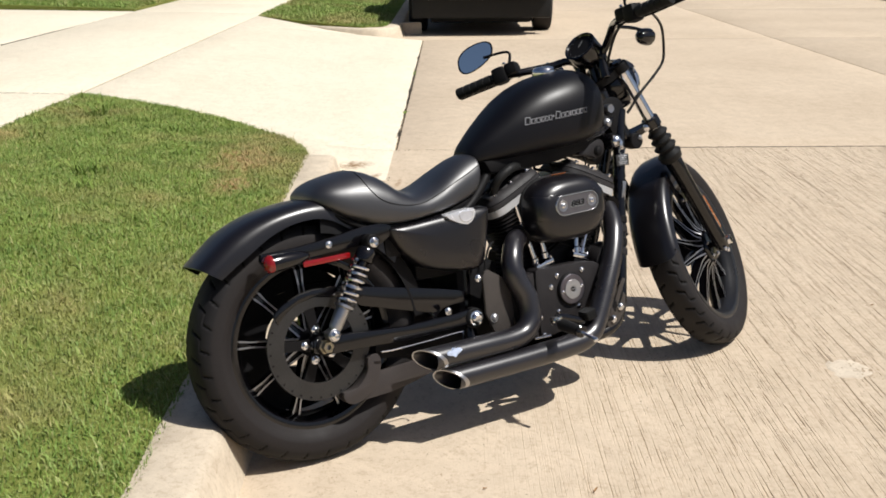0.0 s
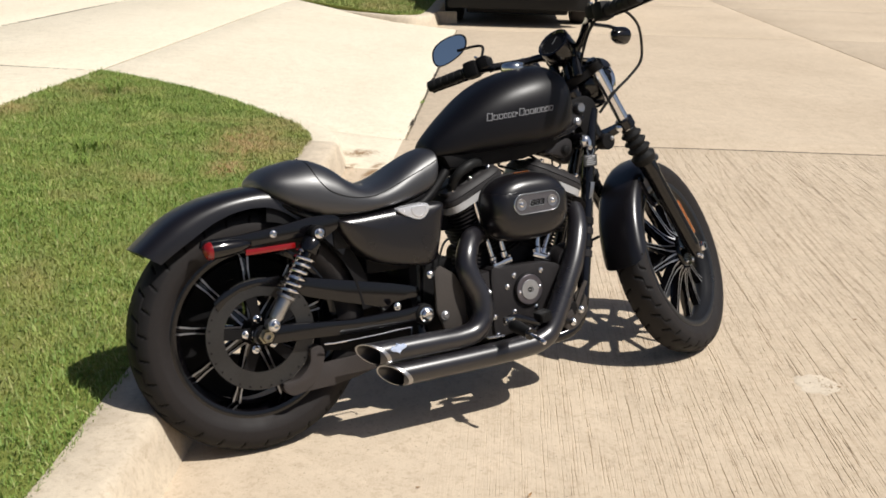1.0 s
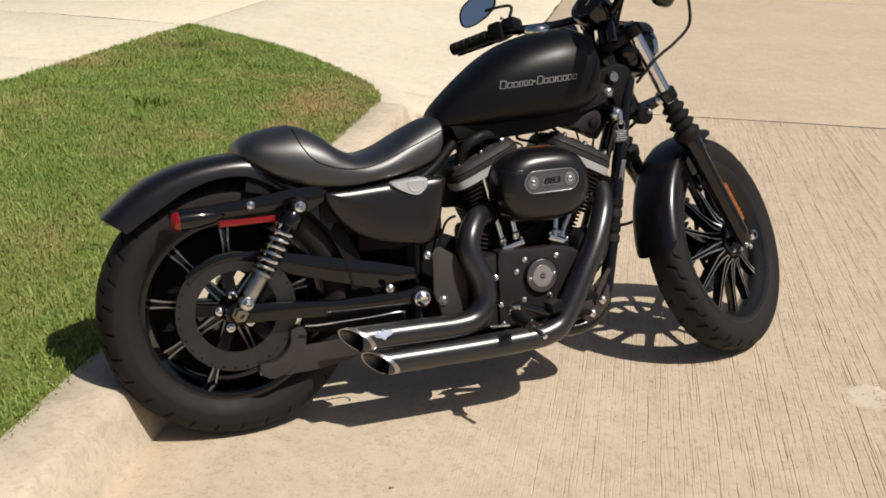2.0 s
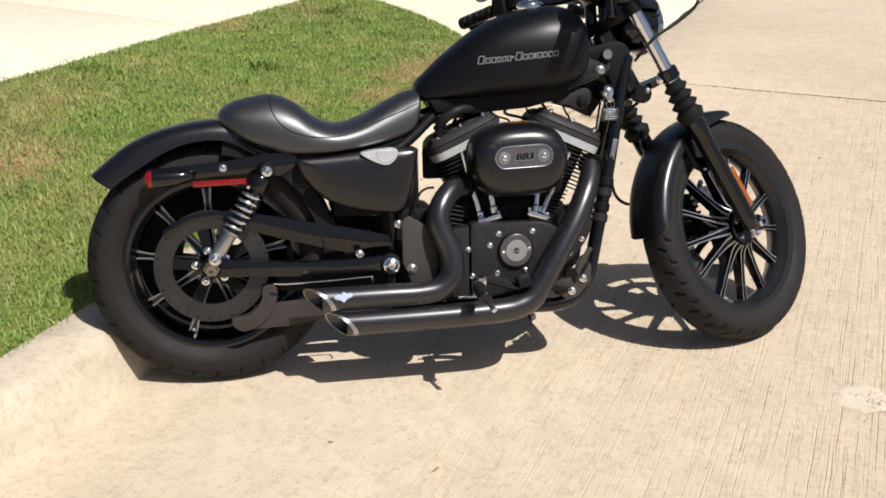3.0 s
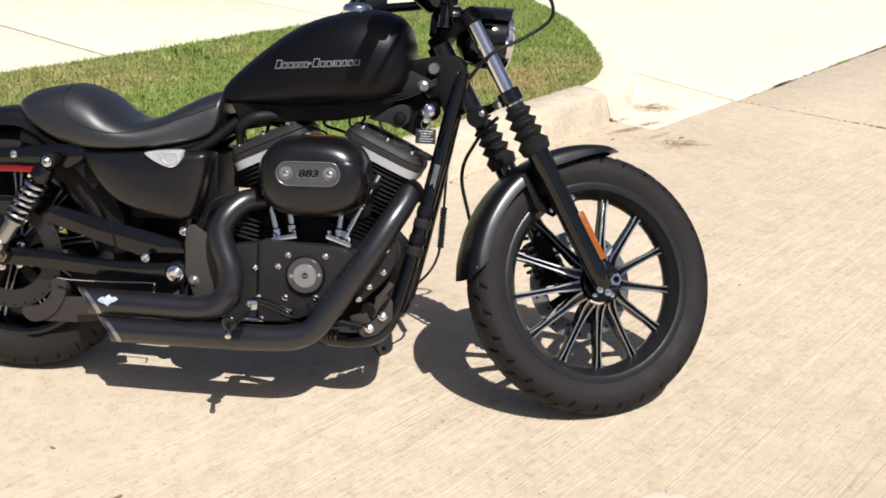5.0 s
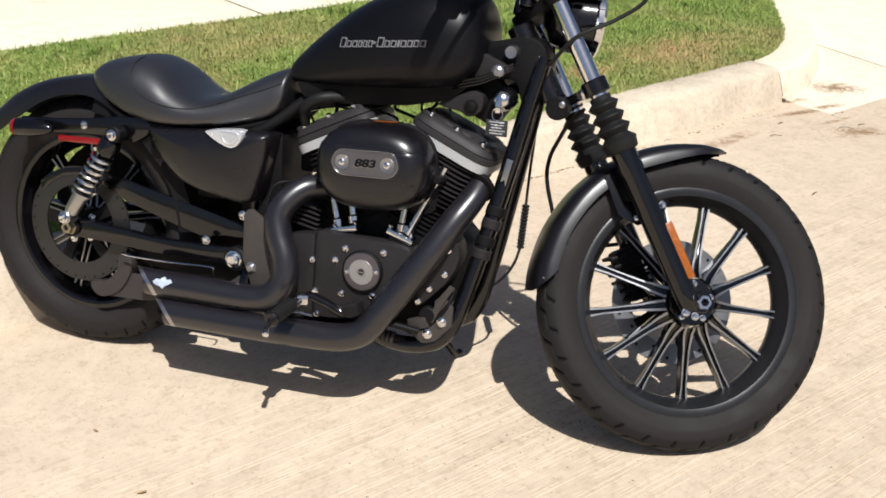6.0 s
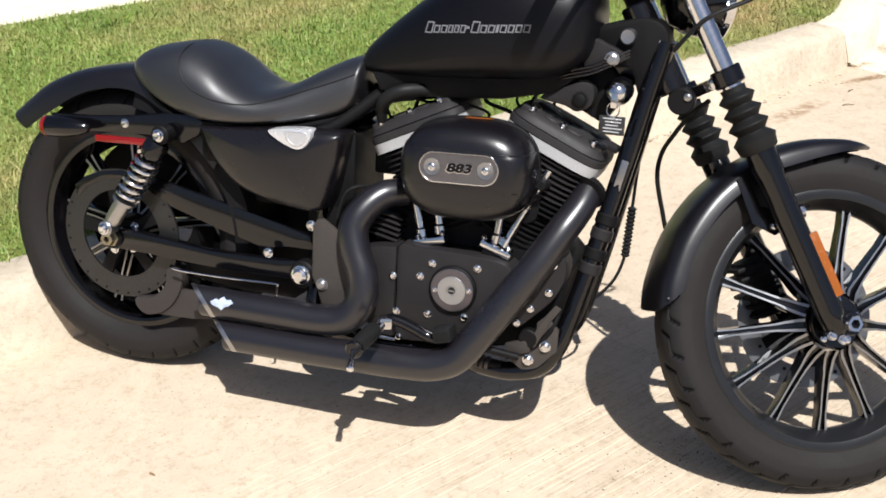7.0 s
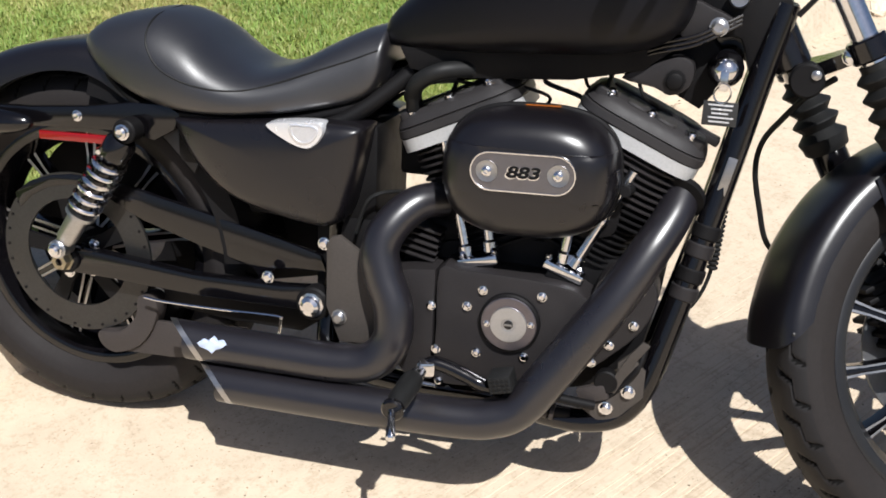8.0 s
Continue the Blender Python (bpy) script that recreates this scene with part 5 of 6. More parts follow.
for lean, wide in ((-25.0, 0.017), (24.0, 0.014)):
    ax = Vector((math.sin(radians(lean)), 0, math.cos(radians(lean))))
    fwd = Vector((math.cos(radians(lean)), 0, -math.sin(radians(lean))))
    barrel = B()
    loft(barrel, [fin_ring(CRANK, ax, fwd, h, r, r) for h, r in ((0.1, 0.07), (0.33, 0.074))])
    cylr = part("cylinder", barrel, DULL, bike, "black finned engine cylinder")
    for k in range(17):
        h = 0.128 + 0.0115 * k
        rx, ry = (0.08, 0.08) if k < 7 else (0.092 + wide * 0.6, 0.086)
        part("cooling_fin", loft(B(), [fin_ring(CRANK, ax, fwd, h + d, rx - e, ry - e) for d, e in ((0, 0.001), (0.0008, 0), (0.0032, 0), (0.004, 0.001))]), WRINKLE if k > 9 else DULL, cylr)
    part("head_band", loft(B(), [fin_ring(CRANK, ax, fwd, h, 0.093 + wide, 0.092, 0.42) for h in (0.323, 0.344)]), BANDGREY, bike, "silver-grey band below the rocker box")
    rk = B()
    lay = [(0.338, 0.093, 0.089), (0.341, 0.095, 0.091), (0.353, 0.094, 0.09), (0.355, 0.09, 0.086), (0.357, 0.092, 0.089), (0.368, 0.086, 0.084), (0.376, 0.074, 0.073), (0.38, 0.05, 0.052)]
    loft(rk, [fin_ring(CRANK, ax, fwd, h + 0.006, a + wide, b + 0.003, 0.45) for h, a, b in lay])
    rocker = part("rocker_box", rk, ROCKER, bike, "wrinkle black rocker box")
    for q in (-0.072, -0.024, 0.024, 0.072):
        part("rocker_pad", loft(B(), [fin_ring(CRANK + fwd * q * (1 + wide * 3) + Vector((0, -0.045, 0)), ax, fwd, h, 0.019 - e, 0.03 - e, 0.5, 16) for h, e in ((0.372, 0.0), (0.384, 0.0), (0.387, 0.003))]), ROCKER, rocker)
    for q in (-0.055, 0.0, 0.055):
        part("rocker_bolt", bolt(B(), CRANK + ax * 0.384 + fwd * q * 1.25 + Vector((0, -0.07, 0)), ax + Vector((0, -0.4, 0)), 0.0065, 0.008), CHROME, rocker)
        part("rocker_rib", box(B(), CRANK + ax * 0.383 + fwd * (q * 0.8 + 0.02), (0.03, 0.1, 0.014), frame_of((0, 0, 0), ax), 0.004), WRINKLE, rocker)
    part("spark_plug", cyl(B(), CRANK + ax * 0.27 + Vector((0, -0.085, 0)) + fwd * 0.03, CRANK + ax * 0.255 + Vector((0, -0.12, 0)) + fwd * + fwd * 0.035, 0.009), DULL, cylr)
# crankcase
case = B()
plate(case, [(0.6, 0.2), (0.62, 0.4), (0.7, 0.43), (0.85, 0.45), (1.0, 0.43), (1.05, 0.38), (1.03, 0.27), (0.95, 0.2), (0.8, 0.165), (0.65, 0.17)], -0.07, 0.12, 0.012)
engine = part("crankcase", case, DULL, bike, "black engine crankcase")
sprk = plate(B(), [(0.604, 0.378), (0.65, 0.392), (0.695, 0.398), (0.693, 0.2), (0.65, 0.2), (0.622, 0.235), (0.605, 0.3)], -0.134, -0.06, 0.006)
part("sprocket_cover", sprk, WRINKLE, engine, "wrinkle black sprocket cover")
gear = smooth_outline([(0.7, 0.4), (0.74, 0.403), (0.8, 0.404), (0.87, 0.402), (0.93, 0.392), (0.955, 0.365), (0.952, 0.33), (0.93, 0.27), (0.9, 0.235), (0.86, 0.215), (0.8, 0.206), (0.72, 0.198), (0.699, 0.215), (0.699, 0.3)], 3)
gc = part("gearcase_cover", plate(B(), gear, -0.137, -0.06, 0.006), WRINKLE, engine, "wrinkle black gearcase cover with chrome screws")
nose = smooth_outline([(0.955, 0.41), (1.0, 0.44), (1.035, 0.43), (1.05, 0.39), (1.03, 0.335), (0.99, 0.29), (0.95, 0.26), (0.94, 0.33)], 3)
part("cam_cover", plate(B(), nose, -0.122, -0.06, 0.006), WRINKLE, engine)
bolts("cover_screw", [(0.69, -0.135, 0.335), (0.776, -0.138, 0.375), (0.751, -0.138, 0.344), (0.872, -0.138, 0.378), (0.771, -0.138, 0.265), (0.85, -0.138, 0.27), (0.702, -0.137, 0.26), (0.709, -0.137, 0.204)], gc, r=0.0065)
bolts("cover_screw", [(1.023, -0.123, 0.403), (1.018, -0.123, 0.345), (0.983, -0.123, 0.306), (0.957, -0.123, 0.272)], engine, r=0.0065)
pc = Vector((0.823, -0.136, 0.327))
part("points_cover_ring", lathe(B(), [(0.05, -0.004), (0.05, 0.008), (0.047, 0.011), (0.034, 0.011), (0.034, 0.005)], pc, pc + OUT, 48), DULL, gc)
turned_ring = [(0.0462, 0.009), (0.0452, 0.0122)] + [(0.0445 - 0.0014 * k, 0.0126 + 0.00035 * (k % 2)) for k in range(10)] + [(0.03, 0.0128)]
part("points_cover", lathe(B(), turned_ring, pc, pc + OUT, 48), RINGMETAL, gc, "dark outer ring of the round cover")
turned_disc = [(0.0302, 0.012), (0.0296, 0.0152)] + [(0.0288 - 0.0016 * k, 0.0152 + 0.0004 * (k % 2)) for k in range(11)] + [(0.0108, 0.0152), (0.0098, 0.0136), (0, 0.0136)]
part("points_disc", lathe(B(), turned_disc, pc, pc + OUT, 48), FINEDGE, gc, "bright brushed metal disc")
part("emblem_bar", box(B(), pc + Vector((0, -0.0158, 0)), (0.013, 0.0015, 0.003), None, 0.0004), STEEL, gc)
part("points_emblem", lathe(B(), [(0.0075, 0.013), (0.0075, 0.0155), (0.0055, 0.016), (0.0055, 0.0148), (0, 0.0148)], pc, pc + OUT, 24), DARKSTEEL, gc)
bolts("cover_screw", [(pc.x - 0.036, -0.148, pc.z - 0.004), (pc.x + 0.036, -0.148, pc.z + 0.004)], gc, r=0.0045)
gp = plate(B(), [(0.508, 0.417), (0.516, 0.432), (0.53, 0.436), (0.574, 0.408), (0.6, 0.36), (0.605, 0.3), (0.6, 0.252), (0.533, 0.247), (0.508, 0.309)], -0.142, -0.13, 0.004)
grey = part("sprocket_guard", gp, GUARD, bike, "dusty dark metal guard plate")
bolts("guard_bolt", [(0.533, -0.142, 0.293)], grey, STEEL, 0.011)
bolts("pivot_bolt", [(0.478, -0.13, 0.302)], bike, CHROME, 0.018, label="large chrome pivot bolt")
bolts("arm_bolt", [(0.394, -0.12, 0.337), (0.5, -0.13, 0.415)], bike, CHROME, 0.009)
part("pivot_boss", cyl(B(), (0.478, -0.1, 0.302), (0.478, -0.129, 0.302), 0.03, seg=28), DULL, bike)
part("starter_motor", cyl(B(), (0.64, -0.02, 0.43), (0.74, -0.02, 0.45), 0.045, seg=24), DULL, engine)
for k in range(5):
    part("case_rib", box(B(), (0.648 + 0.012 * k * 0.2, -0.075, 0.405 + 0.012 * k), (0.07, 0.05, 0.005), Matrix.Rotation(radians(12), 4, "Y"), 0.002), WRINKLE, engine)
# pushrod tubes and lifter blocks
for (x, z), (x2, z2), r in (((0.735, 0.415), (0.688, 0.60), 0.0085), ((0.775, 0.428), (0.742, 0.60), 0.0085), ((0.893, 0.425), (0.915, 0.6), 0.0085), ((0.912, 0.42), (0.99, 0.585), 0.0085)):
    a, b = Vector((x, -0.092, z)), Vector((x2, -0.085, z2))
    h = (b - a).length
    part("pushrod_tube", lathe(B(), [(0, 0), (0.0125, 0), (0.0125, 0.016), (0.009, 0.02), (0.0085, h * 0.45), (0.0105, h * 0.46), (0.0105, h * 0.5), (0.0085, h * 0.51), (0.0085, h), (0, h)], a, b, 18), CHROME, engine, "chrome pushrod tube")
for x, z, ang in ((0.757, 0.408, -14), (0.898, 0.41, 20)):
    lb = B()
    box(lb, (x, -0.096, z + 0.004), (0.068, 0.036, 0.015), Matrix.Rotation(radians(ang), 4, "Y"), 0.004)
    part("lifter_base", box(B(), (x, -0.09, z - 0.013), (0.06, 0.04, 0.02), Matrix.Rotation(radians(ang), 4, "Y"), 0.004), DULL, engine)
    lifter = part("lifter_block", lb, CHROME, engine, "chrome lifter block")
    for dx in (-0.026, 0.026):
        part("lifter_bolt", bolt(B(), (x + dx, -0.106, z - dx * math.tan(radians(ang)) + 0.016), (0, -0.4, 1), 0.0055, 0.006), CHROME, lifter)
# air cleaner
def oval_ring(cx, cz, a, b, tilt, y, power=0.72, n=56):
    ring = []
    for k in range(n):
        t = 2 * math.pi * k / n
        x, z = a * math.copysign(abs(math.cos(t)) ** power, math.cos(t)), b * math.copysign(abs(math.sin(t)) ** power, math.sin(t))
        ring.append(Vector((cx + x * math.cos(tilt) - z * math.sin(tilt), y, cz + x * math.sin(tilt) + z * math.cos(tilt))))
    return ring


AC, TL = (0.835, 0.5735), radians(2.0)
acl = [(1.0, -0.085), (1.0, -0.115), (0.985, -0.135), (0.95, -0.153), (0.88, -0.170), (0.78, -0.181), (0.66, -0.187), (0.5, -0.190), (0.1, -0.191)]
ac = part("air_cleaner", loft(B(), [oval_ring(*AC, 0.1365 * s ** 0.9, 0.1 * s, TL, y, 0.74) for s, y in acl]), SATIN, bike, "black oval air cleaner cover")
part("cover_lip", loft(B(), [oval_ring(*AC, 0.14 - e, 0.1035 - e, TL, y, 0.74) for e, y in ((0.0, -0.088), (0.0, -0.098), (0.003, -0.1), (0.01, -0.1))]), DULL, ac)
part("backing_plate", plate(B(), smooth_outline([(0.72, 0.57), (0.76, 0.5), (0.85, 0.475), (0.95, 0.47), (0.975, 0.5), (0.97, 0.6), (0.9, 0.66), (0.78, 0.66)], 3), -0.085, -0.07, 0.003), DULL, ac)


def stadium(cx, cz, hw, hh, tilt, y, n=12):
    ring = []
    for sgn in (1, -1):
        for k in range(n + 1):
            t = radians(-90 + 180 * k / n)
            x, z = sgn * ((hw - hh) + hh * math.cos(t)), sgn * hh * math.sin(t)
            ring.append(Vector((cx + x * math.cos(tilt) - z * math.sin(tilt), y, cz + x * math.sin(tilt) + z * math.cos(tilt))))
    return ring


def band_ring(s, y):
    """The cover's outline at one depth, cut down to a level band."""
    return [Vector((p.x, y, max(PL[1] - 0.04, min(PL[1] + 0.034, p.z)))) for p in oval_ring(*AC, 0.1365 * s ** 0.9 + 0.0012, 0.1 * s, TL, y, 0.74)]


PL, PT = (0.836, 0.589), radians(2.0)
part("cover_band", loft(B(), [band_ring(k, y - 0.0035) for k, y in acl[:7]] + [band_ring(0.3, -0.1915)]), SATIN, ac)
part("plate_rim", loft(B(), [stadium(*PL, 0.081 - e, 0.031 - e, PT, y) for e, y in ((0, -0.186), (0, -0.1935), (0.001, -0.195), (0.003, -0.195), (0.004, -0.192), (0.012, -0.192))]), CHROME, ac, "bright rim of the badge plate")
part("badge_plate", loft(B(), [stadium(*PL, 0.0775, 0.0275, PT, y) for y in (-0.186, -0.1928)]), BADGE, ac, "brushed grey badge plate")
for sx in (-0.054, 0.054):
    p = Vector((PL[0] + sx, -0.193, PL[1] + sx * math.tan(PT)))
    part("screw_cup", lathe(B(), [(0.017, 0.0), (0.0165, 0.0018), (0.010, 0.0008), (0, 0.0008)], p, p + OUT, 28), STEEL, ac)
    part("badge_screw", lathe(B(), [(0.0075, 0.0), (0.0075, 0.005), (0.005, 0.007), (0.003, 0.0072), (0.003, 0.005), (0, 0.005)], p, p + OUT, 14), CHROME, ac)


def lettering(text, size, m, mat, parent, name, deep=0.0006):
    cu = bpy.data.curves.new(name, "FONT")
    cu.body, cu.size, cu.extrude = text, size, deep
    cu.align_x, cu.align_y = "CENTER", "CENTER"
    cu.shear, cu.offset = 0.2, 0.0012
    tmp = bpy.data.objects.new(name, cu)
    scene.collection.objects.link(tmp)
    dg = bpy.context.evaluated_depsgraph_get()
    me = bpy.data.meshes.new_from_object(tmp.evaluated_get(dg))
    bpy.data.objects.remove(tmp)
    me.transform(m)
    me.materials.clear()
    me.materials.append(mat)
    ob = new(name, me)
    ob.parent = parent
    return ob


upright = Matrix.Rotation(radians(90), 4, "X")
lettering("883", 0.034, Matrix.Translation((PL[0], -0.1934, PL[1])) @ Matrix.Rotation(-PT, 4, "Y") @ upright @ Matrix.Diagonal((1.0, 0.7, 1, 1)), DULL, ac, "numerals")
lettering("883", 0.034, Matrix.Translation((PL[0] - 0.001, -0.193, PL[1] - 0.0012)) @ Matrix.Rotation(-PT, 4, "Y") @ upright @ Matrix.Diagonal((1.05, 0.77, 1, 1)), CHROME, ac, "numeral_edge")
part("cover_label", box(B(), (0.845, -0.1, 0.6755), (0.055, 0.012, 0.0016), Matrix.Rotation(-TL, 4, "Y"), 0.0005), ORANGE, ac, "small amber label strip on top")

# exhaust
def exhaust(name, pts, radii, label):
    """A pipe with a slash-cut, hollow end at its last point."""
    bm = B()
    line = spline(pts, 10)
    n, seg = len(line), 28
    rings, up = [], None
    for i, p in enumerate(line):
        d = (line[min(i + 1, n - 1)] - line[max(i - 1, 0)]).normalized()
        if up is None:
            up = Vector((0, 0, 1))
        up = (up - d * up.dot(d)).normalized()
        sd = d.cross(up)
        f = i / (n - 1) * (len(radii) - 1)
        k = min(int(f), len(radii) - 2)
        r = radii[k] + (radii[k + 1] - radii[k]) * (f - k)
        rings.append([(p, d, up, sd, r)])
    vr = []

    def ring(p, d, u, s, r, cut=0.0):
        out = []
        for k in range(seg):
            a = 2 * math.pi * k / seg
            q = p + u * (r * math.cos(a)) + s * (r * math.sin(a))
            o = q - p
            out.append(q + d * (cut * (0.8 * o.y + 0.7 * o.z)))
        return out
    pos = [ring(*r[0]) for r in rings[:-1]] + [ring(*rings[-1][0], 1.0)]
    p, d, u, s, r = rings[-1][0]
    pos += [ring(p, d, u, s, r * 0.9, 1.0), ring(p - d * 0.09, d, u, s, r * 0.86)]
    loft(bm, pos)
    tip = B()
    loft(tip, [ring(p - d * o, d, u, s, r * q, 1.0) for o, q in ((0.012, 1.0), (0.0118, 1.012), (-0.0008, 1.012), (-0.0012, 0.935), (0.01, 0.92))], caps=False)
    ob = part(name, bm, PIPE, bike, label)
    part("exhaust_tip", tip, STEEL, ob, "chrome slash-cut tip")
    return ob


up_pts = [(0.69, -0.08, 0.502), (0.652, -0.112, 0.497), (0.62, -0.14, 0.466), (0.606, -0.155, 0.428), (0.616, -0.163, 0.385), (0.636, -0.17, 0.335), (0.637, -0.177, 0.282), (0.607, -0.183, 0.243), (0.55, -0.187, 0.231), (0.45, -0.19, 0.231), (0.27, -0.193, 0.231)]
lo_pts = [(1.065, -0.05, 0.545), (1.055, -0.08, 0.515), (1.03, -0.115, 0.47), (0.99, -0.145, 0.4), (0.943, -0.165, 0.328), (0.896, -0.18, 0.256), (0.856, -0.19, 0.203), (0.816, -0.196, 0.182), (0.76, -0.198, 0.173), (0.6, -0.199, 0.167), (0.326, -0.2, 0.164)]
e1 = exhaust("exhaust_pipe", up_pts, [0.0285, 0.0315, 0.0325, 0.0325, 0.0325], "matt black exhaust pipe with a slash-cut end")
exhaust("exhaust_pipe", lo_pts, [0.0285, 0.032, 0.033, 0.033, 0.033], "matt black exhaust pipe with a slash-cut end")
bd = [(0.312, 0.244), (0.321, 0.2505), (0.329, 0.2485), (0.338, 0.256), (0.346, 0.2505), (0.356, 0.2525), (0.363, 0.2465), (0.355, 0.24), (0.3465, 0.237), (0.3385, 0.2285), (0.331, 0.234), (0.324, 0.2355), (0.316, 0.238)]
part("pipe_badge", loft(B(), pillow(bd, [(1.0, -0.214), (1.0, -0.2262), (0.9, -0.2272), (0.05, -0.2272)], (0.338, 0.243))), ENAMEL, e1, "small blue-white shield badge")
for x, y, z in ((0.695, -0.075, 0.505), (1.068, -0.05, 0.548)):
    part("exhaust_flange", lathe(B(), [(0.02, 0), (0.036, 0), (0.037, 0.012), (0.02, 0.014)], (x, y, z), (x + (-0.3 if x < 0.8 else -0.1), y - 0.3, z - 0.15), 24), DULL, bike)

# pegs, pedal, stand, small fittings
peg = part("foot_peg", tube(B(), [(0.696, -0.241, 0.252), (0.695, -0.262, 0.251), (0.692, -0.335, 0.243)], 0.0135, 16, 5, radii=[0.012, 0.0165, 0.0178, 0.0178, 0.0172, 0.013]), GRIP, bike, "black rubber foot peg")
part("peg_clevis", box(B(), (0.706, -0.208, 0.259), (0.026, 0.03, 0.024), Matrix.Rotation(radians(20), 4, "Z"), 0.005), CHROME, peg)
part("peg_neck", lathe(B(), [(0, 0), (0.012, 0), (0.0125, 0.008), (0.0095, 0.011), (0.0095, 0.019), (0.0125, 0.022), (0.0125, 0.034), (0, 0.035)], (0.704, -0.209, 0.258), (0.696, -0.244, 0.252), 16), CHROME, peg, "bright peg neck")
part("peg_end", lathe(B(), [(0, 0), (0.0165, 0), (0.0182, 0.003), (0.0182, 0.009), (0.015, 0.012), (0, 0.0125)], (0.6925, -0.33, 0.2437), (0.692, -0.345, 0.242), 20), GLOSS, peg)
part("peg_tip", lathe(B(), [(0, 0), (0.0058, 0), (0.0058, 0.03), (0.0072, 0.033), (0.0072, 0.052), (0.005, 0.054), (0, 0.054)], (0.692, -0.34, 0.242), (0.706, -0.388, 0.222), 14), CHROME, peg, "bright peg feeler")
pipe("peg_mount", [(0.706, -0.205, 0.26), (0.718, -0.202, 0.265), (0.742, -0.2, 0.26), (0.774, -0.2, 0.249), (0.805, -0.198, 0.237), (0.85, -0.165, 0.22)], 0.0118, GLOSS, "gloss black peg bracket", 5)
tilt = Matrix.Rotation(radians(-14), 4, "Y")
pedal = part("brake_pedal", box(B(), (0.829, -0.2, 0.253), (0.038, 0.045, 0.03), tilt, 0.006), GRIP, bike, "black rubber brake pedal")
studs = B()
for i in range(5):
    for j in range(4):
        p = Vector((0.829, -0.223, 0.253)) + tilt @ Vector((0.0072 * (i - 2), 0, 0.0066 * (j - 1.5)))
        lathe(studs, [(0.0026, 0), (0.0022, 0.0016), (0, 0.0018)], p, p + OUT, 8)
part("pedal_tread", studs, GRIP, pedal, "small raised studs on the rubber")
part("pedal_arm", tube(B(), [(0.835, -0.195, 0.243), (0.9, -0.165, 0.222), (0.97, -0.14, 0.205)], 0.008, 10, 5), DULL, pedal)
part("link_rod", cyl(B(), (0.655, -0.165, 0.209), (0.712, -0.165, 0.207), 0.0035), CHROME, bike)
for x, z in ((1.021, 0.233), (0.988, 0.199)):
    part("bracket_bolt", bolt(B(), (x, -0.128, z), OUT, 0.0095, 0.01), CHROME, bike)
fb = plate(B(), [(0.95, 0.19), (0.98, 0.17), (1.01, 0.185), (1.045, 0.225), (1.045, 0.27), (1.02, 0.3), (1.0, 0.28), (1.0, 0.245), (0.96, 0.225)], -0.128, -0.118, 0.003)
part("front_bracket", fb, GUARD, bike, "dusty black bracket at the frame's foot")
part("bracket_strap", plate(B(), [(0.985, 0.235), (1.0, 0.228), (1.03, 0.29), (1.048, 0.318), (1.036, 0.324), (1.018, 0.3)], -0.134, -0.129, 0.0015), GUARD, bike, "dusty bent metal strap")
part("bracket_clip", box(B(), (0.965, -0.13, 0.222), (0.05, 0.012, 0.03), Matrix.Rotation(radians(-20), 4, "Y"), 0.006), DUST, bike)
for k in range(5):
    part("hose_rib", cyl(B(), (0.905 - 0.011 * k, -0.12, 0.172 + 0.001 * k), (0.898 - 0.011 * k, -0.12, 0.173 + 0.001 * k), 0.0145, seg=16), DUST, bike)
mc = B()
cyl(mc, (0.985, -0.115, 0.245), (0.985, -0.135, 0.245), 0.02)
part("pedal_pivot", mc, DULL, bike)
pipe("oil_line", [(0.93, -0.115, 0.17), (0.88, -0.12, 0.175), (0.84, -0.115, 0.185), (0.8, -0.11, 0.18)], 0.009, DULL)
pipe("oil_line", [(1.04, -0.11, 0.31), (1.03, -0.125, 0.27), (0.99, -0.125, 0.22), (0.94, -0.125, 0.195)], 0.006, DULL)
st = tube(B(), [(0.92, 0.11, 0.15), (0.93, 0.15, 0.11), (0.955, 0.2, 0.045), (0.965, 0.222, 0.045)], 0.009, 10, 5)
part("side_stand", st, GLOSS, bike, "black side stand")
# ignition switch with key and tag, coil cover, horn bracket
ig = Vector((1.106, -0.06, 0.748))
ign = part("ignition_switch", lathe(B(), [(0, -0.03), (0.026, -0.03), (0.027, 0.0), (0.022, 0.012), (0.02, 0.018), (0.0, 0.018)], ig, ig + OUT, 28), GLOSS, bike, "ignition switch with a hanging tag")
part("switch_cap", lathe(B(), [(0.0205, 0.012), (0.0205, 0.018), (0.017, 0.026), (0.01, 0.031), (0, 0.033)], ig, ig + OUT, 24), CHROME, ign, "chrome switch dome")
part("key", box(B(), ig + Vector((0, -0.04, -0.012)), (0.012, 0.004, 0.03), None, 0.0015), CHROME, ign)
part("key_ring", tube(B(), [ig + Vector((0.012 * math.cos(t), -0.042, -0.03 + 0.014 * math.sin(t))) for t in np.linspace(0, 6.28, 17)], 0.0013, 6, 2), CHROME, ign)
tagb = part("key_tag", box(B(), (1.106, -0.1, 0.688), (0.05, 0.003, 0.036), None, 0.001), TAGCARD, bike, "black tag with small grey print")
for k in range(5):
    part("print_bar", box(B(), (1.106 + 0.002 * (k % 2), -0.1018, 0.701 - 0.0062 * k), (0.036 - 0.006 * (k % 3), 0.0006, 0.0024)), WHITEMETAL, tagb)
cv = smooth_outline([(0.955, 0.722), (0.982, 0.74), (1.006, 0.75), (1.037, 0.762), (1.06, 0.752), (1.058, 0.718), (1.03, 0.702), (1.005, 0.712)], 3)
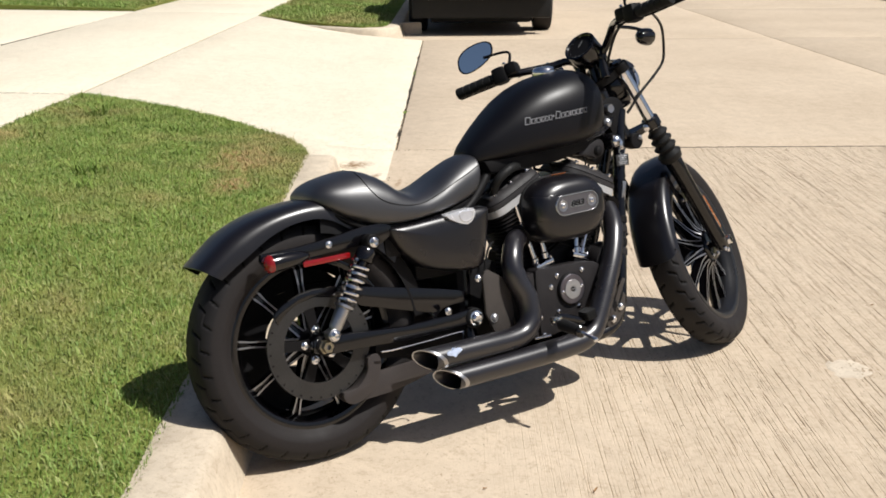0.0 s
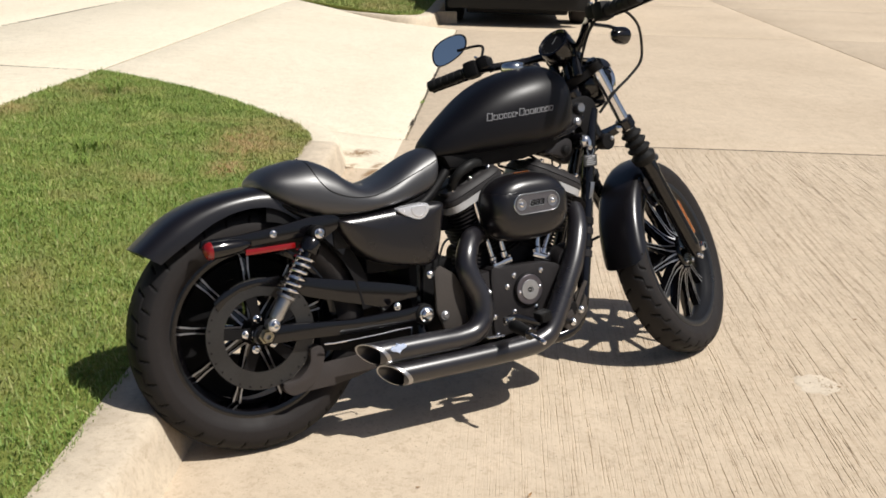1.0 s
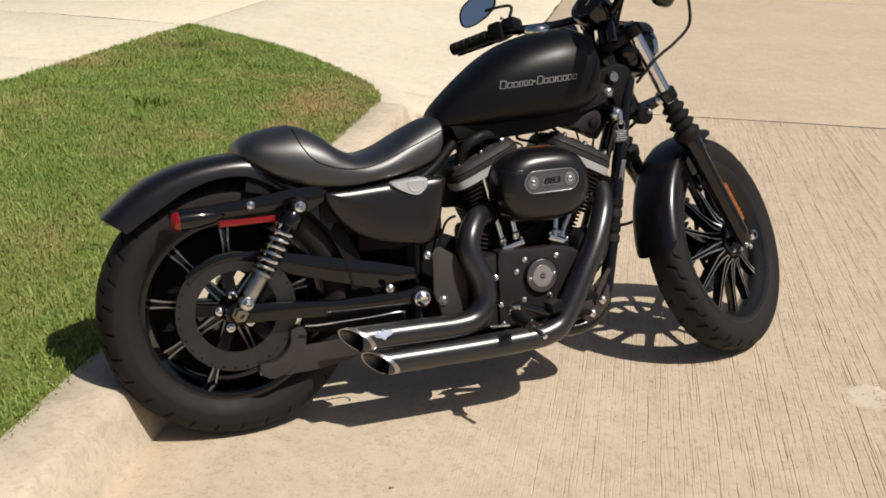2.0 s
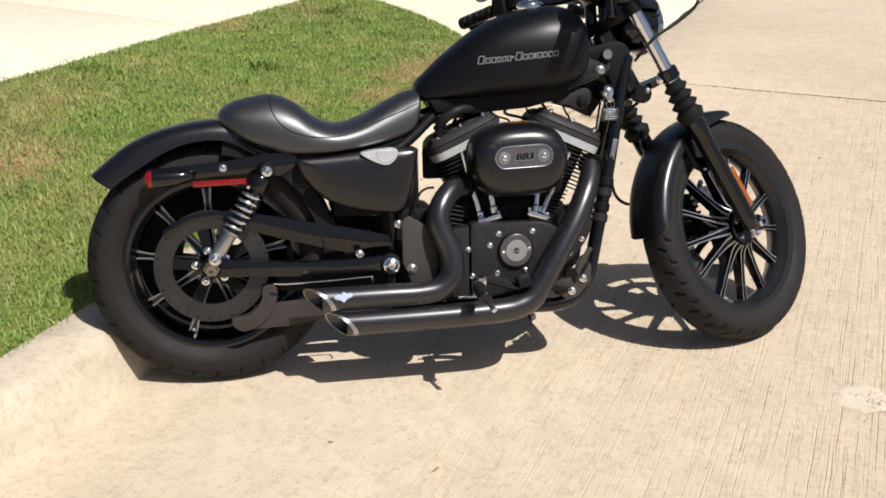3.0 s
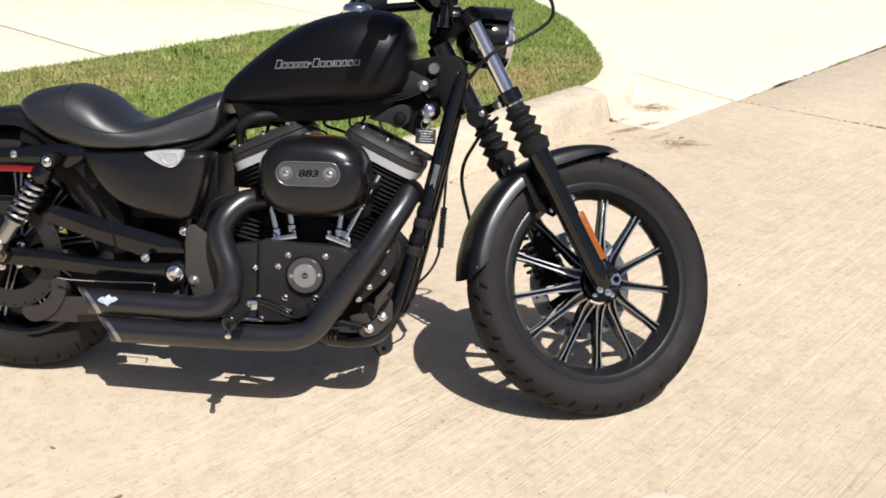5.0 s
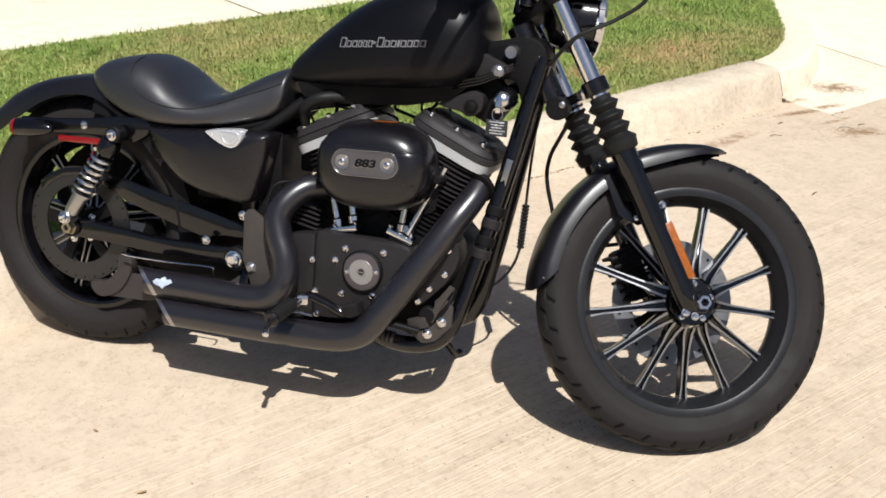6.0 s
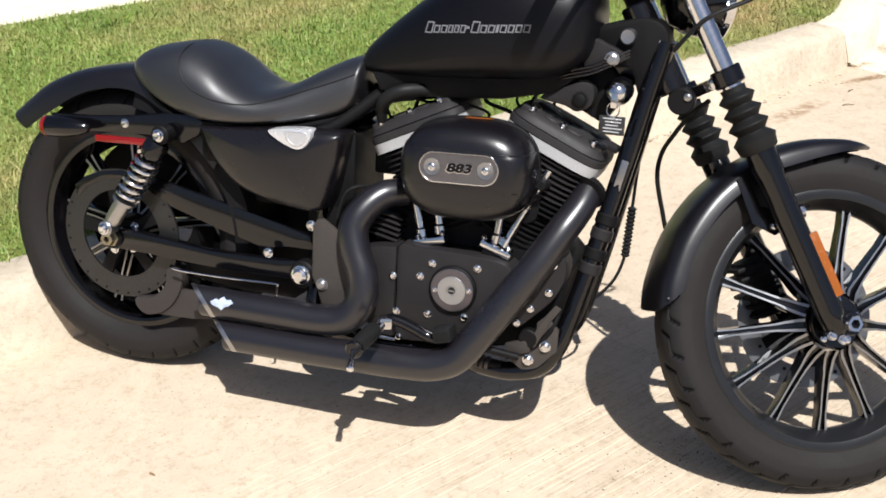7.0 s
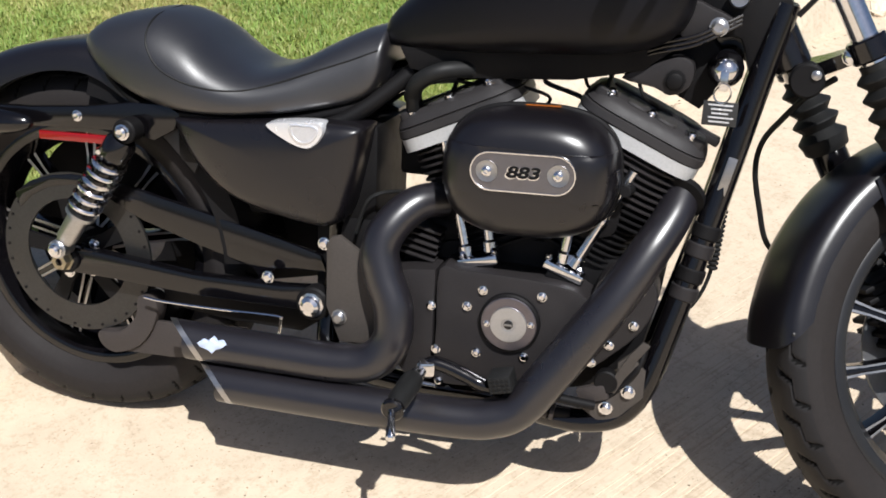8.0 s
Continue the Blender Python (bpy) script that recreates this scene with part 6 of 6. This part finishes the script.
part("coil_cover", plate(B(), cv, -0.07, -0.03, 0.005), WRINKLE, bike, "black coil cover")
part("coil_mount", plate(B(), [(0.975, 0.716), (1.0, 0.75), (1.03, 0.785), (1.08, 0.79), (1.1, 0.765), (1.101, 0.715), (1.074, 0.678), (1.03, 0.7)], -0.028, 0.028, 0.006), DULL, bike, "black engine mount block")
part("coil_nut", bolt(B(), (1.035, -0.072, 0.726), OUT, 0.013, 0.008), DULL, bike)
hp = smooth_outline([(1.03, 0.8), (1.04, 0.832), (1.054, 0.844), (1.075, 0.836), (1.098, 0.827), (1.114, 0.813), (1.08, 0.79), (1.05, 0.783)], 3)
part("horn_bracket", plate(B(), hp, -0.062, -0.04, 0.004), WRINKLE, bike)
bolts("bracket_bolt", [(1.089, -0.064, 0.809)], bike, STEEL, 0.0115)
lk = Vector((1.113, -0.055, 0.852))
part("steering_lock", lathe(B(), [(0, -0.03), (0.015, -0.03), (0.0155, 0.0), (0.013, 0.004), (0, 0.003)], lk, lk + OUT, 24), STEEL, bike, "round steering lock")
for k in range(3):
    pipe("wire", [(1.12, -0.055, 0.815 + 0.006 * k), (1.06, -0.075, 0.782 + 0.007 * k), (1.0, -0.075, 0.765 + 0.006 * k), (0.93, -0.05, 0.735)], 0.0028, GLOSS, "", 6, 8)
rnd = random.Random(4)
for k in range(9):
    x = 0.62 + 0.045 * k
    pipe("wire", [(x, rnd.uniform(-0.06, 0.02), 0.72), (x + rnd.uniform(-0.02, 0.03), rnd.uniform(-0.08, 0.0), 0.695), (x + rnd.uniform(0.0, 0.06), rnd.uniform(-0.06, 0.03), 0.67), (x + rnd.uniform(-0.03, 0.06), 0.0, 0.62)], 0.003 + 0.0012 * (k % 2), GRIP, "", 6, 8)
part("carburettor", box(B(), (0.85, -0.03, 0.6), (0.07, 0.1, 0.08), None, 0.012), DULL, engine)
pipe("breather_hose", [(0.69, -0.06, 0.7), (0.65, -0.08, 0.695), (0.63, -0.08, 0.67), (0.625, -0.06, 0.63)], 0.011, GRIP, "ribbed black hose")
pipe("wire_loom", [(0.74, -0.05, 0.715), (0.68, -0.09, 0.712), (0.64, -0.09, 0.69), (0.625, -0.07, 0.66)], 0.014, GRIP, "bundled wires")
pipe("wire", [(0.61, -0.06, 0.5), (0.585, -0.09, 0.502), (0.565, -0.1, 0.49), (0.553, -0.1, 0.462), (0.545, -0.1, 0.43)], 0.0035, GRIP, "", 6, 8)
# clutch line with its ribbed boot and the front brake hose, on the far side of the downtubes
pipe("clutch_line", [(1.15, 0.1, 0.74), (1.14, 0.12, 0.64), (1.133, 0.13, 0.55), (1.13, 0.13, 0.46), (1.125, 0.13, 0.37), (1.105, 0.12, 0.31), (1.06, 0.1, 0.26)], 0.0035, GRIP, "", 8, 8)
prof = [(0, 0)]
for k in range(13):
    prof += [(0.0058, 0.0075 * k), (0.0085, 0.0075 * k + 0.002), (0.0085, 0.0075 * k + 0.0045), (0.0058, 0.0075 * k + 0.0065)]
prof += [(0, 0.0975)]
part("cable_boot", lathe(B(), [(r * 1.15, h * 1.15) for r, h in prof], (1.126, 0.13, 0.37), (1.131, 0.13, 0.48), 14), GRIP, bike, "ribbed rubber cable boot")
pipe("front_hose", [(1.27, 0.03, 0.735), (1.235, 0.06, 0.7), (1.203, 0.1, 0.65), (1.18, 0.13, 0.605), (1.175, 0.135, 0.555), (1.19, 0.14, 0.49), (1.215, 0.15, 0.42), (1.27, 0.17, 0.39), (1.36, 0.2, 0.4)], 0.005, GRIP, "", 8, 8)

# ---- the parked pickup ----
def street_pose(s, n, z, turn=0.0):
    return Matrix.Translation(at(s, n, z)) @ Matrix.Rotation(YAW + radians(turn), 4, "Z")


CREAM = dusty("cream_car_paint", (0.62, 0.59, 0.52), 0.16, 0.26, 3.0, 0.0, coat=0.6)
PLASTIC = dusty("black_car_plastic", (0.012, 0.012, 0.012), 0.5, 0.65, 12.0, 0.1, 0.25)
GLASS = material("dark_car_glass", (0.01, 0.013, 0.015), 0.03)
PLATE = dusty("number_plate_white", (0.6, 0.66, 0.75), 0.35, 0.45, 20.0, 0.0)
PLATEBLUE = dusty("number_plate_blue", (0.1, 0.2, 0.45), 0.4, 0.5, 20.0, 0.0)


def car_body(profile, half, rings=(-1.0, -0.97, -0.85, 0.0, 0.85, 0.97, 1.0), shrink=(0.9, 0.97, 1, 1, 1, 0.97, 0.9)):
    """A closed body: a side outline, a list of (x, z), carried across the width and drawn in at the sides."""
    cx = sum(p[0] for p in profile) / len(profile)
    cz = sum(p[1] for p in profile) / len(profile)
    return loft(B(), [[Vector((cx + (x - cx) * (1 - (1 - k) * 0.25), half * r, cz + (z - cz) * k)) for x, z in profile] for r, k in zip(rings, shrink)])


def car_wheel(parent, x, y, r, w):
    c = Vector((x, y, r))
    rim = part("wheel", lathe(B(), [(0.0, -w * 0.42), (r * 0.3, -w * 0.44), (r * 0.55, -w * 0.36), (r * 0.6, -w * 0.5), (r * 0.62, w * 0.5), (0, w * 0.45)], c, c + Vector((0, 1, 0)), 36), STEEL, parent)
    part("tyre", lathe(B(), [(r * 0.6, -w * 0.48), (r * 0.8, -w * 0.52), (r * 0.95, -w * 0.46), (r, -w * 0.32), (r, w * 0.32), (r * 0.95, w * 0.46), (r * 0.8, w * 0.52), (r * 0.6, w * 0.48)], c, c + Vector((0, 1, 0)), 48), RUBBER, rim)


truck = thing("pickup_truck", "cream pickup truck with a plain bumper parked at the kerb", "truck", street_pose(12.45, -0.81, -0.008) @ Matrix.Diagonal((1, 0.975, 1, 1)))
side_out = [(0.1, 0.62), (0.08, 1.0), (0.2, 1.12), (1.25, 1.2), (1.85, 1.72), (3.2, 1.75), (3.7, 1.22), (5.4, 1.2), (5.5, 0.7), (5.4, 0.55), (0.3, 0.5)]
part("body", car_body([(p.x, p.z) for p in spline([(x, 0, z) for x, z in side_out], 3, True)], 0.98), CREAM, truck)
part("underbody", box(B(), (2.75, 0, 0.46), (5.0, 1.7, 0.22), None, 0.05), PLASTIC, truck)
bump = B()
rings = []
for y in np.linspace(-1.12, 1.12, 15):
    q = abs(y) / 1.12
    bow, trim = 0.1 * q ** 8 + 0.04 * q ** 2, 1 - 0.3 * q ** 10
    rings.append([Vector((bow + a, y, 0.66 + (z - 0.66) * trim)) for a, z in ((0.16, 0.5), (0.03, 0.5), (0.0, 0.53), (-0.015, 0.64), (-0.01, 0.76), (0.03, 0.8), (0.16, 0.8))])
loft(bump, rings)
bumper = part("bumper", bump, CREAM, truck, "cream front bumper")
for y0, y1 in ((0.69, 0.35), (0.26, -0.45), (-0.55, -0.9)):
    part("bumper_opening", box(B(), (-0.004, (y0 + y1) / 2, 0.715), (0.03, abs(y0 - y1), 0.085), None, 0.012), PLASTIC, bumper)
# Added dark box in place of the deep shade under the truck.
part("underside_shade", box(B(), (1.6, 0, 0.27), (2.2, 1.5, 0.26), None, 0.05), PLASTIC, truck)
# Air dam, drawn deeper to carry the shade below the bumper.
part("air_dam", box(B(), (0.14, 0, 0.37), (0.12, 2.0, 0.27), None, 0.03), PLASTIC, truck)
npl = part("number_plate", box(B(), (-0.024, -0.04, 0.645), (0.008, 0.32, 0.165), None, 0.004), PLATE, bumper, "pale number plate in a dark frame")
part("plate_frame", box(B(), (-0.020, -0.04, 0.645), (0.008, 0.345, 0.19), None, 0.004), PLASTIC, bumper)
part("plate_band", box(B(), (-0.030, -0.04, 0.705), (0.003, 0.3, 0.03)), PLATEBLUE, bumper)
for k in range(6):
    part("plate_bar", box(B(), (-0.030, 0.075 - 0.046 * k, 0.64), (0.003, 0.028, 0.06)), PLATEBLUE, bumper)
part("grille", box(B(), (0.06, 0, 0.93), (0.06, 1.1, 0.2), None, 0.02), PLASTIC, truck)
for y in (-0.76, 0.76):
    part("headlamp", box(B(), (0.09, y, 0.94), (0.08, 0.36, 0.2), None, 0.03), LENS, truck)
part("windscreen", plate(B(), [(1.3, 1.21), (1.8, 1.66), (1.84, 1.66), (1.34, 1.21)], -0.8, 0.8), GLASS, truck)
for y in (-0.93, 0.93):
    for x in (0.95, 4.5):
        car_wheel(truck, x, y, 0.385, 0.27)
for y in (-1.08, 1.08):
    part("door_mirror", box(B(), (1.75, y, 1.32), (0.12, 0.2, 0.22), None, 0.04), PLASTIC, truck)

# ---- the dark car on the drive beyond ----
DARKPAINT = dusty("black_car_paint", (0.008, 0.008, 0.009), 0.08, 0.16, 3.0, 0.0, coat=0.6)
car = thing("parked_car", "black car standing on the neighbouring driveway", "car", street_pose(14.6, 7.6, 0.27, 90))
part("body", car_body([(p.x, p.z) for p in spline([(x, 0, z) for x, z in [(-0.1, 0.4), (-0.12, 0.75), (0.3, 0.9), (1.1, 0.95), (1.7, 1.4), (3.2, 1.42), (4.0, 0.98), (4.5, 0.9), (4.55, 0.45), (4.3, 0.25), (0.2, 0.24)]], 3, True)], 0.88), DARKPAINT, car)
for y in (-0.76, 0.76):
    for x in (0.8, 3.6):
        car_wheel(car, x, y, 0.33, 0.22)

# ---- wheeled bins across the street ----
BLUEBIN = dusty("blue_bin_plastic", (0.012, 0.04, 0.3), 0.4, 0.55, 6.0, 0.1)
GREYBIN = dusty("grey_bin_plastic", (0.09, 0.085, 0.075), 0.45, 0.6, 6.0, 0.1)


def bin_thing(m, mat, label):
    b = thing("wheeled_bin", label, "bin", m, "bins by the far kerb")
    lev = [(0.05, 0.22, 0.25), (0.08, 0.24, 0.27), (0.9, 0.3, 0.35), (0.94, 0.33, 0.37), (0.97, 0.33, 0.37)]
    part("body", loft(B(), [[Vector((sx * a, sy * c, z)) for sx, sy in ((-1, -1), (1, -1), (1, 1), (-1, 1))] for z, a, c in lev]), mat, b)
    part("lid", loft(B(), [[Vector((sx * a, sy * c, z)) for sx, sy in ((-1, -1), (1, -1), (1, 1), (-1, 1))] for z, a, c in ((0.975, 0.345, 0.39), (1.0, 0.345, 0.39), (1.06, 0.25, 0.3))]), mat, b)
    for x in (-0.27, 0.27):
        part("wheel", cyl(B(), (x - 0.03, -0.26, 0.13), (x + 0.03, -0.26, 0.13), 0.13, seg=28), PLASTIC, b)
    part("handle", cyl(B(), (-0.28, -0.42, 0.96), (0.28, -0.42, 0.96), 0.017), mat, b)
    return b


bin_thing(street_pose(24.6, -8.8, 0.0, 0), BLUEBIN, "blue plastic wheeled bin standing by the kerb")
bin_thing(street_pose(27.2, -8.65, 0.0, 0), GREYBIN, "grey plastic wheeled bin beside the blue one")

# ---- small things on the ground ----
WEED = material("weed_leaf", (0.12, 0.2, 0.035), 0.55, spec=0.3)
wg = WEED.node_tree.nodes.new("ShaderNodeNewGeometry")
link(WEED, ramp(WEED, wg.outputs["Random Per Island"], [(0.0, (0.09, 0.17, 0.02)), (1.0, (0.26, 0.34, 0.07))]), bsdf(WEED).inputs["Base Color"])


def weeds(tufts):
    """Tufts of long bent grass leaves, (s, n, leaves, height) each."""
    rng = random.Random(5)
    bm = B()
    for s, n, count, high in tufts:
        base = at(s, n, lawn_z(s, n) - 0.003)
        for _ in range(count):
            a = rng.uniform(0, 2 * math.pi)
            out, sd = Vector((math.cos(a), math.sin(a), 0)), Vector((-math.sin(a), math.cos(a), 0))
            h, w = high * rng.uniform(0.5, 1.1), rng.uniform(0.002, 0.0045)
            root = base + Vector((rng.gauss(0, 0.05), rng.gauss(0, 0.05), 0))
            rows = []
            for k in range(5):
                f = k / 4
                p = root + out * (h * 0.9 * f ** 1.6) + Vector((0, 0, h * (f - 0.42 * f * f)))
                rows.append((bm.verts.new(p - sd * w * (1 - f * 0.9)), bm.verts.new(p + sd * w * (1 - f * 0.9))))
            for p, q in zip(rows, rows[1:]):
                bm.faces.new((p[0], p[1], q[1], q[0]))
    return tagged(part("weed_tufts", bm, WEED, None, "", False), "coarse green weed tufts growing in the verge", "weeds", kind="stuff")


weeds([(2.8, 1.54, 60, 0.13), (2.28, 2.28, 45, 0.16), (2.5, 1.5, 40, 0.11), (2.25, 2.1, 30, 0.12), (4.55, 2.05, 60, 0.17), (4.2, 1.9, 30, 0.1), (3.3, 1.15, 24, 0.09), (1.5, 1.7, 24, 0.08), (0.6, 1.2, 20, 0.08),
       (4.9, 2.15, 30, 0.12), (1.9, 0.95, 18, 0.07), (3.7, 2.15, 26, 0.11), (0.9, 2.2, 26, 0.12), (-0.4, 1.1, 18, 0.08), (1.2, 1.05, 16, 0.07), (-1.0, 1.9, 20, 0.1), (4.09, 1.4, 40, 0.09), (3.66, 0.97, 22, 0.07), (1.85, 0.99, 24, 0.08), (1.89, 1.46, 24, 0.08), (4.78, 2.09, 40, 0.11), (4.4, 1.75, 36, 0.09), (3.9, 1.75, 24, 0.08)])

STRAW = material("dry_debris", (0.3, 0.2, 0.1), 0.9)
grained(STRAW, (0.38, 0.26, 0.14), (0.14, 0.085, 0.045), 40, 0.4, 0.004)


SOOT = grained(material("joint_dirt", (0.05, 0.04, 0.03), 0.95), (0.075, 0.058, 0.04), (0.025, 0.02, 0.015), 30, 0.4, 0.004)


def debris(name, s, n, zf, rs, rn, count, size, seed, label, mat=None, turn=0.0):
    """A thin scatter of chips, washed sand and bits lying on the paving."""
    rng = random.Random(seed)
    bm = B()
    for _ in range(count):
        a, r = rng.uniform(0, 2 * math.pi), abs(rng.gauss(0, 0.5))
        ds, dn = rs * r * math.cos(a), rn * r * math.sin(a)
        ds, dn = ds * math.cos(turn) - dn * math.sin(turn), ds * math.sin(turn) + dn * math.cos(turn)
        p = at(s + ds, n + dn, zf(s + ds, n + dn))
        k = size * rng.uniform(0.4, 1.3)
        v = [bm.verts.new(p + Vector((k * math.cos(t + a) * rng.uniform(0.6, 1.3), k * math.sin(t + a) * rng.uniform(0.4, 1.0), 0.0))) for t in (0, 1.3, 2.4, 3.6, 5.0)]
        top = bm.verts.new(p + Vector((0, 0, k * rng.uniform(0.15, 0.5))))
        for i in range(5):
            bm.faces.new((v[i], v[(i + 1) % 5], top))
    return tagged(part(name, bm, mat or STRAW, None, "", False), label, "debris", kind="stuff")


debris("kerb_crumbs", 3.435, 0.262, lambda s, n: 0.012, 0.03, 0.035, 60, 0.006, 21, "crumbled concrete at the kerb joint", KERB)
debris("sand_debris", 3.79, 0.23, apron_z, 0.11, 0.06, 500, 0.0042, 1, "brown washed-up sand and leaf bits on the driveway apron", None, -0.7)
debris("sand_debris", 3.31, -0.22, road_z, 0.15, 0.045, 420, 0.0042, 2, "brown washed-up sand and leaf bits in the gutter", None, -0.9)
debris("sand_debris", 3.34, 0.11, road_z, 0.16, 0.03, 500, 0.004, 3, "thin line of dirt at the kerb's foot", None, -0.2)
debris("joint_dirt", 7.8, 0.0, road_z, 3.4, 0.012, 1300, 0.007, 4, "dark dirt and weeds in the driveway joint", SOOT)
debris("joint_dirt", 4.34, -2.4, road_z, 0.012, 2.8, 3600, 0.006, 5, "dark dirt in the street joint", SOOT)
for k, (s, w) in enumerate(((4.95, 0.16), (5.9, 0.1), (7.1, 0.22), (8.4, 0.14), (9.8, 0.2))):
    debris("joint_weeds", s, 0.005, road_z, w, 0.022, 120, 0.008, 40 + k, "clump of dirt and weeds in the driveway joint", WEED if k % 2 else SOOT)
debris("joint_dirt", 9.5, 4.45, apron_z, 3.0, 0.012, 700, 0.01, 31, "dark dirt in the joint along the footpath", SOOT)
debris("joint_dirt", 5.45, 3.2, apron_z, 0.012, 0.8, 350, 0.008, 32, "dark dirt in a footpath joint", SOOT)
debris("joint_dirt", 1.4, 0.205, road_z, 2.3, 0.016, 700, 0.0045, 21, "dark dirt along the foot of the kerb", SOOT)
debris("grit", 0.7, -1.1, road_z, 3.2, 1.6, 1100, 0.0022, 6, "dark grit scattered over the street", SOOT)
debris("gutter_grit", 0.2, -0.25, road_z, 2.4, 0.5, 380, 0.0019, 61, "dark specks and grit along the gutter")
TWIG = dusty("dry_twig", (0.12, 0.075, 0.04), 0.7, 0.9, 60.0, 0.2)
for k, (s, n, a, w) in enumerate(((2.96, -0.04, 0.4, 0.05), (3.13, 0.06, 1.0, 0.035), (3.3, -0.16, 0.1, 0.06), (3.4, -0.17, 0.8, 0.04), (1.3, -1.3, 2.0, 0.03), (2.5, -0.55, 1.2, 0.04))):
    d = Vector((math.cos(a), math.sin(a), 0)) * w / 2
    b = d.orthogonal().normalized() * 0.15 * w
    p = at(s, n, road_z(s, n) + 0.004)
    tagged(part("twig", tube(B(), [p - d, p - d * 0.2 + Vector((0, 0, 0.002)) + b * 0.3, p + d], 0.0018, 6, 4, radii=[0.0022, 0.0018, 0.001]), TWIG), "short dry twig lying on the street", "twig", "twigs on the street")
CHIP = concrete("patch_mortar", (0.68, 0.59, 0.465), (0.58, 0.49, 0.375))
patch = B()
rng = random.Random(9)
pts = [(0.58 + (0.07 + 0.035 * rng.random()) * math.cos(t), -1.68 + (0.06 + 0.03 * rng.random()) * math.sin(t)) for t in np.linspace(0, 6.28, 26)[:-1]]
loft(patch, [[at(0.58 + (s - 0.58) * k, -1.68 + (n + 1.68) * k, road_z(s, n) + z) for s, n in pts] for k, z in ((1.0, -0.003), (0.9, 0.0012), (0.7, 0.002), (0.05, 0.0014))])
tagged(part("road_patch", patch, CHIP), "pale mortar patch on the concrete street", "road patch", kind="structure")
debris("patch_grit", 0.565, -1.72, lambda s, n: road_z(s, n) + 0.002, 0.12, 0.1, 70, 0.0035, 11, "grit round the mortar patch")
LEAFM = dusty("fallen_leaf", (0.32, 0.18, 0.07), 0.6, 0.8, 60.0, 0.1)
rng = random.Random(12)
for k in range(9):
    s, n = rng.uniform(-0.5, 4.5), rng.uniform(-3.2, -0.2)
    bm = B()
    a = rng.uniform(0, 6.28)
    w = rng.uniform(0.004, 0.0075)
    rows = []
    for f in (0.0, 0.25, 0.55, 0.8, 1.0):
        x, hw = (f - 0.5) * w * 3.2, w * 0.55 * math.sin(math.pi * min(0.98, f + 0.02))
        rows.append([bm.verts.new((x, -hw, 0.003 + 0.004 * f)), bm.verts.new((x, 0, 0.0012 + 0.003 * f)), bm.verts.new((x, hw, 0.003 + 0.005 * f))])
    for p, q in zip(rows, rows[1:]):
        for i in (0, 1):
            bm.faces.new((p[i], p[i + 1], q[i + 1], q[i]))
    ob = part("fallen_leaf", bm, LEAFM, None, "", False)
    ob.matrix_world = Matrix.Translation(at(s, n, road_z(s, n) + 0.001)) @ Matrix.Rotation(a, 4, "Z")
    tagged(ob, "small dry brown leaf lying on the street", "leaf", "leaves on the street")
